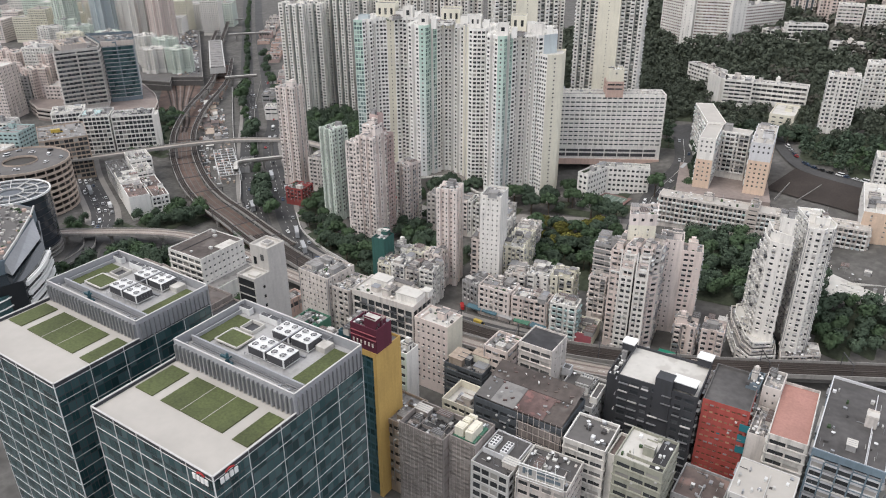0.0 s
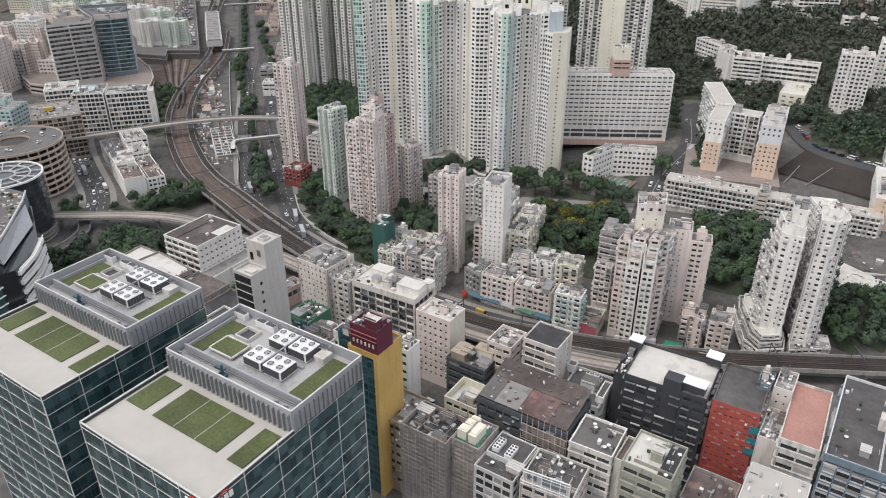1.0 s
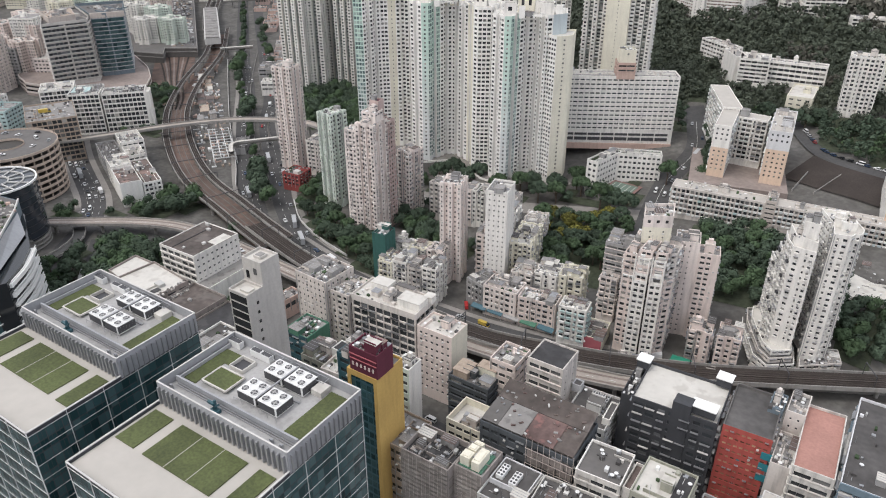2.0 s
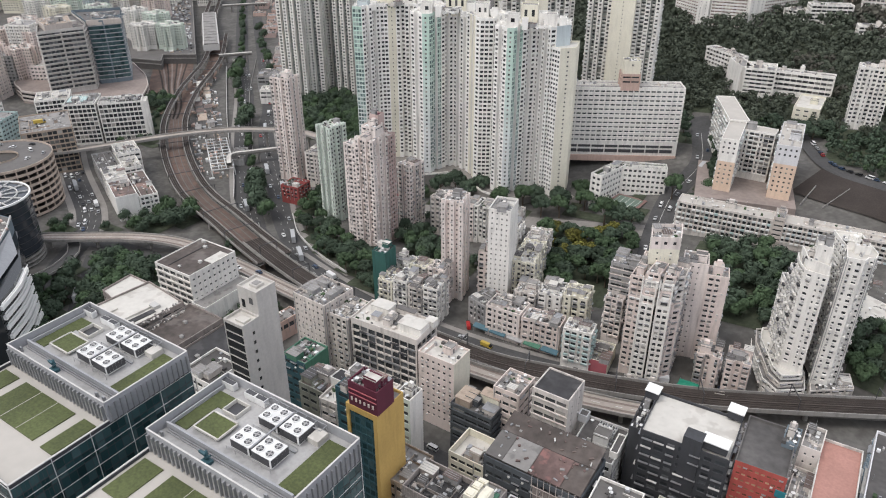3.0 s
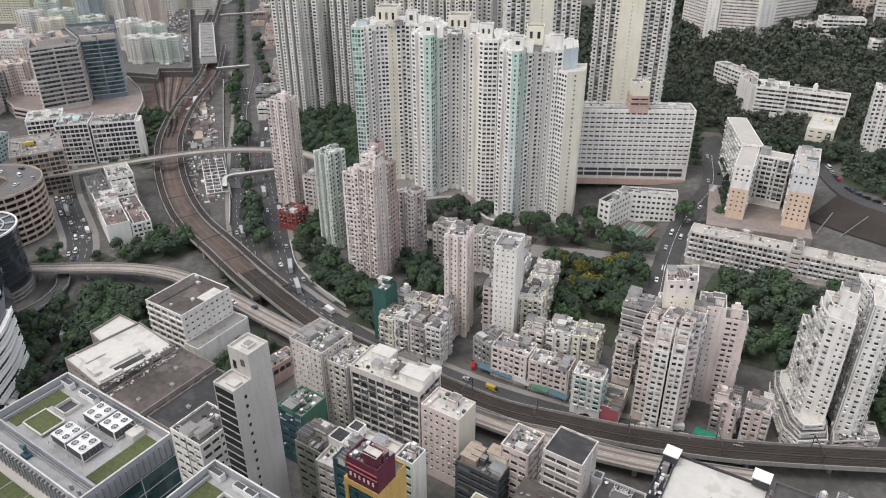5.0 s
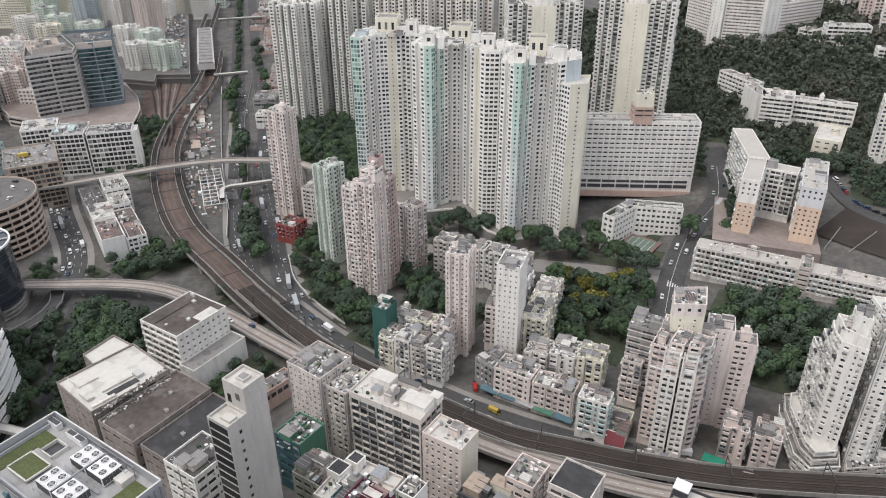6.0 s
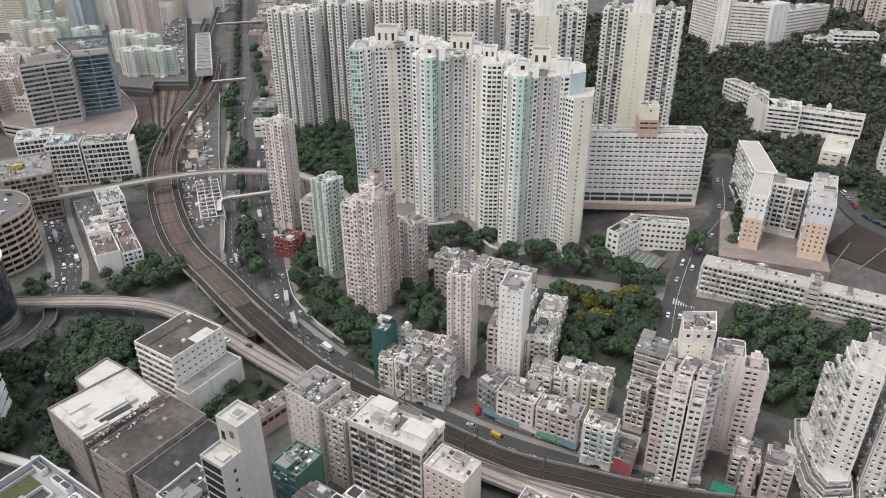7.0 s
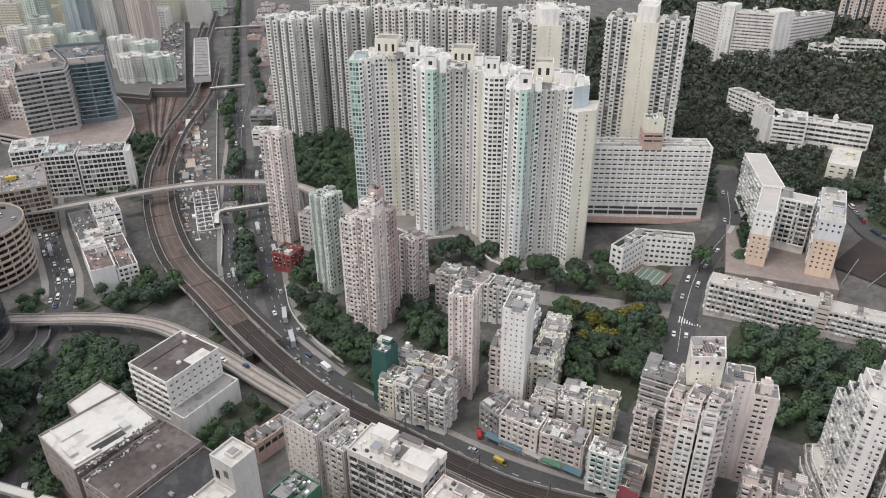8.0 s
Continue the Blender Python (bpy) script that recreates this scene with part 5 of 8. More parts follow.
annex(pod2, [(-29, 317), (-30, 323), (-45, 349), (-51.5, 344), (-50, 335), (-41, 316.5), (-36.2, 311.8)], 0, 0, 11.2, 14, "white", PODIUM, roof="rooflight", clutter=3)
annex(pod2, [(-9, 327), (-12, 337), (-27, 330), (-24.5, 315)], 0, 0, 0, 8.6, "beige", PODIUM, roof="roofgrey", clutter=4)
for k in range(9):
    a = Vector((-44.3, 312.6, 5.4)).lerp(Vector((-54.0, 334.6, 5.4)), k / 9)
    b = Vector((-44.3, 312.6, 5.4)).lerp(Vector((-54.0, 334.6, 5.4)), (k + 0.82) / 9)
    aw = Shape()
    aw.beam(a, b, 1.1, 0.18)
    part("canopy", aw, M["rooflight"], pod2)
tw = building("apartment_tower", "tall white apartment tower with stepped roof terraces", "tower", [(-29.8, 318.2), (-31, 327), (-35, 334), (-44, 332.5), (-42.6, 326), (-39, 319), (-35, 318.4)], 12, 62, "white", TWIN, roof="rooflight", clutter=1, split=True, seed=71, edges={3: TERRACE, 4: TERRACE})
annex(tw, [(-30.2, 318.8), (-31.4, 327), (-34, 332), (-43, 331.5), (-39.2, 322)], 0, 0, 61, 66, "white", TWIN, roof="rooflight", clutter=1.5)
annex(tw, [(-31.2, 322), (-32.5, 329), (-38.5, 329.5), (-37, 322.5)], 0, 0, 65, 72.5, "white", FEW, roof="rooflight", clutter=1)
annex(tw, [(-35, 334), (-38.5, 341), (-46.3, 339.5), (-43.8, 331.8)], 0, 0, 12, 53, "white", TWIN, roof="rooflight", clutter=1.5, edges={2: TERRACE})
annex(tw, [(-38.5, 341), (-42, 348), (-49.3, 346), (-46.1, 338.8)], 0, 0, 12, 44, "white", TWIN, roof="rooflight", clutter=1.5, edges={2: TERRACE})
tw2 = building("apartment_tower", "tall white apartment tower with stepped roof terraces", "tower", [(-19.5, 322.3), (-18.7, 325.6), (-16.2, 326.6), (-15.9, 331.5), (-24, 347), (-34, 344), (-27.3, 331), (-26.0, 321.5)], 6, 70.5, "white", TWIN, roof="rooflight", clutter=3, split=True, seed=72, walls={6: "pale"})
annex(tw2, [(-18.8, 330), (-23, 339), (-28, 337), (-24, 328)], 0, 0, 69.5, 73.2, "white", FEW, roof="rooflight", clutter=1)
LONG = style(fh=2.8, bw=2.5, ww=0.7, wh=2.2, sill=0.35, rec=1.4, pier=-1.0, bay=0.85, bayh=1.0, baymi=(3, 4, 3, 0, 4, 3, 2), hood=0.45, ac=0.8, cols=(1.0, 0.9, 1.05, 0.7))
B("housing_block", "long white housing slab with drying racks and balconies", (-66.2, 417.6), 51, 11, 35.5, "beige", LONG, yaw=95, roof="terrace", clutter=1, split=True, trim="aqua", seed=73, parapet=0.5)
B("housing_block", "long white housing slab with drying racks and balconies", (-4, 423), 58, 11, 35.2, "beige", LONG, yaw=95, roof="terrace", clutter=1, trim="blue", seed=74, parapet=0.5)
core_ = B("housing_block", "banded stair core between two housing slabs", (-60.6, 417.2), 5.6, 13, 37.5, "taupe", style(fh=2.8, bw=5.5, ww=0.8, wh=1.0, sill=1.2, rec=0.4, margin=0.1), yaw=95, roof="terrace", clutter=0.8, seed=77, parapet=0.5)
sch = B("school_building", "white school wing with roof garden", (-166, 421), 8, 26, 36, "white", style(fh=3.3, bw=3, ww=0.6, wh=1.5, rec=0.4), yaw=78, roof="soil", clutter=1, seed=75)
annex(sch, (-136, 453), 33, 9, 14, 36, "white", style(fh=3.3, bw=3, ww=0.6, wh=1.5, rec=0.4), yaw=112, roof="soil", clutter=1)
cp = B("office_block", "white car park block with rows of slot windows", (-146, 503), 85, 16, 73, "white", style(fh=3.0, bw=3.6, ww=0.76, wh=1.05, sill=1.25, rec=0.35, base=13, top=1.5, ledge=0.3), yaw=120, roof="roofgrey", clutter=3, pane="greypane", split=True, z0=22, seed=76)
annex(cp, (-145.4, 501.8), 84, 1.2, 22, 26, "salmon", BLANK, yaw=120, clutter=0)
# solid dark bars on the wall, drawn for the shade inside open decks
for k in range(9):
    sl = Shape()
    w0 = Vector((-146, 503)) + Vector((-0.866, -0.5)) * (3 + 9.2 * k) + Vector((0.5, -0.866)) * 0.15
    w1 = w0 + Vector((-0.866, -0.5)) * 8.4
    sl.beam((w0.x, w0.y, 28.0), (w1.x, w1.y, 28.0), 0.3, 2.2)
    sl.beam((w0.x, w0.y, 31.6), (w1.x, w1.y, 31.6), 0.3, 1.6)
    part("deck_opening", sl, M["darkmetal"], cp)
annex(cp, (-172, 487.4), 12, 12, 71, 82, "salmon", STRIP, yaw=120, roof="roofgrey", clutter=0)
annex(cp, (-173, 488.5), 10.5, 10, 81, 90, "cream", FEW, yaw=120, roof="rooflight", clutter=2)
LADDER = style(fh=2.8, bw=3.2, ww=0.8, wh=1.55, sill=0.85, rec=0.5, bay=0.7, bayh=0.8, baymi=(3, 2), ac=0.15, cols=(1.0, 0.7))


def blank_core_tower(a, w, d, z0, z1, yaw, seed):
    """Two window wings with a windowless cream core between them."""
    p = corners(a, w, d, yaw)
    e = (Vector(p[3]) - Vector(p[0])) / w
    f = (Vector(p[1]) - Vector(p[0])) / d
    c = lambda u, v: tuple(Vector(p[0]) + e * (u * w) + f * v)
    # recess walls are painted darker, with the shade of the bays in it
    r = building("housing_tower", "tall white housing tower with blank cream core", "tower", [c(0, 0), c(0, d), c(0.34, d), c(0.34, 0)], z0, z1, "white", LADDER, roof="roofgrey", clutter=2, seed=seed, trim="white", rib=(3.2, 7.0, "recessgreen"))
    annex(r, [c(0.66, 0), c(0.66, d), c(1, d), c(1, 0)], 0, 0, z0, z1, "white", LADDER, roof="roofgrey", clutter=2, trim="white", rib=(3.2, 7.0, "recessgreen"))
    annex(r, [c(0.335, -4), c(0.335, d), c(0.665, d), c(0.665, -4)], 0, 0, z0, z1 - 1, "cream", style(fh=2.8, bw=16, ww=0.04, wh=0.7), roof="rooflight", clutter=0)
    annex(r, [c(0.38, -2), c(0.38, d), c(0.62, d), c(0.62, -2)], 0, 0, z1 - 2, z1 + 9, "white", BLANK, roof="rooflight", clutter=0)
    return r


blank_core_tower((-190, 566), 52, 22, 36, 130, 103, 80)
blank_core_tower((-248, 537), 49, 22, 25, 129, 126, 81)
# estate with apricot gable ends
GABLE = style(fh=2.8, bw=2.8, ww=0.36, wh=1.1, rec=0.25)
RACK = style(fh=2.8, bw=2.7, ww=0.86, wh=1.9, sill=0.7, rec=1.0, bay=0.7, bayh=0.7, baymi=(3, 3, 0, 4, 1), hood=0.3, ac=0.5, cols=(1.0, 1.0, 0.45))
og = B("housing_block", "housing block with apricot gable ends", (-98.3, 455), 10, 36, 48, "orange", GABLE, yaw=97, roof="terrace", clutter=0, z0=29, split=True, parapet=0.1, edges={2: RACK, 0: RACK}, walls={2: "white", 0: "white"}, seed=82)
annex(og, (-98.3, 455), 10, 36, 48, 62, "white", GABLE, yaw=97, roof="terrace", clutter=0.2, edges={2: RACK, 0: RACK}, parapet=0.5)
annex(og, [(-100.8, 490.5), (-122, 537), (-133, 532), (-112.5, 487)], 0, 0, 27, 63, "white", RACK, roof="terrace", clutter=0.2, parapet=0.5)
annex(og, (-66, 461), 12.5, 44, 29, 51, "orange", GABLE, yaw=97, roof="terrace", clutter=0, parapet=0.1, edges={2: RACK})
annex(og, (-66, 461), 12.5, 44, 51, 62.5, "palegrey", GABLE, yaw=97, roof="terrace", clutter=1.2, parapet=0.5, edges={2: RACK})
annex(og, [(-83.5, 481.5), (-84, 492), (-105, 492), (-104.5, 481)], 0, 0, 29, 60.5, "white", RACK, roof="terrace", clutter=0.6, parapet=0.5)
ps = Shape()
ps.prism(corners((-60, 452), 56, 60, 104), 20, 29.2)
part("podium", ps, M["podiumbrown"], og)
hs = B("school_building", "white hillside school with open galleries", (-71, 611), 42, 11, 66, "white", GALLERY, yaw=95, roof="roofgrey", clutter=2, z0=48, split=True, seed=83)
annex(hs, (-109, 601), 22, 22, 46, 67.5, "white", GALLERY, yaw=100, roof="rooflight", clutter=2)
annex(hs, [(-133.5, 600.5), (-126, 606), (-139, 628), (-148.5, 622.5)], 0, 0, 43, 67.5, "white", BLANK, roof="roofgrey", clutter=0.6)
annex(hs, (-144, 632), 40, 10, 46, 66, "white", GALLERY, yaw=52, roof="roofgrey", clutter=1)
annex(hs, (-72, 573), 17, 34, 40, 52.5, "cream", style(fh=3.2, bw=5.0, ww=0.5, wh=0.9, sill=1.4, base=1.0, rec=0.3), yaw=92, roof="rooflight", clutter=0.6)
B("apartment_tower", "white hillside apartment block", (-35, 569), 20, 15, 86, "white", HOME, yaw=98, roof="rooflight", clutter=2, seed=84, rib=(1.1, 5.5))
B("housing_block", "white housing block with apricot base", (6, 432), 16, 50, 43, "white", FEW, yaw=96, roof="rooflight", clutter=2, seed=85, walls={3: "orange"})
building("low_building", "white low building with gridded windows and roof court", "building", [(14, 376), (14, 420), (-18, 410), (-16, 366)], 0, 20, "white", GRID, roof="rooflight", clutter=2, edges={3: style(fh=3.4, bw=4.5, ww=0.3, wh=0.9)}, seed=86)
# red-footed tower, pale green tower and pink towers left of the estate
pk = B("apartment_tower", "tall pale pink apartment tower", (-374, 371), 15, 14, 75, "pink", TOWER, yaw=98, roof="roofgrey", clutter=2, split=True, seed=87, rib=(1.1, 5.5, "blush"))
B("low_building", "low red apartment podium block", (-346, 343), 14, 14, 13, "crimson", HOME, yaw=98, roof="roofmid", clutter=2, seed=88)
B("apartment_tower", "pale green apartment tower with rounded bays", (-307.5, 336), 12, 14, 64, "palegreen", TOWER, yaw=84, roof="rooflight", clutter=2, split=True, seed=89, rib=(1.1, 5.5))
pm = B("apartment_tower", "tall pink apartment tower with setback crown", (-262, 321), 12, 16, 70, "pink", TOWER, yaw=96, roof="rooflight", clutter=1.5, split=True, seed=90, rib=(1.1, 5.5, "blush"))
annex(pm, (-273.5, 319.5), 8, 14, 0, 66, "pink", TOWER, yaw=96, roof="rooflight", clutter=1.5, rib=(1.1, 5.5, "blush"))
annex(pm, (-263, 336), 12, 8, 0, 68, "rose", TOWER, yaw=96, roof="rooflight", clutter=0.5, rib=(1.1, 5.5))
annex(pm, (-264, 326), 9, 9, 69, 76, "pink", HOME, yaw=96, roof="rooflight", clutter=1)
annex(pm, (-266, 332), 6, 6, 69, 81, "rose", BLANK, yaw=96, roof="maroon", clutter=0.5)
B("apartment_building", "pale beige apartment block", (-261, 353), 10, 13, 44, "pink", HOME_BAY, yaw=82, roof="roofgrey", clutter=2, split=True, seed=91, rib=(1.1, 5.5, "blush"))
# west side
la = B("office_block", "white gridded office block with roof plant", (-578, 325), 27, 24, 34, "white", GRID, yaw=46.6, roof="roofgrey", clutter=3, split=True, seed=92)
annex(la, (-560.5, 343.5), 19, 33, 0, 33, "white", GRID, yaw=49, roof="roofdark", clutter=4)
annex(la, (-539.5, 368.5), 14, 4, 0, 32, "white", BLANK, yaw=49, roof="rooflight", clutter=0)
ts = Shape()
ts.prism(inset(corners((-583, 331), 17, 15, 46.6), 0.6), 33.2, 33.6)
part("roof_sheet", ts, M["aqua"], la, "teal coated roof sheet")
lo = B("low_building", "white low workshop block with cluttered roofs", (-426, 262), 30, 13.4, 17, "estatewhite", FACTORY_B, yaw=65.2, roof="roofbrown", clutter=0.4, edges={3: BLANK, 0: BLANK}, seed=93)
annex(lo, (-420.2, 274.6), 46, 12, 0, 14.5, "estatewhite", HOME, yaw=65.2, roof="roofbrown", clutter=1.5)
annex(lo, (-453.6, 274.8), 24, 13.4, 0, 18, "white", FACTORY_B, yaw=65.2, roof="rooflight", clutter=2)
annex(lo, (-475.8, 285), 42, 13.4, 0, 14, "grey", FACTORY_B, yaw=65.2, roof="roofdark", clutter=1)
annex(lo, (-462.4, 294.2), 22, 12, 0, 17.5, "white", FACTORY_B, yaw=65.2, roof="rooflight", clutter=2, parapet=2.2)
annex(lo, (-483, 304), 24, 16, 0, 20, "white", FACTORY_B, yaw=65.2, roof="rooflight", clutter=6, parapet=2.2)
BANDS = style(fh=3.9, bw=4, ww=0.96, wh=2.2, sill=1.0, rec=0.6, ledge=1.4)
do = building("office_tower", "brown-grey office tower with stepped banded facade", "tower", [(-680, 373.5), (-674, 392), (-666.5, 410), (-680, 421), (-735, 442), (-731, 405)], 11, 69, "stone", BANDS, roof="roofmid", clutter=2, seed=94, pane="greypane", trim="stone", parapet=2.5)
annex(do, [(-679, 421.8), (-671, 433), (-664, 446.5), (-712, 481), (-740, 445)], 0, 0, 11, 70, "slate", style(fh=3.9, bw=4, ww=0.97, wh=2.9, sill=0.6, rec=0.15, ledge=0.35), roof="roofmid", clutter=4, pane="curtain", parapet=2.5, trim="pale")
annex(do, [(-679.2, 421.3), (-662, 446), (-663.5, 447.5), (-681, 423)], 0, 0, 66, 70.6, "taupe", BLANK, roof="pale", clutter=0, parapet=0.2)
annex(do, [(-686, 385), (-680, 408), (-712, 424), (-722, 398)], 0, 0, 66, 72, "taupe", BLANK, roof="tan", clutter=5, parapet=0.5)


# ---- private estate: zigzag slab of towers ----
ESTATE = style(fh=2.75, bw=2.7, ww=0.74, wh=1.5, sill=0.8, rec=0.35, base=3, top=1.5, ac=0.1, margin=0.2, pier=-0.1)
BAYGLASS = style(pane="bluepane", fh=2.75, bw=1.7, ww=0.84, wh=1.95, sill=0.45, rec=0.2, base=3, top=1.5, margin=0.15)
CREAM = style(fh=2.75, bw=9.0, ww=0.12, wh=1.0, sill=1.0, rec=0.2, base=3, top=1.5)
EZ = 13.0


# anticlockwise plans
MINT = style(fh=2.75, bw=3.4, ww=0.3, wh=1.2, sill=0.9, rec=0.2, base=3, top=1.5, margin=0.1)
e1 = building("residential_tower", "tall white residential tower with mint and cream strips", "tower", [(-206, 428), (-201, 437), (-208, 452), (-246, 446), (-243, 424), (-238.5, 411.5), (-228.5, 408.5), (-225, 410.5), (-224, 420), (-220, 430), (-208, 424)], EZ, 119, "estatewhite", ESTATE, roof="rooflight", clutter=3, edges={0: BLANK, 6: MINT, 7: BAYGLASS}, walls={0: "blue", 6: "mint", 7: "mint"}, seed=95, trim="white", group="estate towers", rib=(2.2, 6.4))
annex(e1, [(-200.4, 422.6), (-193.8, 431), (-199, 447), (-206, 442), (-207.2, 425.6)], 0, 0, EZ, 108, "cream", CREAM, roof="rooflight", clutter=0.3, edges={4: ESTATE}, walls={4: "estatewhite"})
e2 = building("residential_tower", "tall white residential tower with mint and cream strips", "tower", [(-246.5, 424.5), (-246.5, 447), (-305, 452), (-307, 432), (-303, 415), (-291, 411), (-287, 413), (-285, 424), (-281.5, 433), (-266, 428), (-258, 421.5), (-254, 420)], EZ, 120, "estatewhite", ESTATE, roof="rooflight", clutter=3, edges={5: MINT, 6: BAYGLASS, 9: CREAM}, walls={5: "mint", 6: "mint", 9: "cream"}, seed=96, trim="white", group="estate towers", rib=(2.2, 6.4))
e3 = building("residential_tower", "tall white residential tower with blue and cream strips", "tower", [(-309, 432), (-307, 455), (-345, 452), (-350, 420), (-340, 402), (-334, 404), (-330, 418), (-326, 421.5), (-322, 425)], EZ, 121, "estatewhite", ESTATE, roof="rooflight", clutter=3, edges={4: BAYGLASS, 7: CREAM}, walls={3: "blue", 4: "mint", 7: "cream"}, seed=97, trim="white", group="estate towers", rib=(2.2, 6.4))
for root, x, y, w, h, tone in ((e1, -228, 418, 7, 7, "white"), (e1, -212, 436, 8, 6, "white"), (e1, -226, 437, 10, 10, "cream"), (e2, -257, 433, 8, 8, "white"), (e2, -291, 421, 7, 7, "white"), (e2, -280, 442, 13, 10, "cream"), (e3, -330, 435, 14, 11, "cream"), (e3, -316, 438, 7, 9, "white"), (e3, -338, 415, 7, 4, "blue")):
    annex(root, (x + w / 2, y - w / 2), w, w, 116, 119 + h, tone, style(fh=5.5, bw=4.0, ww=0.4, wh=3.0, sill=1.2, rec=0.5, base=4.5, top=1.2), yaw=115, roof="roofgrey", clutter=0)
    annex(root, (x + w / 2 + 4.5, y - w / 2 + 3), w * 0.5, w * 0.7, 117, 121 + h * 0.35, "estatewhite", BLANK, yaw=115, roof="roofgrey", clutter=0)


def plus_tower(x, y, w, z0, z1, yaw, wall, s, label, seed, rib=(2.0, 6.5), **k):
    """A cross-shaped tower: four wings round a core."""
    a, b = w * 0.2, w * 0.5
    pts = [(a, -b), (a, -a), (b, -a), (b, a), (a, a), (a, b), (-a, b), (-a, a), (-b, a), (-b, -a), (-a, -a), (-a, -b)]
    ca, sa = math.cos(radians(yaw)), math.sin(radians(yaw))
    poly = [(x + ca * p - sa * q, y + sa * p + ca * q) for p, q in pts]
    return building("residential_tower", label, "tower", poly, z0, z1, wall, s, seed=seed, rib=rib, **k)


FAR = style(fh=2.8, bw=2.9, ww=0.62, wh=1.45, rec=0.5, base=4, pier=-0.15, cols=(1.0, 0.8, 1.1))
# towers further back
# both groups: recess paint darker than the wings, bay shade mixed in
for k, (x, y, z1) in enumerate(((-505, 525, 108), (-478, 560, 112), (-462, 600, 118), (-430, 640, 120))):
    plus_tower(x, y, 42, 0, z1, 20, "white", FAR, "tall white housing tower with ribbed facade", 100 + k, roof="rooflight", clutter=2, group="towers behind the road", rib=(3.2, 6.4, "recessgreen"))
for k, (x, y, z1) in enumerate(((-425, 565, 118), (-385, 545, 124), (-350, 560, 124), (-320, 590, 122), (-300, 620, 120))):
    plus_tower(x, y, 36, 8, z1, 25, "white", FAR, "tall pale residential tower in an estate", 110 + k, roof="rooflight", clutter=2, group="towers behind the estate", rib=(2.8, 6.4, "beige"))
plus_tower(-365, 720, 40, 30, 135, 25, "white", FAR, "tall pale residential tower in an estate", 117, roof="rooflight", clutter=1)
for k, (p, q, z1) in enumerate((((-239, 767), (-209, 744), 107), ((-199, 743), (-164, 749), 107), ((-157, 764), (-131, 812), 102))):
    d = Vector(q) - Vector(p)
    n = Vector((-d.y, d.x)).normalized() * 13
    building("housing_slab", "long curved white housing slab with gallery bands", "building", [p, q, tuple(Vector(q) + n), tuple(Vector(p) + n)], 60, z1, "white", style(fh=2.75, bw=3.2, ww=0.9, wh=1.25, sill=1.1, rec=0.6, base=2), roof="roofgrey", clutter=2, seed=120 + k, trim="white", pane="rosepane", group="curved slab")
for k, (p, q, z1) in enumerate((((-211, 742), (-200, 740.5), 112), ((-165.5, 746.5), (-156, 762), 109))):
    d = Vector(q) - Vector(p)
    n = Vector((-d.y, d.x)).normalized() * 15
    building("stair_tower", "blank white stair tower of the slab", "tower", [p, q, tuple(Vector(q) + n), tuple(Vector(p) + n)], 58, z1, "white", style(fh=2.75, bw=5, ww=0.14, wh=0.8), roof="rooflight", clutter=0, seed=125 + k)
B("school_building", "white low school on the hilltop", (-84, 766), 35, 14, 90, "white", GALLERY, yaw=112, roof="roofgrey", clutter=3, z0=70, seed=128)
B("school_building", "white low school wing on the hilltop", (-105, 757), 38, 13, 82, "white", GALLERY, yaw=71, roof="rooflight", clutter=3, z0=64, seed=129)
B("low_building", "pale low pavilion below the hilltop towers", (-41, 733), 34, 12, 82, "white", GALLERY, yaw=105, roof="rooflight", clutter=1, z0=66, seed=134)
B("apartment_tower", "white banded apartment block on the hilltop", (-60, 784), 21, 15, 107, "white", style(fh=2.8, bw=3.2, ww=0.8, wh=1.3, rec=0.8, ledge=0.3), yaw=98, roof="rooflight", clutter=1, z0=70, seed=135, trim="blush")
B("apartment_tower", "pale balconied apartment block on the hilltop", (-28, 790), 30, 15, 106, "white", LADDER, yaw=98, roof="rooflight", clutter=1, z0=70, seed=136)
B("apartment_tower", "white hillside apartment block with balcony grid", (-12, 604), 23, 16, 90, "white", LADDER, yaw=98, roof="rooflight", clutter=2, z0=44, seed=137, rib=(1.1, 5.5))
B("apartment_building", "low white apartment block above the slope", (12, 501), 24, 15, 54, "white", HOME, yaw=98, roof="rooflight", clutter=2, z0=30, seed=138)
plus_tower(-88, 826, 30, 78, 145, 15, "blush", FAR, "apricot housing tower behind the hilltop school", 130, roof="rooflight", clutter=1)
# recess walls in slate, darker than the bays that project
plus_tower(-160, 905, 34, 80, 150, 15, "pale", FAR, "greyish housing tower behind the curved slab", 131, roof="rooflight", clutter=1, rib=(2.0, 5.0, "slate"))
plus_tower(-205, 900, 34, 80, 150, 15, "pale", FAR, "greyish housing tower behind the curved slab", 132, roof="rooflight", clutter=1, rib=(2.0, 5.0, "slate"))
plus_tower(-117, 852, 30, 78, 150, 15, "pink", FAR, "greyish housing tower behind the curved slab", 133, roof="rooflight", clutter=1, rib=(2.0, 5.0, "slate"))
# station side
for k, (x, y, z1) in enumerate(((-766, 540, 38), (-740, 556, 38), (-812, 512, 41), (-784, 572, 43), (-820, 569, 44), (-858, 547, 48), (-884, 512, 49), (-918, 547, 50), (-950, 525, 49), (-985, 569, 50))):
    plus_tower(x, y, 29, 10, z1, 30, ("white", "palegreen", "cream", "palegreen")[k % 4], FAR, "cream mid-rise housing block on the depot deck", 130 + k, roof="rooflight", clutter=1, group="depot estate")
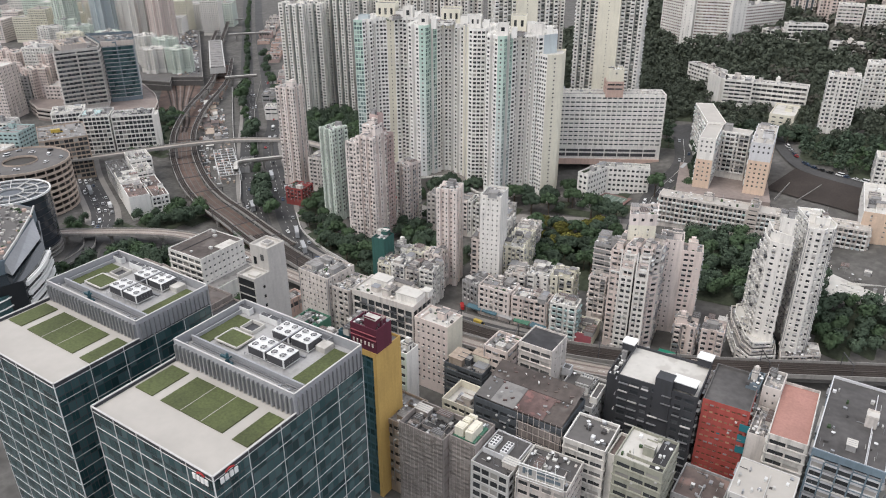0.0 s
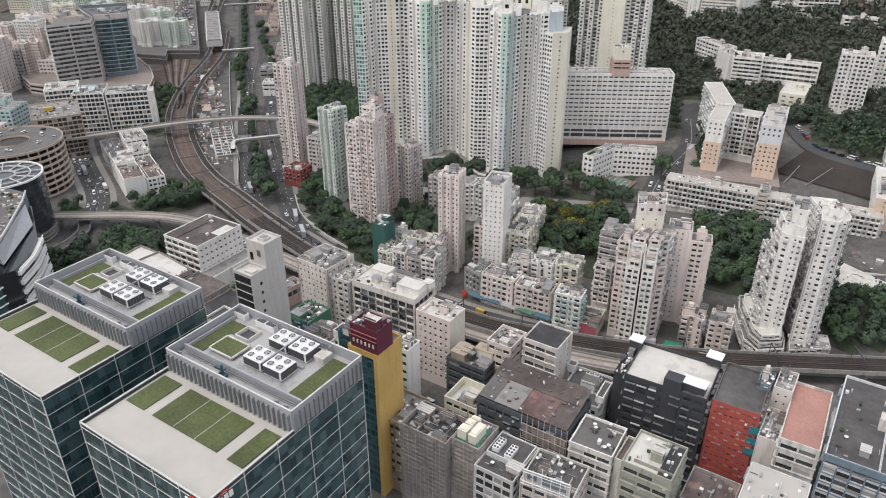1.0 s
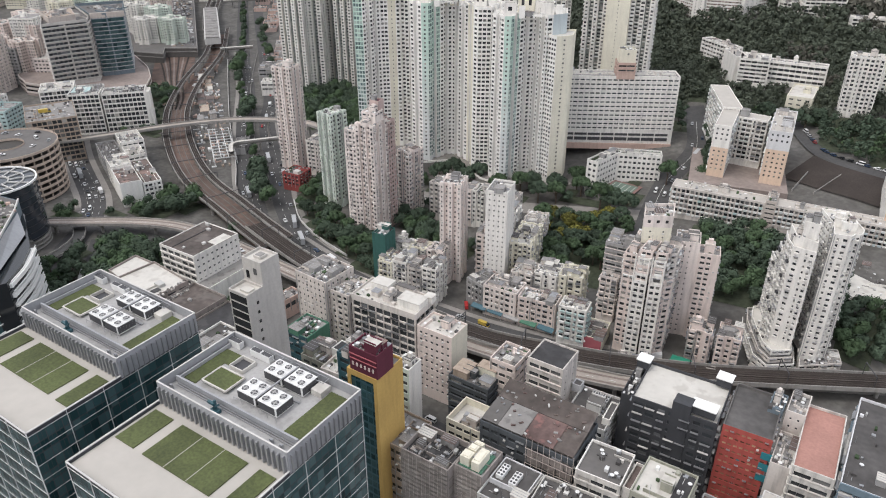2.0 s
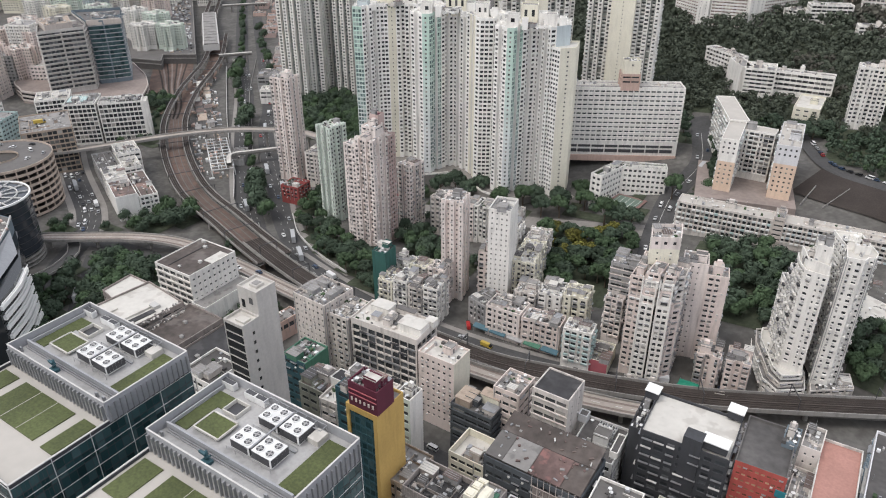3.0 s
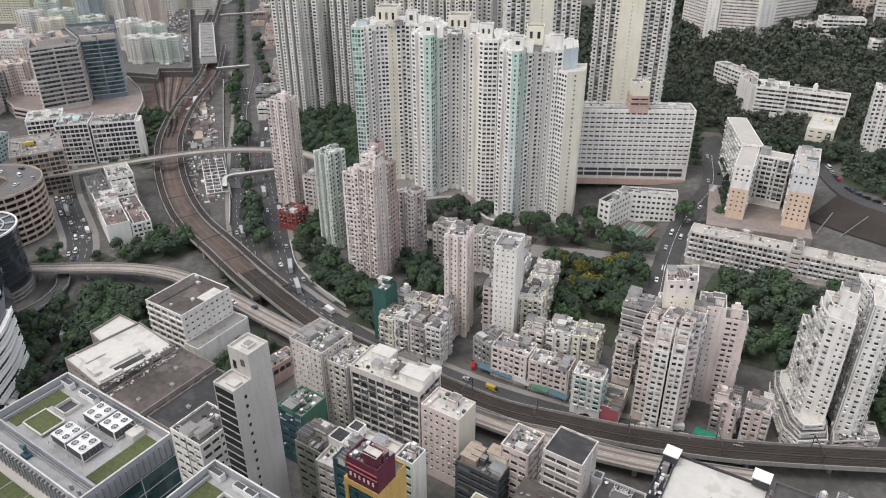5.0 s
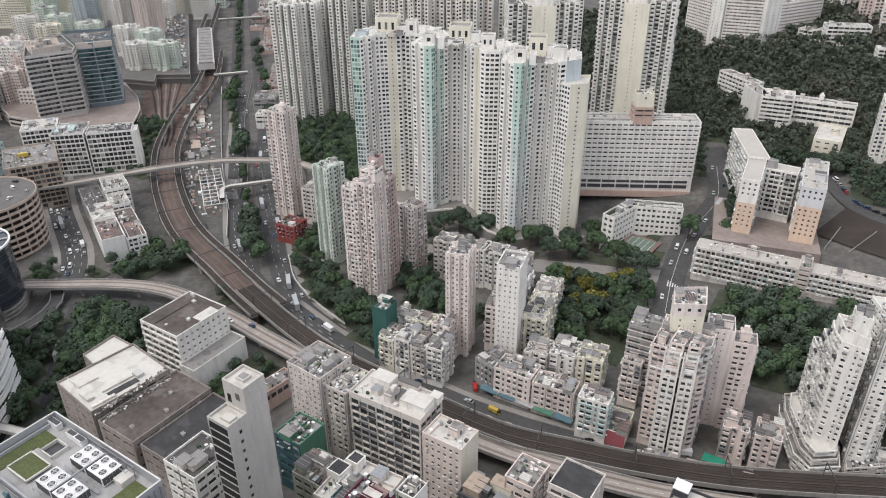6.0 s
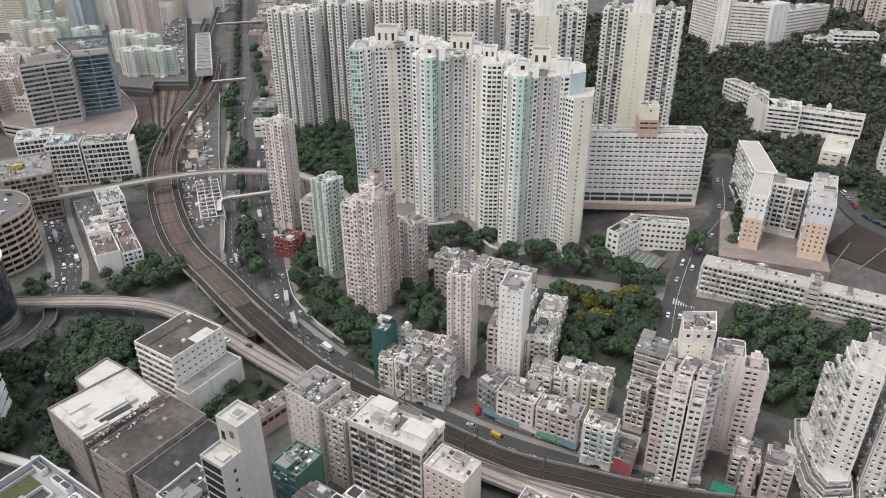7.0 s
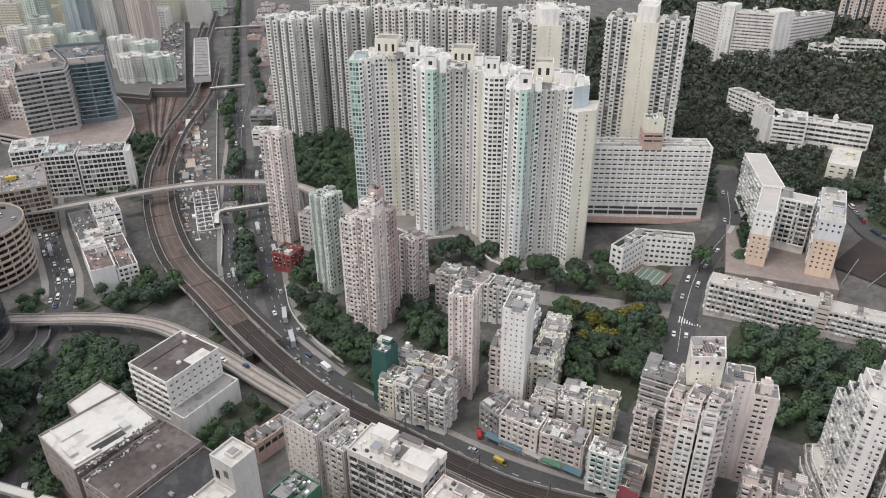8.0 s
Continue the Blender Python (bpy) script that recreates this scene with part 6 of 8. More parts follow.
for k, (x, y, z1, c) in enumerate(((-900, 660, 100, "blush"), (-872, 636, 98, "blush"), (-930, 640, 105, "white"), (-960, 610, 105, "blue"), (-1000, 640, 110, "white"), (-1000, 580, 100, "palegreen"))):
    plus_tower(x, y, 30, 4, z1, 30, c, FAR, "tall pale housing tower beyond the depot", 145 + k, roof="rooflight", clutter=1, group="far towers")
for k, (x, y, z1) in enumerate(((-764, 398, 41), (-794, 384, 42), (-786, 430, 49), (-818, 414, 50), (-838, 446, 52), (-850, 402, 50))):
    plus_tower(x, y, 29, 4, z1, 22, "blush", FAR, "pale pink mid-rise flats", 155 + k, roof="rooflight", clutter=1, group="pink flats")
# dense city beyond: blocks in rows along the trunk road
crng = random.Random(41)
FARWIN = style(fh=3.2, bw=4.0, ww=0.66, wh=1.5, rec=0.4, base=3)


def quarter(poly, gap, lo, hi, tones, yaw, label, seed):
    xs, ys = [p[0] for p in poly], [p[1] for p in poly]
    w = radians(yaw)
    ex, ey = Vector((math.cos(w), math.sin(w))), Vector((-math.sin(w), math.cos(w)))
    c = Vector((sum(xs) / len(xs), sum(ys) / len(ys)))
    k = 0
    for i in range(-14, 15):
        for j in range(-14, 15):
            p = c + ex * (i * gap) + ey * (j * gap)
            ok = False
            for a in range(len(poly)):
                (x0, y0), (x1, y1) = poly[a - 1], poly[a]
                if (y0 > p.y) != (y1 > p.y) and p.x < (x1 - x0) * (p.y - y0) / (y1 - y0) + x0:
                    ok = not ok
            if not ok or crng.random() < 0.12:
                continue
            k += 1
            h = crng.uniform(lo, hi)
            lu, lv = gap * crng.uniform(0.55, 0.8), gap * crng.uniform(0.55, 0.8)
            g = ground_z(p.x, p.y)
            B("city_building", label, (p.x + lu / 2, p.y - lv / 2), lu, lv, g + h, crng.choice(tones), FARWIN, yaw=90 + yaw, roof=crng.choice(("roofgrey", "rooflight", "roofgrey")), clutter=0.6 if h < 40 else 0.5, seed=seed + k, group=label, z0=g, rib=(1.0, 6.0) if h > 40 else None)


quarter([(-1050, 600), (-930, 730), (-980, 900), (-1300, 900), (-1350, 560)], 44, 30, 60, ("white", "palegreen", "cream", "pink"), 35, "pale housing block in the far city", 400)
quarter([(-668, 640), (-560, 540), (-520, 580), (-600, 700), (-820, 930), (-1010, 960), (-850, 800)], 27, 4, 9, ("rose", "grey", "beige", "salmon"), 40, "low reddish-brown block by the trunk road", 460)
quarter([(-520, 640), (-440, 690), (-500, 820), (-760, 1000), (-860, 940), (-600, 720)], 40, 40, 90, ("white", "pink", "pale"), 40, "pale tower beyond the trunk road", 520)
quarter([(-105, 900), (-50, 850), (20, 860), (0, 1000), (-150, 1000)], 34, 40, 70, ("pink", "grey", "rose"), 20, "greyish pink housing block on the hill", 580)
quarter([(-560, 250), (-600, 190), (-680, 200), (-700, 330), (-640, 330)], 32, 14, 26, ("white", "pale", "aqua"), 30, "low white block west of the mall", 620)
quarter([(-1100, 420), (-900, 420), (-720, 330), (-720, 420), (-780, 450), (-900, 415), (-1050, 540)], 40, 25, 60, ("white", "pink", "grey"), 30, "pale block beside the depot", 660)

# ---- twin glass office towers with roof lawns ----
CURTAIN = style(fh=3.0, bw=2.1, ww=0.96, wh=2.85, sill=0.08, rec=0.06, base=2, top=1.2, margin=0.15)


def lawn(root, x0, y0, x1, y1, z, lines=0, rim=0.0):
    s = Shape()
    s.prism([(x0, y0), (x1, y0), (x1, y1), (x0, y1)], z, z + 0.25)
    part("lawn", s, M["lawn"], root)
    for k in range(lines):
        x = x0 + (x1 - x0) * (k + 1) / (lines + 1)
        q = Shape()
        q.box((x, (y0 + y1) / 2, z + 0.2), (0.16, y1 - y0, 0.09))
        part("path_strip", q, M["terrace"], root)
    if rim:
        q = Shape()
        for a, b in (((x0, y0), (x1, y0)), ((x1, y0), (x1, y1)), ((x1, y1), (x0, y1)), ((x0, y1), (x0, y0))):
            q.beam((*a, z), (*b, z), 0.35, rim)
        part("planter_rim", q, M["rooflight"], root)


def chiller(root, x, y, z, lx, ly):
    """A box of fan-topped cooling units on feet."""
    s = Shape()
    s.box((x, y, z + 0.4), (lx, ly, 2.6))
    for sx in (-1, 1):
        for sy in (-1, 1):
            s.box((x + sx * lx * 0.42, y + sy * ly * 0.42, z), (0.3, 0.3, 0.4))
    body = part("cooling_unit", s, M["whitemetal"], root, "white cooling unit with round fans")
    nfx, nfy = max(1, round(lx / 2.8)), max(1, round(ly / 2.8))
    for i in range(nfx):
        for j in range(nfy):
            cx, cy = x - lx / 2 + (i + 0.5) * lx / nfx, y - ly / 2 + (j + 0.5) * ly / nfy
            f = Shape()
            f.tube((cx, cy), 1.12, z + 3.0, z + 3.25, 16)
            part("fan_ring", f, M["whitemetal"], body)
            f = Shape()
            f.tube((cx, cy), 0.9, z + 3.22, z + 3.27, 16)
            part("fan_well", f, M["darkmetal"], body)
            f = Shape()
            f.face([(cx + math.cos(b * math.pi / 8) * (0.85 if b % 4 < 2 else 0.35), cy + math.sin(b * math.pi / 8) * (0.85 if b % 4 < 2 else 0.35), z + 3.3) for b in range(16)])
            f.tube((cx, cy), 0.25, z + 3.25, z + 3.4, 8)
            part("fan", f, M["grey"], body)
    g = Shape()
    for sx in range(int(lx / 0.9)):
        g.box((x - lx / 2 + 0.5 + sx * 0.9, y - ly / 2 - 0.04, z + 0.7), (0.84, 0.06, 2.1))
    for sy in range(int(ly / 0.9)):
        g.box((x + lx / 2 + 0.04, y - ly / 2 + 0.5 + sy * 0.9, z + 0.7), (0.06, 0.84, 2.1))
    part("coil_grille", g, M["darkmetal"], body)


def glass_office(x0, x1, y0, y1, ytop, label, seed):
    z1, zt = 89.0, 94.5
    root = building("office_tower", label, "tower", [(x1, y0), (x1, y1), (x0, y1), (x0, y0)], 0, z1, "dark", CURTAIN, roof="terrace", pane="curtain", clutter=0, split=200, seed=seed, parapet=0.8, group="glass offices")
    # white fins on the glass
    for k in range(6):
        f = Shape()
        x = x0 + (x1 - x0) * k / 5
        f.box((x, y0 - 0.09, 2), (0.13, 0.16, z1 - 2))
        part("fin", f, M["whitemetal"], root)
        f = Shape()
        y = y0 + (y1 - y0) * k / 5
        f.box((x1 + 0.09, y, 2), (0.16, 0.13, z1 - 2))
        part("fin", f, M["whitemetal"], root)
    z = z1 - 1.3
    while z > 6:
        f = Shape()
        f.box(((x0 + x1) / 2, y0 - 0.08, z), (x1 - x0, 0.12, 0.1))
        part("transom", f, M["whitemetal"], root)
        f = Shape()
        f.box((x1 + 0.08, (y0 + y1) / 2, z), (0.12, y1 - y0, 0.1))
        part("transom", f, M["whitemetal"], root)
        z -= 4.6
    f = Shape()
    for a, b in (((x0, y0), (x1, y0)), ((x1, y0), (x1, ytop)), ((x0, y0), (x0, ytop))):
        f.beam((*a, z1), (*b, z1), 0.4, 0.25)
    part("coping", f, M["pale"], root)
    # plant floor behind a louvred screen
    s = Shape()
    s.prism([(x1 - 0.3, ytop), (x1 - 0.3, y1), (x0 + 0.3, y1), (x0 + 0.3, ytop)], z1 - 0.8, 91.6)
    part("plant_floor", s, M["plantgrey"], root)
    for a, b in (((x0, ytop), (x1, ytop)), ((x1, ytop), (x1, y1)), ((x1, y1), (x0, y1)), ((x0, y1), (x0, ytop))):
        w = Shape()
        w.beam((*a, z1 - 0.7), (*b, z1 - 0.7), 0.35, zt - z1 + 0.7)
        part("screen_wall", w, M["louvre"], root)
        w = Shape()
        w.beam((*a, zt), (*b, zt), 0.38, 0.14)
        part("coping", w, M["pale"], root)
    n = 27
    for k in range(n):
        f = Shape()
        x = x0 + 0.8 + (x1 - x0 - 1.6) * k / (n - 1)
        f.box((x, ytop - 0.55, z1 - 0.6), (0.45, 0.75, 5.0))
        part("louvre_fin", f, M["metal"], root)
    for k in range(16):
        f = Shape()
        y = ytop + 0.8 + (y1 - ytop - 1.6) * k / 15
        f.box((x1 + 0.4, y, z1 - 0.6), (0.6, 0.3, 5.0))
        part("louvre_fin", f, M["metal"], root)
    w = Shape()
    w.beam((x0 + 1, ytop + 4.8, 91.6), (x1 - 1.5, ytop + 4.8, 91.6), 0.5, 2.0)
    w.beam((x0 + 1, ytop + 4.8, 91.6), (x0 + 1, y1 - 1, 91.6), 0.4, 1.2)
    part("inner_wall", w, M["louvre"], root)
    # lawns
    o = x1 + 105.0
    z = 88.25
    lawn(root, o - 136.8, 81.4, o - 114.8, 92.6, z, 2)
    lawn(root, o - 146.6, 81.4, o - 140.0, 92.6, z)
    lawn(root, o - 111.3, 81.2, o - 106.4, 92.7, z)
    lawn(root, o - 147.5, 102, o - 142.8, 116, 91.6)
    lawn(root, o - 142.8, 111.5, o - 141.2, 116, 91.6)
    lawn(root, o - 141.5, 103.2, o - 133.2, 109.4, 92.3, 0, 0.5)
    lawn(root, o - 112.5, 101.5, o - 106.6, 118, 91.6)
    s = Shape()
    for a, b in (((-140.3, 111), (-135.7, 111)), ((-135.7, 111), (-135.7, 115.5)), ((-135.7, 115.5), (-140.3, 115.5)), ((-140.3, 115.5), (-140.3, 111))):
        s.beam((o + a[0], a[1], 91.6), (o + b[0], b[1], 91.6), 0.3, 1.1)
    part("skylight_rim", s, M["rooflight"], root)
    # flat dark sheet on the floor, painting in the pit's unlit depth
    s = Shape()
    s.box((o - 138, 113.2, 91.62), (4.4, 4.2, 0.05))
    part("skylight_pit", s, M["darkmetal"], root)
    for x, y in ((-126.4, 106.5), (-119.6, 106.5), (-126.4, 115.2), (-119.6, 115.2)):
        chiller(root, o + x, y, 91.7, 6.0, 5.4)
    for x in (-146, -138, -134.5):
        s = Shape()
        s.box((o + x, 118.3, 91.7), (4.6 if x < -140 else 3.4, 1.6, 1.9))
        s.box((o + x, 118.3, 93.6), (4.0 if x < -140 else 2.8, 1.2, 0.15), 0, 1)
        part("air_handler", s, [M["whitemetal"], M["darkmetal"]], root)
    s = Shape()
    for k in range(7):
        s.beam((o - 132 + 3 * k, 119.2, 94.3), (o - 132 + 3 * k, 116.9, 94.3), 0.14, 0.16)
        s.beam((o - 132 + 3 * k, 118.9, 91.7), (o - 132 + 3 * k, 118.9, 94.3), 0.14, 0.14)
    for y in (117, 119.1):
        s.beam((o - 132, y, 94.3), (o - 114, y, 94.3), 0.14, 0.16)
    part("pipe_cage", s, M["metal"], root)
    s = Shape()
    for y in (102.9, 111.1):
        s.beam((o - 130, y, 92.8), (o - 116, y, 92.8), 0.1, 0.1)
        for k in range(6):
            s.beam((o - 130 + 2.8 * k, y, 91.6), (o - 130 + 2.8 * k, y, 92.8), 0.08, 0.08)
    s.beam((o - 130.4, 110.6, 91.7), (o - 116, 110.6, 91.7), 0.5, 0.4)
    s.beam((o - 123, 104, 94.7), (o - 123, 118, 94.7), 0.35, 0.3)
    part("plant_rail", s, M["metal"], root)
    s = Shape()
    s.box((o - 114.6, 116.6, 91.6), (3.2, 3.6, 1.6))
    part("hatch", s, M["rooflight"], root)
    s = Shape()
    s.box((o - 130.5, ytop + 2.3, 91.6), (2.4, 1.6, 0.8))
    s.beam((o - 131.2, ytop + 2.3, 92.4), (o - 128.4, ytop + 2.0, 94.8), 0.45, 0.5)
    s.beam((o - 130.5, ytop + 2.3, 92.4), (o - 130.5, ytop + 2.3, 95), 0.5, 0.5)
    s.beam((o - 133, ytop + 2.6, 93.2), (o - 130.5, ytop + 2.3, 93.6), 0.6, 0.7)
    part("window_crane", s, M["teal"], root, "teal window-cleaning crane on the roof")
    for x in (-146, -112, -109):
        s = Shape()
        s.box((o + x, ytop + 2.2, 91.6), (0.9, 0.5, 1.4))
        part("vent_box", s, M["metal"], root)
    s = Shape()
    s.beam((x0 + 2, ytop + 4.2, 91.9), (x1 - 2, ytop + 4.2, 91.9), 0.3, 0.3)
    s.beam((x0 + 2, ytop + 3.6, 91.9), (x1 - 2, ytop + 3.6, 91.9), 0.2, 0.2)
    part("pipe", s, M["metal"], root)
    return root


office_a = glass_office(-148, -105, 70.3, 120, 95.4, "teal glass office tower with lawns on its roof", 200)
office_b = glass_office(-207, -164, 70.3, 120, 95.4, "teal glass office tower with roof lawns beside its twin", 201)
# company mark by the front corner: plain white strokes with a red arc
for face in (0, 1):
    def mark_box(name, u, z, w, h, mat, tilt=0.0):
        s = Shape()
        if face == 0:
            s.box((-105 + 0.55, 71.2 + u, z), (0.25, w, h))
        else:
            s.box((-111.5 + u, 70.3 - 0.55, z), (w, 0.25, h))
        part(name, s, mat, office_a)
    for k in range(4):
        mark_box("sign_bar", 0.9 + 1.3 * k, 86.2, 0.95, 1.5, M["sign"])
    for k in range(5):
        mark_box("sign_arc", 2.2 + k * 0.5, 88.3 + 0.35 * math.sin(math.pi * k / 4), 0.5, 0.3, M["carred"])

# hotel sign strokes and billboard bars, white on colour
for k in range(6):
    s = Shape()
    s.box((-138.2 + 1.6 * k, 154.5, 65.2), (0.6, 0.2, 1.3))
    part("sign_bar", s, M["blush"], hotel)
for name, x, z, w, h in (("frame_post", -140.4, 0, 1.2, 63), ("frame_post", -129.7, 0, 1.4, 63), ("frame_head", -135.1, 60.8, 9.4, 2.2)):
    s = Shape()
    s.box((x, 154.75, z), (w, 0.5, h))
    part(name, s, M["yellow"], hotel)
s = Shape()
s.box((-134, 154.4, 69.5), (10.6, 0.3, 0.25))
s.box((-134, 154.4, 67.8), (10.6, 0.3, 0.2))
part("sign_rail", s, M["sheetred"], hotel)
board = thing("billboard", "grey rooftop billboard in a white steel frame", "billboard", (-69, 158.4, 34.4))
by = lambda x: 158.0 + (x + 69) * 0.116
s = Shape()
s.beam((-76, by(-76) - 0.1, 36.6), (-61.6, by(-61.6) - 0.1, 36.6), 0.25, 4.6)
panel = part("panel", s, M["stone"], board)
for za in (36.3, 41.2):
    s = Shape()
    s.beam((-76.2, by(-76.2) - 0.5, za), (-61.4, by(-61.4) - 0.5, za), 0.25, 0.3)
    s.beam((-76.2, by(-76.2) - 1.4, za), (-61.4, by(-61.4) - 1.4, za), 0.15, 0.2)
    part("rail", s, M["sign"], board)
for k in range(6):
    x = -76 + 2.88 * k
    s = Shape()
    s.beam((x, by(x) + 3.4, 34.4), (x, by(x), 41.4), 0.15, 0.15)
    part("brace", s, M["sign"], board)
    s = Shape()
    s.beam((x, by(x) - 0.45, 35.2), (x, by(x) - 0.45, 41.4 + 2.2 * (k in (2, 4))), 0.22, 0.22)
    part("post", s, M["sign"], board)
for z, x0, x1, h in ((39.4, -70.4, -63.4, 1.2), (37.4, -70.4, -62.6, 1.2), (37.8, -74.8, -73.9, 2.4), (37.8, -72.7, -71.8, 2.4), (38.6, -73.8, -72.8, 0.7)):
    s = Shape()
    s.beam((x0, by(x0) - 0.3, z), (x1, by(x1) - 0.3, z), 0.14, h)
    part("bar", s, M["slate"], panel)
# plant on the netted factory and the hotel roofs
plant = thing("water_cooling_plant", "group of beige cooling boxes on green plinth", "roof plant", (-99, 166, 36))
s = Shape()
s.box((-99, 166, 36.0), (8.4, 9, 0.5))
part("plinth", s, M["green"], plant)
for x, y, w, d in ((-101.2, 163.6, 3.4, 3.4), (-101.0, 167.2, 2.8, 2.6), (-97.2, 165, 2.8, 7.0), (-100.4, 169.7, 3, 1.6)):
    s = Shape()
    s.box((x, y, 36.5), (w, d, 3.4))
    s.box((x, y, 39.9), (w * 0.7, d * 0.7, 0.3))
    part("cooling_box", s, M["cream"], plant)
for x, y, w in ((-69.3, 233.4, 5.0), (-42.3, 238.5, 5.5), (-44, 219.6, 8.5)):
    caps = thing("roof_canopy", "white flat canopy on the charcoal hotel roof", "canopy", (x, y, 43))
    s = Shape()
    s.box((x, y, 43), (w - 0.6, 4.2, 3.0))
    box_ = part("housing", s, M["dark"], caps)
    s = Shape()
    s.box((x, y, 46), (w, 4.8, 0.4))
    part("canopy_slab", s, M["sign"], box_)
core = thing("lift_core", "charcoal lift core rising above the hotel front", "lift core", (-50, 217.5, 20))
s = Shape()
s.box((-50.5, 218.2, 20), (6, 5, 26.5))
part("shaft", s, M["dark"], core)

# ---- round car park, drum and mall on the west side ----


def ring_poly(cx, cy, r, n=48, a0=0.0, a1=2 * math.pi):
    return [(cx + r * math.cos(a0 + (a1 - a0) * k / n), cy + r * math.sin(a0 + (a1 - a0) * k / n)) for k in range(n)]


spiral = thing("car_park_ramp", "round concrete car park ramp with open decks", "car park", (-508, 238, 0))
SPIN = (-508, 238)
for k in range(9):
    s = Shape()
    z = 0.6 + k * 4.1
    outer, rim_, inner = ring_poly(*SPIN, 31.5), ring_poly(*SPIN, 31.1), ring_poly(*SPIN, 11)
    for i in range(48):
        j = (i + 1) % 48
        a, b, c, d, e, g = outer[i], outer[j], inner[j], inner[i], rim_[i], rim_[j]
        s.face([(*a, z), (*b, z), (*b, z + 1.7), (*a, z + 1.7)])
        s.face([(*a, z + 1.7), (*b, z + 1.7), (*g, z + 1.7), (*e, z + 1.7)])
        s.face([(*e, z + 1.7), (*g, z + 1.7), (*g, z + 0.5), (*e, z + 0.5)])
        s.face([(*e, z + 0.5), (*g, z + 0.5), (*c, z + 0.5), (*d, z + 0.5)], 1)
        s.face([(*d, z), (*c, z), (*c, z + 1.6), (*d, z + 1.6)])
        s.face([(*b, z), (*a, z), (*d, z), (*c, z)])
    part("deck", s, [M["ramptan"], M["roofmid"]], spiral)
for k in range(30):
    w = 2 * math.pi * k / 30
    s = Shape()
    s.box((SPIN[0] + 30.6 * math.cos(w), SPIN[1] + 30.6 * math.sin(w), 0), (0.9, 0.7, 33.6), w)
    part("column", s, M["ramptan"], spiral)
# added dark drum, standing in for the shade behind the open decks
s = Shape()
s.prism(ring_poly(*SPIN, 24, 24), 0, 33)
part("core", s, M["deckshade"], spiral)
drum = thing("drum_building", "dark glass drum with white ring roof", "drum", (-438, 195, 0))
s = Shape()
s.prism(ring_poly(-438, 195, 20.5), 7, 40)
drum_wall = part("drum_wall", s, M["navy"], drum)
for k in range(9):
    s = Shape()
    r0 = ring_poly(-438, 195, 20.9)
    z = 8 + 4 * k
    swept(s, [(*q, z) for q in r0], 0.3, 0.25, True)
    part("band", s, M["darkmetal"], drum_wall)
for r, w, h, mt in ((21.4, 0.8, 1.0, "sign"), (15, 0.5, 0.8, "pale"), (7, 0.6, 0.8, "pale")):
    s = Shape()
    r0 = ring_poly(-438, 195, r)
    swept(s, [(*q, 40) for q in r0], w, h, True)
    part("ring", s, M[mt], drum)
for k in range(12):
    w = k * math.pi / 6
    s = Shape()
    s.beam((-438 + 7 * math.cos(w), 195 + 7 * math.sin(w), 40.2), (-438 + 21 * math.cos(w), 195 + 21 * math.sin(w), 40.2), 0.5, 0.6)
    part("spoke", s, M["pale"], drum)
for k in range(3):
    s = Shape()
    s.prism(ring_poly(-438, 195, 20.9), 0.6 + 2.4 * k, 1.4 + 2.4 * k)
    part("ramp_deck", s, M["concrete"], drum)
for k in range(16):
    w = k * math.pi / 8
    s = Shape()
    s.tube((-438 + 19.8 * math.cos(w), 195 + 19.8 * math.sin(w)), 0.4, 0, 7, 6)
    part("column", s, M["concrete"], drum)
viaduct("spiral_ramp", [(-403, 168), (-399, 186), (-400, 203), (-408, 218), (-420, 226)], 7, 3.2, M["asphalt"], "curved concrete ramp round the drum", "ramp", thick=1.0, parapet=0.9, pier=14)
mall = thing("mall_building", "curved dark glass mall with white ribbon ledges", "mall", (-360, 150, 0))
arc = [(-326, 140), (-337, 153.5), (-349, 164), (-362, 170.5), (-386, 182.5), (-402, 182), (-410, 160), (-400, 130), (-370, 105), (-334, 112)]
s = Shape()
s.prism(arc, 0, 39)
glass_body = part("glass_body", s, M["panedark"], mall)
top_plan = [(-339, 140), (-354, 154), (-378, 175), (-389, 183), (-402, 181), (-409, 160), (-399, 131), (-370, 106), (-345, 112)]
s = Shape()
s.prism(top_plan, 39, 46)
part("upper_storey", s, M["slate"], mall)
s = Shape()
s.prism(inset(top_plan, 1.0), 46, 46.3)
part("roof", s, M["roofmid"], mall)
s = Shape()
for p, q in zip(top_plan[:4], top_plan[1:4]):
    s.beam((*p, 46.2), (*q, 46.2), 0.6, 1.2)
part("roof_rim", s, M["pale"], mall)
mrng = random.Random(63)
s = Shape()
for k in range(420):
    x, y = mrng.uniform(-405, -345), mrng.uniform(112, 178)
    if x + y < -202 and y - 0.93 * x > 459:
        s.box((x, y, 46.3), (mrng.uniform(0.5, 2.2), mrng.uniform(0.5, 1.8), mrng.uniform(0.3, 1.4)), mrng.uniform(0, 3), mrng.choice((0, 0, 1, 2, 3, 3)))
part("roof_litter", s, [M["rooflight"], M["salmon"], M["leaf"], M["roofgrey"]], mall, kind="stuff")
s = Shape()
s.face([(-333, 139, 40), (-362, 169.5, 40), (-377, 175.5, 45.4), (-339.5, 140, 45.4)])
s.face([(-333, 139, 40), (-339.5, 140, 45.4), (-339.5, 139, 40)])
part("sloped_fascia", s, M["metal"], mall)
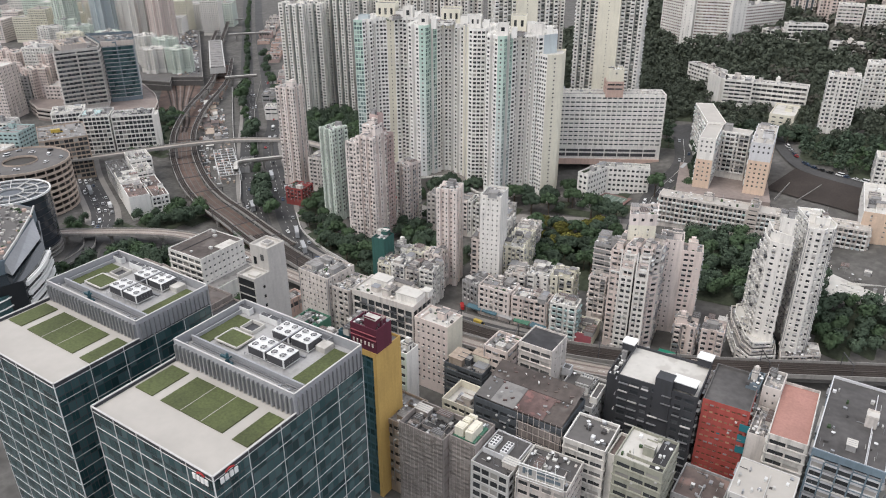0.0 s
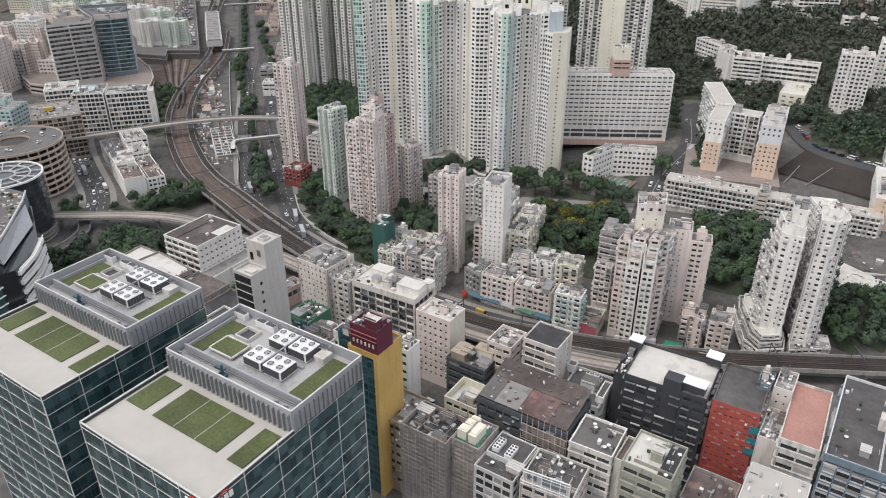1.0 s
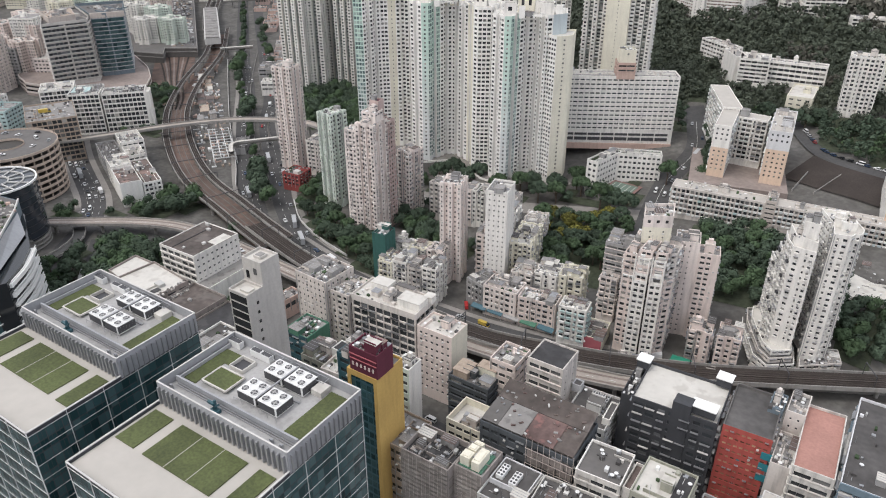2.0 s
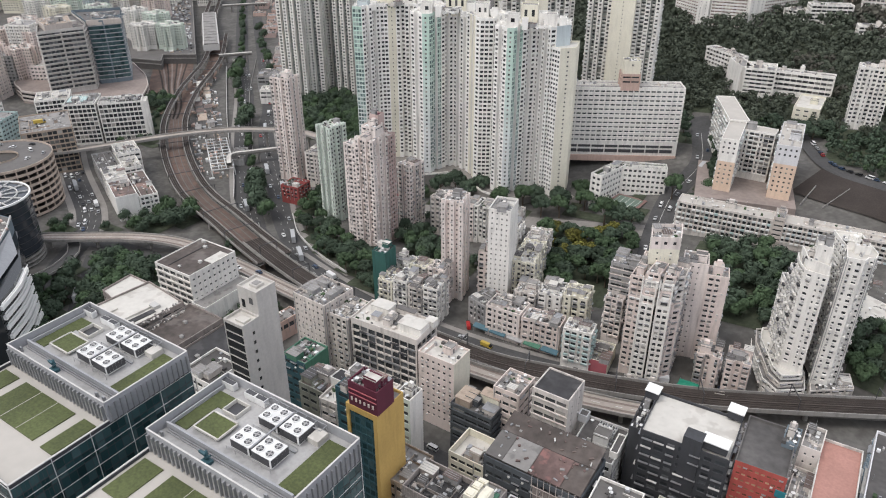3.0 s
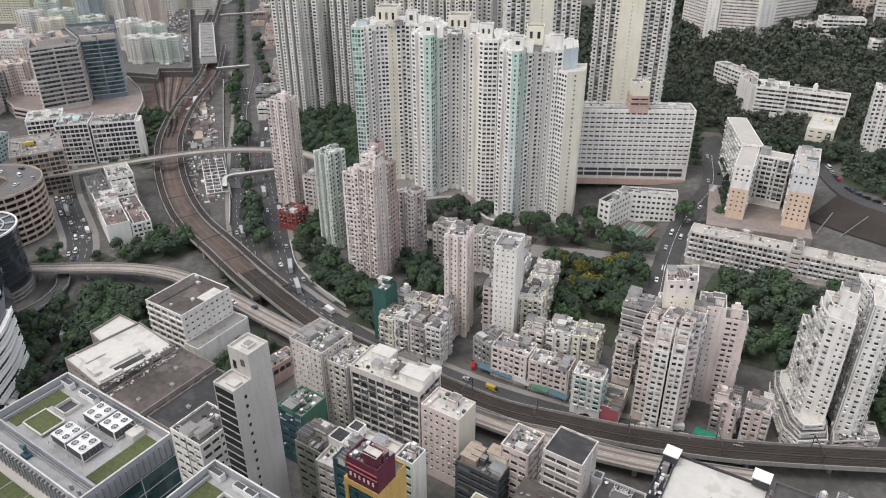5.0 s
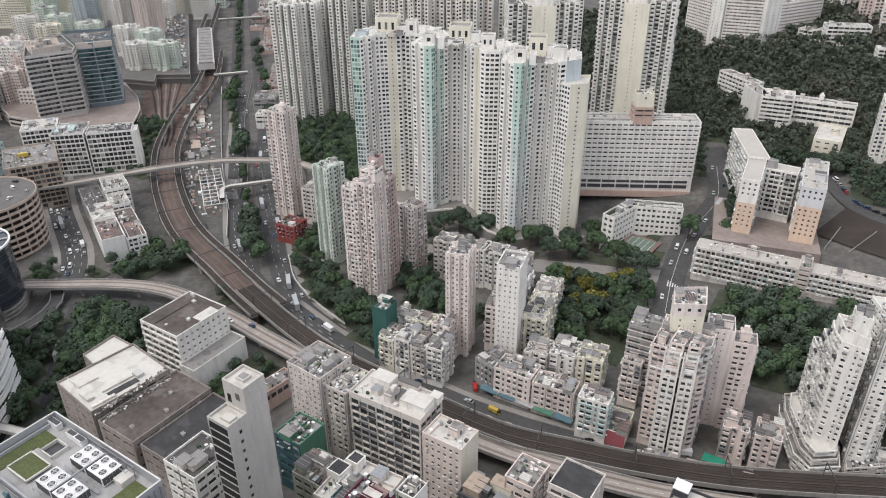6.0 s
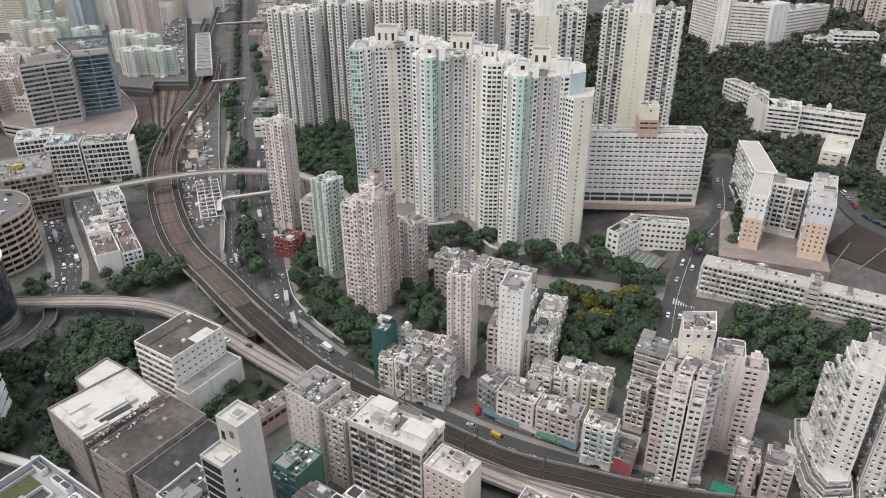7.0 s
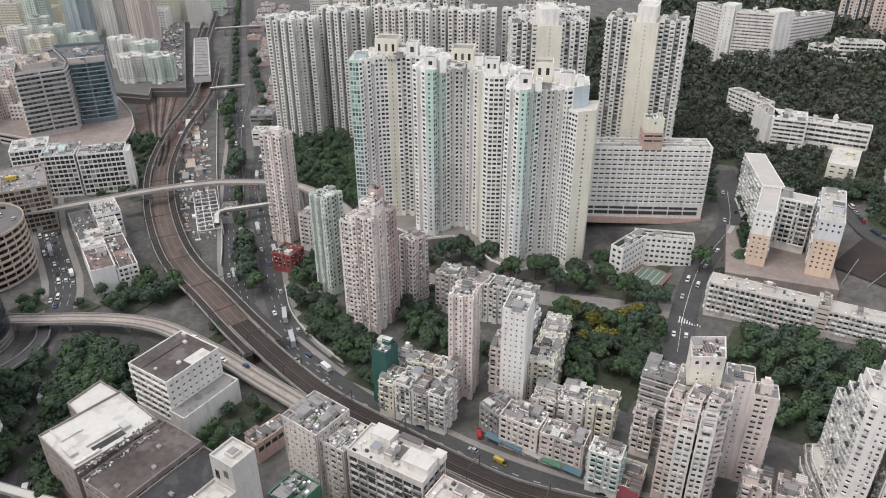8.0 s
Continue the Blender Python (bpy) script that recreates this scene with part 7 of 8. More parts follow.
for k in range(7):
    z = 38 - 5 * k
    base_ = smooth([(-327, 141), (-337.5, 154.5), (-350.5, 166)], 2.5)
    s = Shape()
    swept(s, [(p.x, p.y, z - 2.6) for p in base_], 2.6 + 0.5 * (k % 2), 2.0)
    part("ledge", s, M["sign"], glass_body)
    s = Shape()
    swept(s, [(p.x + 1.0, p.y + 0.9, z + 0.4) for p in base_], 0.3, 0.5)
    part("rail", s, M["sign"], glass_body)
s = Shape()
s.prism(ring_poly(-341, 128, 14, 32), 0, 34)
part("glass_drum", s, M["curtain"], mall)
for k in range(8):
    r0 = ring_poly(-341, 128, 14.3, 32)
    s = Shape()
    swept(s, [(*q, 3 + 4.2 * k) for q in r0], 0.5, 0.5, True)
    part("ring", s, M["sign"], mall)
# footbridge by the warehouses
viaduct("covered_footbridge", [(-345, 140), (-318, 148), (-290, 156)], 4, 9, M["rooflight"], "white covered footbridge on slim piers", "footbridge", thick=2.6, parapet=0.3, pier=16)
viaduct("covered_footbridge", [(-298, 128), (-294, 140), (-290, 156)], 4, 9, M["rooflight"], "white covered footbridge on slim piers", "footbridge", thick=2.6, parapet=0.3, pier=16)
viaduct("covered_footbridge", [(-424, 353), (-437, 366), (-430, 378), (-416, 396)], 3.6, 10, M["rooflight"], "white covered footbridge over the trunk road", "footbridge", thick=2.6, parapet=0.2, pier=20)
viaduct("covered_footbridge", [(-672, 562), (-662, 575), (-650, 590)], 5, 11, M["rooflight"], "white covered footbridge at the station", "footbridge", thick=2.8, parapet=0.2, pier=16)
stn = thing("railway_station", "grey roofed railway station hall", "station", (-765, 635, 0))
d = Vector((-851 + 703, 693 - 577)).normalized()
o = Vector((-d.y, d.x))
c0, c1 = Vector((-702, 578)), Vector((-845, 698))
s = Shape()
s.prism([tuple(c0 + o * 9), tuple(c1 + o * 9), tuple(c1 - o * 9), tuple(c0 - o * 9)][::-1], 8, 15)
part("hall", s, M["pale"], stn)
for k in range(12):
    a = c0 + (c1 - c0) * (k / 12)
    b = c0 + (c1 - c0) * ((k + 0.85) / 12)
    s = Shape()
    s.beam((a.x, a.y, 15), (b.x, b.y, 15), 15, 1.2)
    part("roof_bay", s, M["roofgrey"], stn)
dep = [(-695, 549), (-725, 529), (-705, 511), (-737, 501), (-775, 478), (-900, 430), (-1060, 560), (-1000, 750), (-962, 766)]
s = Shape()
s.prism(dep[::-1], 0, 10)
deck = thing("depot_deck", "grey concrete deck above the railway depot", "podium", (-800, 560, 0))
part("deck", s, M["roofmid"], deck)
s = Shape()
for p, q in zip([dep[-1]] + dep[:4], dep[:5]):
    s.beam((*p, 10), (*q, 10), 0.6, 1.2)
    s.beam((*p, 6), (*q, 6), 0.9, 1.0)
part("parapet", s, M["concrete"], deck)
strip("track_fan", [(-722, 540), (-690, 512), (-650, 478), (-612, 446), (-580, 420)], 42, 0, M["ballastred"], "brown depot tracks fanning out", "railway", lift=0.4)
# podium round the foot of the grey office tower
pod = thing("office_podium", "curved reddish-grey podium of the office tower", "podium", (-650, 400, 0))
POD = [(-720, 366), (-686, 372), (-664.6, 373.6), (-633.8, 377.6), (-612, 392), (-606.3, 404), (-609, 415), (-617.7, 425), (-632, 439), (-645.3, 449.7), (-686, 472.5), (-745, 485), (-760, 390)]
POD = [tuple(q) for q in smooth(POD + POD[:1], 5.0)[:-1]]
FOOT.append((POD, 0, 12))
s = Shape()
s.prism(POD, 0, 11)
podium_wall = part("podium_wall", s, M["podiumbrown"], pod)
s = Shape()
s.prism(inset(POD, 0.8), 11, 11.3)
part("roof", s, M["podiumbrown"], pod)
for zc_ in (10.6, 6.4, 2.4):
    s = Shape()
    swept(s, [(x, y, zc_) for x, y in POD], 0.9, 1.6, True)
    part("cornice", s, M["taupe"], podium_wall)
for zc_ in (8.3, 4.3):
    s = Shape()
    swept(s, [(x, y, zc_) for x, y in POD], 0.25, 1.4, True)
    part("window_band", s, M["panedark"], podium_wall)
B("office_block", "white framed mall block with parked cars on its roof", (-541, 270), 44, 34, 34, "tan", GRID, yaw=62, roof="roofgrey", clutter=3, seed=300)
B("office_block", "white gridded office block", (-606, 318), 26, 26, 34, "white", GRID, yaw=55, roof="rooflight", clutter=3, seed=301)
B("low_building", "low grey institution block by the trunk road", (-560, 512), 26, 22, 16, "grey", STRIP, yaw=35, roof="roofgrey", clutter=3, seed=302)
B("low_building", "low white block by the trunk road", (-530, 486), 16, 18, 13, "white", STRIP, yaw=35, roof="rooflight", clutter=2, seed=303)
B("apartment_building", "pale back-street flats with roof huts", (-350, 372), 14, 14, 26, "beige", HOME, yaw=98, roof="roofgrey", clutter=3, seed=304)
B("low_building", "low shed roofs along the railway", (-430, 372), 10, 26, 5, "grey", BLANK, yaw=130, roof="roofgrey", clutter=3, seed=305)
frame_ = thing("steel_frame", "white open steel frame beside the tracks", "frame", (-458, 365, 0))
FA, FB, FC = Vector((-432, 343)), Vector((-0.80, 0.60)), Vector((0.60, 0.80))
for k in range(11):
    s = Shape()
    a = FA + FB * (k * 6.6)
    b = a + FC * 16
    s.beam((a.x, a.y, 5.5), (b.x, b.y, 5.5), 0.55, 0.5)
    s.beam((a.x, a.y, 0), (a.x, a.y, 5.5), 0.5, 0.5)
    s.beam((b.x, b.y, 0), (b.x, b.y, 5.5), 0.5, 0.5)
    part("portal", s, M["whitemetal"], frame_)
for t in (0, 5.3, 10.6, 16):
    s = Shape()
    a = FA + FC * t
    b = a + FB * 66
    s.beam((a.x, a.y, 6.0), (b.x, b.y, 6.0), 0.45, 0.4)
    part("purlin", s, M["whitemetal"], frame_)


def shed(x, y, lx, ly, h, yaw, mat, roof):
    root = thing("shed", "low shed with a flat sheet roof by the tracks", "shed", (x, y, 0), group="yard sheds")
    s = Shape()
    s.box((x, y, 0), (lx, ly, h), yaw)
    part("wall", s, M[mat], root)
    s = Shape()
    s.box((x, y, h), (lx + 0.8, ly + 0.8, 0.2), yaw)
    part("roof", s, M[roof], root)


yrng = random.Random(31)
heap = Shape()
Y0, YD, YO = Vector((-500, 395)), Vector((-0.775, 0.632)), Vector((0.632, 0.775))
for k in range(260):
    p = Y0 + YD * yrng.uniform(-90, 190) + YO * yrng.uniform(-11, 14)
    heap.box((p.x, p.y, 0), (yrng.uniform(0.8, 5), yrng.uniform(0.6, 2.4), yrng.uniform(0.4, 2.2)), 2.45 + yrng.uniform(-0.1, 0.1) + (1.57 if yrng.random() < 0.3 else 0), yrng.randrange(5))
tagged(new("yard_material", heap.data("yard_material", [M["metal"], M["whitemetal"], M["salmon"], M["roofgrey"], M["tan"]])), "stacked building material and containers in the railway yard", "yard material", kind="stuff")
for k in range(16):
    p = Y0 + YD * (8 + 11.5 * k + yrng.uniform(-2, 2)) + YO * yrng.uniform(-7, 9)
    shed(p.x, p.y, yrng.uniform(7, 14), yrng.uniform(4, 7), yrng.uniform(2.6, 4.5), 2.45, yrng.choice(("beige", "grey", "white")), yrng.choice(("roofgrey", "tan", "roofbrown", "rooflight")))
for k in range(7):
    strip("depot_track", [(-730 + 3.7 * k, 523 + 3.9 * k), (-690 + 2.6 * k, 497 + 2.9 * k), (-646 + 1.8 * k, 466 + 2.0 * k), (-596 + 1.4 * k, 430 + 1.8 * k), (-562 + 0.8 * k, 402 + 1.5 * k)], 1.7, 0, M["wornlane" if k % 2 else "ballast"], "rusty depot track fanning out", "railway", lift=0.62)
for x, y, w, d, h, m in ((20, 262, 18, 12, 6, "white"), (42, 272, 16, 14, 8, "beige"), (62, 284, 18, 14, 7, "white"), (34, 248, 16, 10, 9, "grey"), (66, 262, 20, 12, 12, "beige")):
    B("low_building", "low pale depot building beside the viaduct", (x + w / 2, y - d / 2), w, d, h, m, FACTORY_B, yaw=118, roof="roofgrey", clutter=2, seed=310 + int(x))

# ---- estate podium, courts, shop awnings ----
ep = thing("estate_podium", "pale estate podium with green railings", "podium", (-260, 420, 5))
pp = [(-190, 416), (-186, 436), (-215, 470), (-345, 470), (-358, 420), (-344, 396), (-322, 408), (-290, 404), (-276, 418), (-258, 414), (-240, 404), (-222, 402), (-210, 416)]
s = Shape()
s.prism(pp, 2, 12.8)
ep_deck = part("deck", s, M["pave"], ep)
for p, q in zip(pp[5:], pp[6:] + pp[:1]):
    s = Shape()
    s.beam((*p, 13.2), (*q, 13.2), 0.5, 1.3)
    part("coping_wall", s, M["white"], ep_deck)


def court(cx, cy, lx, ly, yaw, z, label):
    root = thing("sports_court", label, "court", (cx, cy, z))
    s = Shape()
    s.box((cx, cy, z), (lx, ly, 0.15), yaw)
    part("surface", s, M["courtred"], root)
    s = Shape()
    s.box((cx, cy, z + 0.1), (lx * 0.8, ly * 0.8, 0.1), yaw)
    part("playing_field", s, M["court"], root)
    ca, sa = math.cos(yaw), math.sin(yaw)
    for k in range(5):
        u = (k - 2) * lx * 0.17
        s = Shape()
        p = (cx + ca * u + sa * ly * 0.36, cy + sa * u - ca * ly * 0.36, z + 0.21)
        q = (cx + ca * u - sa * ly * 0.36, cy + sa * u + ca * ly * 0.36, z + 0.21)
        s.beam(p, q, 0.25, 0.02)
        part("line", s, M["paint"], root)


court(-153, 433, 20, 19, radians(-4), 17.0, "green school sports court with red border")
court(-135, 338, 17, 17, radians(8), 2.2, "green park sports court with red border")
for k in range(5):
    x = -128 - 9.2 * k
    aw = thing("shop_awning", "blue and green shop awning over the pavement", "awning", (x, 284.5 - 0.5 * k, 3))
    s = Shape()
    y = 287.2 - 0.25 * k
    s.face([(x - 8.5, y, 4.2), (x, y, 4.2), (x, y - 2.6, 3.3), (x - 8.5, y - 2.6, 3.3)])
    s.face([(x - 8.5, y - 2.6, 3.3), (x, y - 2.6, 3.3), (x, y - 2.6, 2.8), (x - 8.5, y - 2.6, 2.8)])
    part("sheet", s, (M["sheetblue"], M["sheetblue"], M["green"], M["sheetblue"], M["grey"])[(k * 2) % 5], aw)
    for u in (0.3, 8.2):
        s = Shape()
        s.beam((x - u, y - 2.5, 0.1), (x - u, y - 2.5, 2.9), 0.12, 0.12)
        part("post", s, M["metal"], aw)

# low shops at the foot of the pale tower, green tarpaulin yard
for k, (x, y, w, mt) in enumerate(((-97, 281.6, 9, "sheetred"), (-88, 283.4, 9, "blush"), (-79, 285.8, 9, "blush"), (-70, 288.4, 9, "beige"), (-61, 291.4, 9, "beige"))):
    B("shop_building", "low shop row with a coloured fascia", (x + w, y), w - 0.2, 5, 5.2, "beige", BLANK, yaw=106, roof="roofgrey", clutter=2, walls={3: mt}, seed=320 + k, group="low shops")
tp = thing("tarpaulin", "bright green tarpaulin over a yard beside the tower", "tarpaulin", (-70, 293, 5.3))
s = Shape()
for i in range(4):
    for j in range(3):
        q = [(-74 + 2.2 * (i + a), 292.2 + 1.7 * (j + b), 5.4 + 0.35 * math.sin((i + a) * 1.9) * math.cos((j + b) * 1.4)) for a, b in ((0, 0), (1, 0), (1, 1), (0, 1))]
        s.face(q)
part("sheet", s, M["tarp"], tp)
for x, y in ((-74, 292.2), (-65.2, 292.2), (-65.2, 297.3), (-74, 297.3)):
    s = Shape()
    s.beam((x, y, 0.2), (x, y, 5.5), 0.15, 0.15)
    part("post", s, M["metal"], tp)

viaduct("covered_footbridge", [(-1035, 820), (-1010, 850), (-985, 880)], 5, 11, M["rooflight"], "white covered footbridge beyond the station", "footbridge", thick=2.6, parapet=0.2, pier=18)
viaduct("covered_footbridge", [(-890, 760), (-870, 785), (-850, 808)], 5, 11, M["rooflight"], "white covered footbridge beyond the station", "footbridge", thick=2.6, parapet=0.2, pier=18)
lot = Shape()
for k in range(230):
    u, v = yrng.random(), yrng.random()
    x, y = -707 - 245 * u - 20 * v, 554 + 199 * u - 13 * v
    lot.box((x, y, 10.0), (yrng.uniform(1.6, 5), yrng.uniform(1.5, 2.4), yrng.uniform(0.6, 1.6)), 2.4 + 1.57 * yrng.randrange(2), yrng.randrange(4))
tagged(new("deck_clutter", lot.data("deck_clutter", [M["whitemetal"], M["metal"], M["roofdark"], M["tan"]])), "parked vehicles and plant on the depot deck", "deck clutter", kind="stuff")

# rows of vent boxes on the low factory roofs
for i in range(3):
    for j in range(4):
        vb = thing("vent_box", "white square vent box on a factory roof", "vent", (-83.6 + 1.9 * j, 221 + 2.0 * i, 28.6), group="roof vents")
        s = Shape()
        s.box((-83.6 + 1.9 * j, 221 + 2.0 * i, 28.6), (0.9, 1.6, 1.3))
        vent_ = part("housing", s, M["whitemetal"], vb)
        s = Shape()
        s.box((-83.6 + 1.9 * j, 221 + 2.0 * i, 29.9), (0.6, 1.2, 0.12))
        part("grille", s, M["darkmetal"], vent_)
for x, y in ((-90.4, 167.8), (-85.5, 166.9)):
    fb = thing("fan_bank", "white bank of small roof fans", "fan bank", (x, y, 34), group="roof fans")
    s = Shape()
    s.box((x, y, 34.0), (2.4, 5.6, 1.5))
    casing = part("casing", s, M["whitemetal"], fb)
    for i in range(8):
        s = Shape()
        s.tube((x - 0.56 + 1.12 * (i % 2), y - 2.0 + 1.35 * (i // 2)), 0.44, 35.5, 35.6, 10)
        part("fan", s, M["darkmetal"], casing)

# ---- trees ----


def inside(p, poly):
    x, y = p
    hit_ = False
    for i in range(len(poly)):
        (x0, y0), (x1, y1) = poly[i - 1], poly[i]
        if (y0 > y) != (y1 > y) and x < (x1 - x0) * (y - y0) / (y1 - y0) + x0:
            hit_ = not hit_
    return hit_


BOXES = [(min(p[0] for p in q), max(p[0] for p in q), min(p[1] for p in q), max(p[1] for p in q), q) for q, _, _ in FOOT]
KEEP = [smooth(SERVICE), smooth(RAIL), smooth(HIGHWAY), smooth(ROAD_A), smooth([(-655, 610), (-522, 489), (-465, 428), (-377, 353), (-340, 321), (-298, 294), (-262, 283)]), smooth([(-640, 360), (-540, 300), (-458, 260), (-430, 240), (-400, 200), (-360, 150), (-330, 90)]), smooth([(-300, 395), (-272, 385), (-236, 391), (-200, 394), (-170, 400), (-132, 409)]), smooth([(-108, 330), (-119, 380), (-126, 412), (-131, 455), (-128, 500), (-138, 535), (-150, 565)]), smooth([(50, 474), (10, 488), (-24, 499), (-53, 513), (-72, 540), (-84, 560)]), smooth([(40, 455), (-10, 478), (-40, 490), (-62, 500)]), smooth([(-420, 236), (-385, 242), (-345, 246)])]
WIDE = [4, 8, 6, 8, 8, 9, 7, 8, 6, 11, 7]


def free(x, y, r, roads=True):
    for x0, x1, y0, y1, q in BOXES:
        if x0 - r < x < x1 + r and y0 - r < y < y1 + r:
            if inside((x, y), inset(q, -r) if len(q) == 4 else q):
                return False
    if roads:
        for line, w in zip(KEEP, WIDE):
            for p in line:
                if (p.x - x) ** 2 + (p.y - y) ** 2 < (w + r * 0.6) ** 2:
                    return False
    return True


def leaf_cloud(rng, lobes, count, size):
    """Small leaf clumps spread over the skins of several lobes."""
    v, f = [], []
    for _ in range(count):
        cx, cy, cz, r = lobes[rng.randrange(len(lobes))]
        a, u = rng.uniform(0, 2 * math.pi), rng.uniform(-0.5, 1)
        k = math.sqrt(1 - u * u)
        n = Vector((k * math.cos(a), k * math.sin(a), u))
        c = Vector((cx, cy, cz)) + n * r * rng.uniform(0.55, 1.12)
        t = n.cross(Vector((rng.uniform(-1, 1), rng.uniform(-1, 1), rng.uniform(-1, 1)))).normalized()
        b = n.cross(t)
        s = size * rng.uniform(0.7, 1.35)
        t = (t + n * rng.uniform(-0.22, 0.22)) * s
        b = (b + n * rng.uniform(-0.22, 0.22)) * s
        i = len(v)
        v += [tuple(c - t - b * 0.6), tuple(c + t - b * 0.6), tuple(c + b * 1.1)]
        f.append((i, i + 1, i + 2))
    return v, f


def tree_lobes(rng, h, r):
    lobes = [(0, 0, h * 0.68, r * 0.6)]
    for k in range(15):
        w = k * 2.4 + rng.uniform(-0.4, 0.4)
        d = r * rng.uniform(0.3, 0.8)
        lobes.append((d * math.cos(w), d * math.sin(w), h * (0.92 - 0.42 * d / r + rng.uniform(-0.1, 0.06)), r * rng.uniform(0.2, 0.36)))
    return lobes


def make_tree(seed, h, r, leaf, label):
    rng = random.Random(seed)
    root = thing("tree", label, "tree", (0, 0, -500))
    s = Shape()
    s.tube((0, 0), 0.035 * h, 0, h * 0.45, 7, r1=0.02 * h)
    lobes = tree_lobes(rng, h, r)
    for x, y, z, _ in lobes[1:6]:
        s.beam((0, 0, h * 0.36), (x, y, z), 0.18, 0.18)
    part("trunk", s, M["bark"], None).parent = root
    s = Shape()
    s.v, s.f = leaf_cloud(rng, lobes, 1700, r * 0.098)
    s.m = [0] * len(s.f)
    part("crown", s, M[leaf], None).parent = root
    return root


KINDS = [make_tree(1, 9, 4.2, "leaf", "broad green street tree"), make_tree(2, 11, 5.0, "leaf2", "dense dark green tree"), make_tree(3, 8, 3.6, "leaf2", "small dark green tree"), make_tree(4, 12, 5.6, "leaf", "large spreading green tree"), make_tree(5, 9, 4.8, "blossom", "tree covered in yellow blossom")]
PLANTED, MORE = [], []
trng = random.Random(77)


def plant(x, y, kind=None, scale=1.0, z=None, roads=True, force=False):
    if not force and not free(x, y, 2.6, roads):
        return
    if any((x - a) ** 2 + (y - b) ** 2 < 22 for a, b in PLANTED):
        return
    PLANTED.append((x, y))
    k = trng.choice((0, 1, 1, 2, 3)) if kind is None else kind
    q = scale * trng.uniform(0.85, 1.2)
    if len(PLANTED) > 218:
        MORE.append((x, y, ground_z(x, y) if z is None else z, 4.6 * q))
        return
    KINDS[k].scale = (q, q, q * trng.uniform(0.9, 1.1))
    copy_thing(KINDS[k], Matrix.Translation((x, y, ground_z(x, y) if z is None else z)) @ Matrix.Rotation(trng.uniform(0, 6.28), 4, 'Z'))
    KINDS[k].scale = (1, 1, 1)


AREAS = (
    ([(-190, 340), (-150, 325), (-112, 345), (-120, 400), (-150, 412), (-188, 405)], 6.5, 1.05),
    ([(-335, 325), (-305, 300), (-262, 288), (-232, 283), (-236, 302), (-258, 312), (-285, 320), (-318, 334)], 6.0, 0.95),
    ([(-430, 455), (-385, 415), (-335, 388), (-322, 398), (-352, 430), (-405, 475)], 7.0, 1.1),
    ([(-398, 172), (-404, 205), (-380, 232), (-345, 247), (-322, 240), (-325, 205), (-312, 160), (-350, 150)], 5.6, 1.15),
    ([(-28, 348), (-60, 345), (-98, 350), (-100, 408), (-5, 412), (45, 410), (45, 330), (0, 338)], 6.8, 1.05),
    ([(-283, 248), (-252, 243), (-240, 232), (-250, 214), (-270, 207), (-281, 213)], 7.0, 0.75),
    ([(-475, 288), (-440, 268), (-405, 258), (-392, 272), (-405, 285), (-430, 298)], 7.0, 0.9),
    ([(-268, 352), (-232, 345), (-222, 356), (-240, 366), (-262, 372)], 6.5, 0.8),
    ([(-300, 385), (-270, 374), (-215, 384), (-190, 398), (-205, 408), (-240, 400), (-275, 408), (-300, 398)], 8.0, 0.8),
    ([(-185, 400), (-176, 445), (-150, 448), (-132, 420), (-150, 405)], 9.0, 0.8),
    ([(-520, 360), (-545, 395), (-590, 440), (-575, 380), (-550, 340)], 9.0, 0.8),
    ([(-520, 505), (-470, 462), (-425, 440), (-400, 470), (-430, 520), (-490, 545)], 7.0, 1.25),
    ([(-425, 455), (-385, 415), (-360, 420), (-352, 470), (-372, 520), (-410, 500)], 7.5, 1.25),
    ([(-620, 428), (-596, 412), (-584, 430), (-600, 446)], 6.5, 1.2),
    ([(-668, 352), (-640, 336), (-625, 350), (-655, 366)], 7.0, 1.2),
    ([(-415, 270), (-398, 252), (-388, 270), (-380, 292), (-400, 296)], 6.5, 1.3),
    ([(-462, 232), (-440, 224), (-412, 244), (-420, 256), (-450, 244)], 6.0, 0.8),
    ([(-352, 342), (-330, 336), (-318, 348), (-330, 366), (-352, 362)], 6.5, 1.1),
    ([(-292, 340), (-262, 336), (-228, 330), (-222, 345), (-248, 352), (-290, 352)], 6.5, 1.1),
    ([(-10, 334), (6, 330), (62, 352), (70, 385), (18, 376), (-14, 364)], 6.0, 1.4),
    ([(-250, 326), (-206, 316), (-198, 340), (-240, 350)], 7.0, 0.9),
    ([(-345, 275), (-332, 268), (-318, 272), (-328, 280)], 6.5, 0.9),
    ([(-110, 520), (-100, 470), (-112, 455), (-122, 470), (-118, 515)], 7.0, 1.0),
)
for x, y, sc in ((-225, 401, 1.5), (-252, 406, 1.3), (-207, 414, 1.5), (-212, 408, 1.5), (-189, 413, 1.4), (-180, 425, 1.6), (-174, 418, 1.4), (-246, 412, 1.3), (-272, 403, 1.7), (-264, 409, 1.4), (-130, 449, 1.2), (-117, 444, 0.9), (-150, 407, 1.6), (-156, 406, 1.4), (-140, 408, 1.3), (-185, 405, 1.4), (-196, 402, 1.3)):
    plant(x, y, trng.choice((1, 3)), sc, force=True)

for x, y in ((-113, 476), (-115, 485), (-117, 494), (-118, 503), (-121, 512), (-125, 522), (-147, 527), (-152, 537)):
    plant(x, y, trng.choice((1, 2)), 1.05, force=True)
for x, y in ((-70, 546), (-77, 545), (-84, 546), (-91, 548), (-97, 553), (-64, 553)):
    plant(x, y, 1, 1.15, force=True)
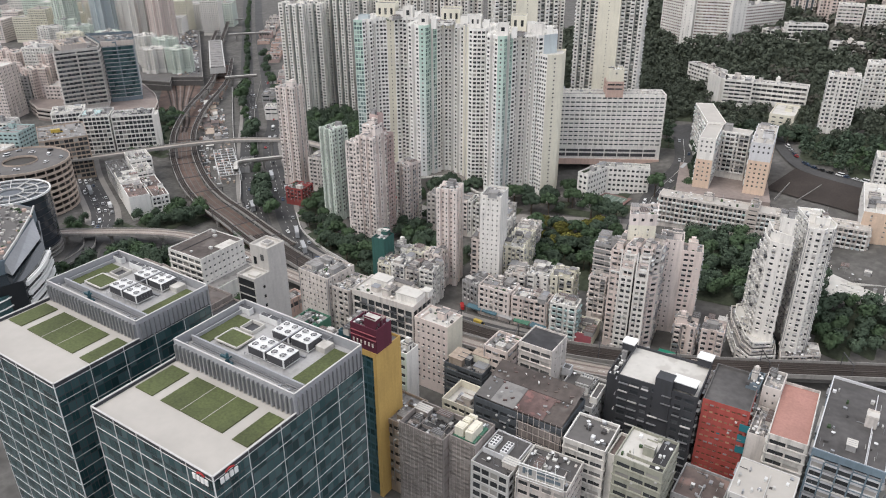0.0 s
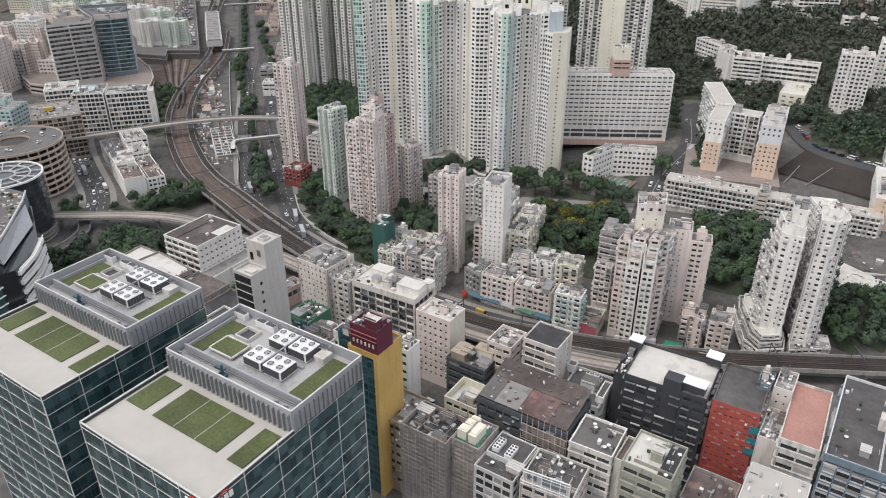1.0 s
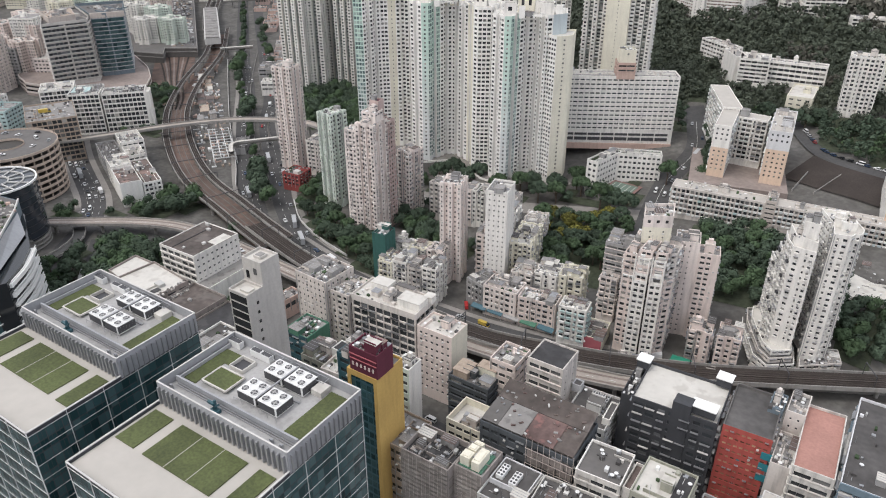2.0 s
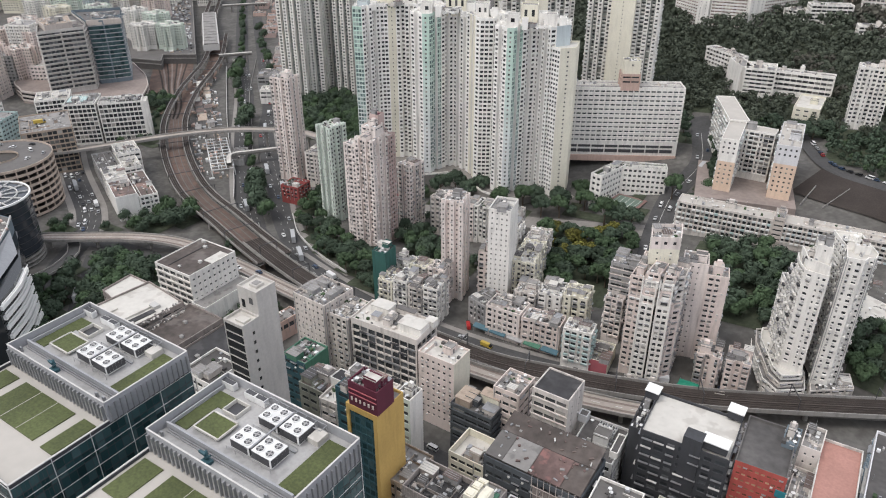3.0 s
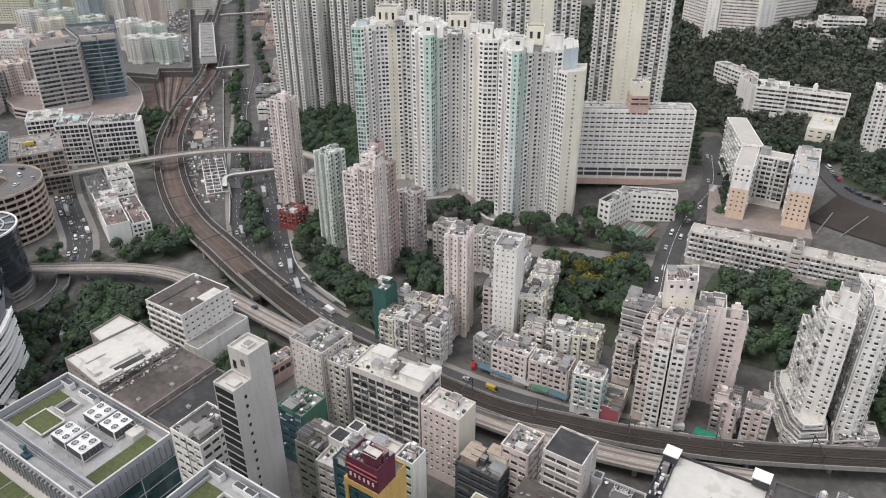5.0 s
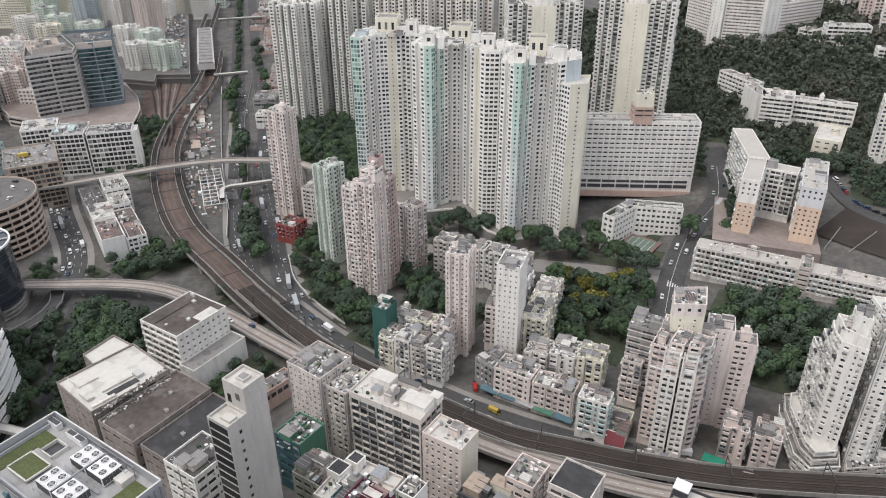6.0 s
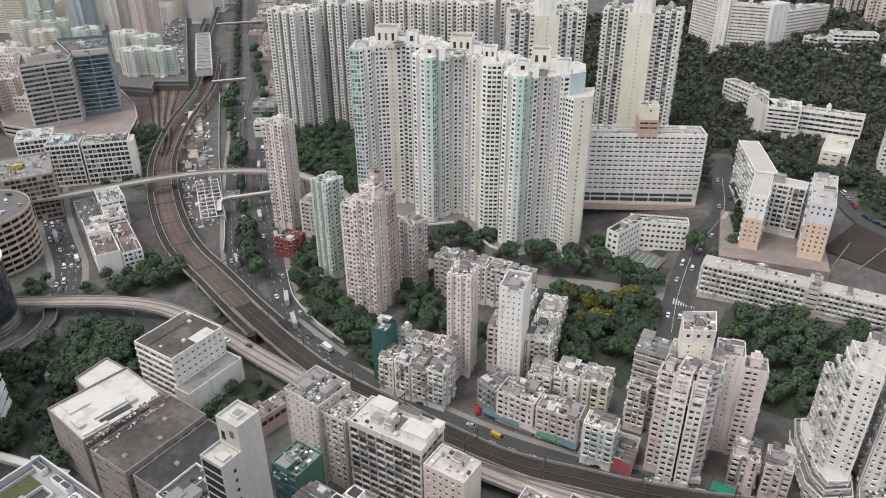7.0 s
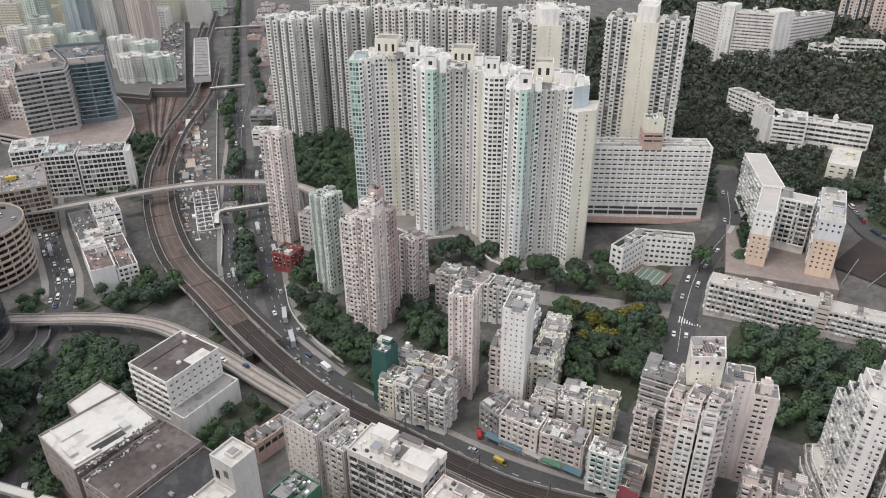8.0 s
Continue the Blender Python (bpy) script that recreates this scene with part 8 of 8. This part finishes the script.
for x, y in ((-379, 193), (-373, 184), (-368, 175), (-361, 168), (-353, 162), (-345, 155), (-387, 187), (-381, 178), (-375, 170), (-368, 162), (-360, 155), (-352, 148), (-306, 166), (-302, 158), (-350, 206), (-343, 214), (-357, 212), (-336, 204), (-344, 200)):
    plant(x, y, trng.choice((0, 1, 3)), 1.2, force=True)
for poly, gap, sc in AREAS:
    xs, ys = [p[0] for p in poly], [p[1] for p in poly]
    y = min(ys)
    while y < max(ys):
        x = min(xs)
        while x < max(xs):
            px, py = x + trng.uniform(-0.4, 0.4) * gap, y + trng.uniform(-0.4, 0.4) * gap
            if inside((px, py), poly) and not (-146 < px < -124 and 328 < py < 349) and not (-166 < px < -140 and 419 < py < 446):
                bloom = (-178 < px < -146 and 362 < py < 398 and trng.random() < 0.6)
                plant(px, py, 4 if bloom else None, sc)
            x += gap
        y += gap
MEDIAN = smooth([(-1180, 1075), (-900, 808), (-720, 640), (-614, 534), (-560, 487), (-500, 440), (-440, 388), (-383, 340), (-347, 314)], 4.0)
for k, p in enumerate(MEDIAN):
    big = min((p - Vector(c)).length for c in ((-614, 534), (-606, 527), (-500, 440), (-492, 433), (-384, 341), (-374, 334), (-347, 314)))
    if big < 13:
        plant(p.x + trng.uniform(-3.5, 3.5), p.y + trng.uniform(-3.5, 3.5), trng.choice((1, 3)), trng.uniform(1.5, 1.9), roads=False, force=True)
    elif k % 2 and trng.random() < 0.8:
        plant(p.x + trng.uniform(-1.5, 1.5), p.y + trng.uniform(-1.5, 1.5), trng.choice((1, 2)), trng.uniform(0.75, 1.05), roads=False)
for k in range(16):
    p = Vector((-760, 705)).lerp(Vector((-540, 516)), k / 15)
    plant(p.x + trng.uniform(-3, 3), p.y + trng.uniform(-3, 3), trng.choice((1, 3)), trng.uniform(1.0, 1.4), roads=False)
# hillside woods: uncountable crowns in one sheet of leaf clumps
wv, wf, wm_, wz = [], [], [], random.Random(5)
WOODS = ([(-190, 560), (-160, 548), (-118, 492), (-106, 500), (-100, 560), (-150, 600), (-245, 640), (-300, 640), (-250, 592)], [(-345, 470), (-215, 472), (-195, 520), (-240, 530), (-300, 540), (-345, 545)], [(-118, 508), (-92, 556), (-60, 512), (-30, 500), (40, 470), (140, 480), (140, 930), (-100, 880), (-262, 752), (-330, 700), (-245, 640), (-150, 600)], [(-330, 640), (-232, 640), (-262, 752), (-380, 830), (-470, 780), (-420, 690)], [(10, 400), (60, 330), (140, 330), (140, 480), (20, 480)], [(-100, 880), (140, 930), (140, 1100), (-500, 1100), (-480, 800), (-380, 830), (-262, 770)])
for wood in WOODS:
    xs, ys = [p[0] for p in wood], [p[1] for p in wood]
    y = min(ys)
    while y < max(ys):
        x = min(xs)
        gap = 6.0 if y < 700 else 9.0
        while x < max(xs):
            px, py = x + wz.uniform(-3, 3), y + wz.uniform(-3, 3)
            x += gap
            if not inside((px, py), wood) or not free(px, py, 3.0, roads=y < 660) or wz.random() < 0.06:
                continue
            z = ground_z(px, py)
            r = wz.uniform(2.6, 5.2) * gap / 6
            lobes = [(px, py, z + r * 0.9, r * 0.9)] + [(px + wz.uniform(-0.8, 0.8) * r, py + wz.uniform(-0.8, 0.8) * r, z + r * wz.uniform(0.9, 1.8), r * wz.uniform(0.3, 0.55)) for _ in range(5)]
            v, f = leaf_cloud(wz, lobes, 150 if y < 640 else 105 if y < 760 else 60, r * (0.17 if y < 640 else 0.2 if y < 760 else 0.27))
            n = len(wv)
            wv += v
            wf += [tuple(n + i for i in q) for q in f]
            wm_ += [(3 if px > -110 and py > 600 and wz.random() < 0.3 + 0.4 * math.sin(px * 0.045 + py * 0.03) else 2) if py > 555 else 1 if wz.random() < 0.22 else 0] * len(f)
        y += gap
for x, y, z, r in MORE:
    v, f = leaf_cloud(wz, [(x, y, z + r * 1.3, r * 0.8), (x + r * 0.4, y, z + r * 1.6, r * 0.5), (x - r * 0.3, y + r * 0.4, z + r * 1.1, r * 0.55), (x, y - r * 0.45, z + r * 1.2, r * 0.5)], 520, r * 0.12)
    n = len(wv)
    wv += v
    wf += [tuple(n + i for i in q) for q in f]
    wm_ += [1 if wz.random() < 0.4 else 0] * len(f)
s = Shape()
s.v, s.f, s.m = wv, wf, wm_
tagged(new("hillside_woods", s.data("hillside_woods", [M["leaf2"], M["leaf"], M["hillleaf"], M["brownleaf"]])), "dense dark green woods covering the hillside", "woods", kind="stuff")
us = Shape()
for level, (area, cell) in enumerate([(w, 16) for w in WOODS] + [(a, 8) for a, _, _ in AREAS]):
    xs, ys = [p[0] for p in area], [p[1] for p in area]
    for i in range(int((max(xs) - min(xs)) / cell) + 1):
        for j in range(int((max(ys) - min(ys)) / cell) + 1):
            x, y = min(xs) + i * cell, min(ys) + j * cell
            if inside((x + cell / 2, y + cell / 2), area) and free(x + cell / 2, y + cell / 2, 3):
                us.face([(a, b, ground_z(a, b) + 0.16 + 0.02 * level) for a, b in ((x, y), (x + cell, y), (x + cell, y + cell), (x, y + cell))])
tagged(new("undergrowth", us.data("undergrowth", [M["soil"]])), "dark planted soil and low shrubs under the trees", "undergrowth", kind="structure")

# ---- vehicles ----


def vehicle(kind, body, label, category):
    root = thing(kind, label, category, (0, 0, -500))
    if kind == "car":
        L, W, H = 4.4, 1.8, 1.45
        prof = [(-2.2, 0.35), (2.2, 0.35), (2.2, 0.75), (1.1, 0.92), (-2.15, 0.95)]
        cab = [(0.95, 0.92), (0.3, H), (-1.35, H), (-2.0, 0.95)]
    elif kind == "van":
        L, W, H = 5.0, 1.9, 2.1
        prof = [(-2.5, 0.35), (2.5, 0.35), (2.5, 1.0), (1.9, 1.2), (-2.5, 1.2)]
        cab = [(1.85, 1.2), (1.3, H), (-2.45, H), (-2.5, 1.2)]
    elif kind == "lorry":
        L, W, H = 8.5, 2.4, 3.2
        prof = [(-4.2, 0.7), (4.2, 0.5), (4.25, 1.4), (2.6, 1.4), (2.6, 1.1), (-4.2, 1.1)]
        cab = [(4.2, 1.4), (3.9, 2.5), (2.6, 2.5), (2.6, 1.4)]
    else:
        L, W, H = 11.5, 2.5, 4.2
        prof = [(-5.7, 0.4), (5.7, 0.4), (5.75, 4.0), (5.5, 4.3), (-5.6, 4.3)]
        cab = [(5.6, 1.5), (5.6, 2.2), (-5.4, 2.2), (-5.4, 1.5)]

    def sweep(p, w, mat, name):
        s = Shape()
        n = len(p)
        s.v = [(x, -w / 2, z) for x, z in p] + [(x, w / 2, z) for x, z in p]
        s.f = [tuple(range(n)), tuple(range(2 * n - 1, n - 1, -1))] + [(i, i + n, (i + 1) % n + n, (i + 1) % n) for i in range(n)]
        s.m = [0] * len(s.f)
        part(name, s, mat, None).parent = root
    sweep(prof, W, M[body], "body")
    sweep(cab, W * (1.02 if kind == "bus" else 0.88), M["panedark"], "window_band" if kind == "bus" else "cabin")
    if kind == "bus":
        sweep([(5.6, 2.9), (5.6, 3.6), (-5.4, 3.6), (-5.4, 2.9)], W * 1.02, M["panedark"], "window_band")
    if kind in ("car", "van"):
        sweep([(cab[1][0], H), (cab[1][0], H + 0.05), (cab[2][0], H + 0.05), (cab[2][0], H)], W * 0.84, M[body], "roof")
    if kind == "lorry":
        sweep([(2.3, 1.15), (2.3, H), (-4.2, H), (-4.2, 1.15)], W, M[body], "box")
    wb = L * 0.3
    for x in (-wb, wb):
        for y in (-1, 1):
            s = Shape()
            n = 10
            r = 0.33 if kind in ("car", "van") else 0.5
            s.v = [(x + r * math.cos(2 * math.pi * i / n), y * (W / 2 - 0.12) + e, r + r * math.sin(2 * math.pi * i / n)) for e in (-0.13, 0.13) for i in range(n)]
            s.f = [tuple(range(n)), tuple(range(2 * n - 1, n - 1, -1))] + [(i, (i + 1) % n, (i + 1) % n + n, i + n) for i in range(n)]
            s.m = [0] * len(s.f)
            part("wheel", s, M["rubber"], None).parent = root
    return root


CARS = [vehicle("car", c, f"{w} saloon car on the road", "car") for c, w in (("carwhite", "white"), ("carblack", "black"), ("carsilver", "silver grey"), ("carred", "red"), ("carblue", "dark blue"))]
CARPICK = (0, 0, 0, 1, 1, 2, 2, 2, 0, 3, 4)
VAN = vehicle("van", "carwhite", "white delivery van on the road", "van")
LORRY = vehicle("lorry", "carwhite", "white box lorry on the road", "lorry")
YELLOW = vehicle("lorry", "busyellow", "yellow box lorry beside the railway", "lorry")
REDLORRY = vehicle("lorry", "carred", "red lorry at the street corner", "lorry")
BUS = vehicle("bus", "carsilver", "pale double-deck bus on the trunk road", "bus")
vrng = random.Random(9)


def drive(ob, x, y, yaw, z=None):
    copy_thing(ob, Matrix.Translation((x, y, (ground_z(x, y) + 0.32) if z is None else z)) @ Matrix.Rotation(yaw, 4, 'Z'))


def traffic(pts, lanes, gap, mix=(0.72, 0.16, 0.06, 0.06), z=None, chance=0.7, lift=None):
    line = smooth(pts, 3.0)
    for off in lanes:
        d = vrng.uniform(0, gap)
        for a, b in zip(line, line[1:]):
            d += (b - a).length
            if d > gap:
                d = vrng.uniform(-0.4, 0.4) * gap
                if vrng.random() > chance:
                    continue
                e = (b - a).normalized()
                p = a + Vector((-e.y, e.x)) * off
                r = vrng.random()
                ob = CARS[vrng.choice(CARPICK)] if r < mix[0] else VAN if r < mix[0] + mix[1] else LORRY if r < sum(mix[:3]) else BUS
                drive(ob, p.x, p.y, math.atan2(e.y, e.x) + (math.pi if off > 0 else 0) + vrng.uniform(-0.03, 0.03), z if lift is None else ground_z(p.x, p.y) + lift)


traffic(ROAD_A[1:6], (-4.5, -1.2, 2.2, 5.5), 44, z=0.1)
traffic([(-655, 610), (-522, 489), (-465, 428), (-377, 353), (-340, 321), (-298, 294)], (-4, 0, 4), 40, (0.55, 0.15, 0.1, 0.2), z=0.1)
traffic(ROAD_A[6:16], (-3.5, 3.8), 20, z=0.12)
traffic([(-190, 203), (-100, 203), (-20, 203)], (-2.6, 2.6), 11, (0.5, 0.35, 0.15, 0.0), z=0.13, chance=0.75)
traffic([(-640, 360), (-540, 300), (-458, 260), (-430, 240)], (-5.8, -2, 2, 5.8), 14, z=0.1)
traffic([(-400, 200), (-360, 150), (-330, 90)], (-3, 3), 26, (0.4, 0.2, 0.1, 0.3), z=0.1)
traffic([(-119, 380), (-126, 412), (-131, 455), (-128, 500), (-140, 540)], (-3, 3), 22)
traffic([(20, 484), (-24, 499), (-53, 513), (-72, 540)], (-2.8,), 4.2, (0.9, 0.1, 0, 0), chance=0.85, lift=0.95)
traffic([(-55, 572), (-42, 590)], (-3, 3), 4.5, (0.95, 0.05, 0, 0), chance=0.8)
traffic([(-300, 395), (-272, 385), (-236, 391), (-200, 394)], (-3, 3), 24)
traffic(HIGHWAY[1:8], (-2, 2), 60, z=7.65)
copy_thing(YELLOW, Matrix.Translation((-161, 276.2, 0.12)) @ Matrix.Rotation(-0.05, 4, 'Z') @ Matrix.Scale(0.72, 4))
copy_thing(REDLORRY, Matrix.Translation((-177, 285.5, 0.12)) @ Matrix.Rotation(2.2, 4, 'Z') @ Matrix.Scale(0.75, 4))
for k in range(13):
    w = 0.5 + k * 0.43
    r = (19, 26)[k % 2]
    drive((CARS[0], CARS[2], VAN, CARS[1])[k % 4], SPIN[0] + r * math.cos(w), SPIN[1] + r * math.sin(w), w + 1.57, 33.92)
drive(YELLOW, -553, 292, 1.1, 33.1)
drive(BUS, -366, 193, 2.43, 0.15)
drive(LORRY, -316, 155.5, 2.46, 0.15)
drive(BUS, -316, 305.5, 2.4, 0.1)
drive(BUS, -297, 291.5, 2.5, 0.1)
for ob in KINDS + CARS + [VAN, LORRY, YELLOW, REDLORRY, BUS]:
    for o in (*ob.children_recursive, ob):
        bpy.data.objects.remove(o)

# ---- overhead line masts along the tracks, street lamps ----
line = smooth(RAIL, 6.0)
dist = 0.0
for i in range(2, len(line) - 2):
    dist += (line[i + 1] - line[i]).length
    if dist > 32:
        dist = 0.0
        e = (line[i + 1] - line[i]).normalized()
        o = Vector((-e.y, e.x))
        near = line[i].x > -335
        w, z = (5.2, 8.0) if near else (11.5, 5.9)
        p = line[i]
        mast = thing("catenary_portal", "grey steel overhead line portal over the tracks", "portal", (p.x, p.y, z), group="overhead line portals")
        for sgn in (-1, 1):
            s = Shape()
            s.beam((p.x + o.x * w * sgn, p.y + o.y * w * sgn, z), (p.x + o.x * w * sgn, p.y + o.y * w * sgn, z + 6.5), 0.3, 0.3)
            part("post", s, M["darkmetal"], mast)
        s = Shape()
        s.beam((p.x - o.x * w, p.y - o.y * w, z + 6.3), (p.x + o.x * w, p.y + o.y * w, z + 6.3), 0.3, 0.4)
        part("crossbeam", s, M["darkmetal"], mast)


def markings(pts, offsets, z, drape=False, dash=3.0, gap=6.0):
    ln = smooth(pts, 3.0)
    s = Shape()
    for off in offsets:
        run = 0.0
        for a, b in zip(ln, ln[1:]):
            run += (b - a).length
            if (run % (dash + gap)) < dash:
                e = (b - a).normalized()
                o = Vector((-e.y, e.x))
                p, q = a + o * off, b + o * off
                zp, zq = (ground_z(*p) + z, ground_z(*q) + z) if drape else (z, z)
                s.face([(*(p - o * 0.1), zp), (*(q - o * 0.1), zq), (*(q + o * 0.1), zq), (*(p + o * 0.1), zp)])
    tagged(new("lane_marking", s.data("lane_marking", [M["paint"]])), "white painted lane markings", "road marking", kind="structure")


markings(ROAD_A[1:6], (-3.2, 0, 3.4), 0.14)
markings(ROAD_A[5:], (0,), 0.15)
markings([(-655, 610), (-522, 489), (-465, 428), (-377, 353), (-340, 321), (-298, 294), (-262, 283)], (-2, 2), 0.13)
markings([(-640, 360), (-540, 300), (-458, 260), (-430, 240)], (-4, 0, 4), 0.13)
markings([(-119, 380), (-126, 412), (-131, 455), (-128, 500), (-140, 540)], (0,), 0.42, True, 60, 0)
markings(HIGHWAY[1:], (0,), 7.64)
zc = Shape()
for k in range(9):
    zc.box((-126 + 1.3 * k, 404 + 0.25 * k, ground_z(-122, 404) + 0.3), (0.6, 6, 0.14), 0.2)
tagged(new("zebra_crossing", zc.data("zebra_crossing", [M["paint"]])), "white striped pedestrian crossing", "crossing", kind="structure")
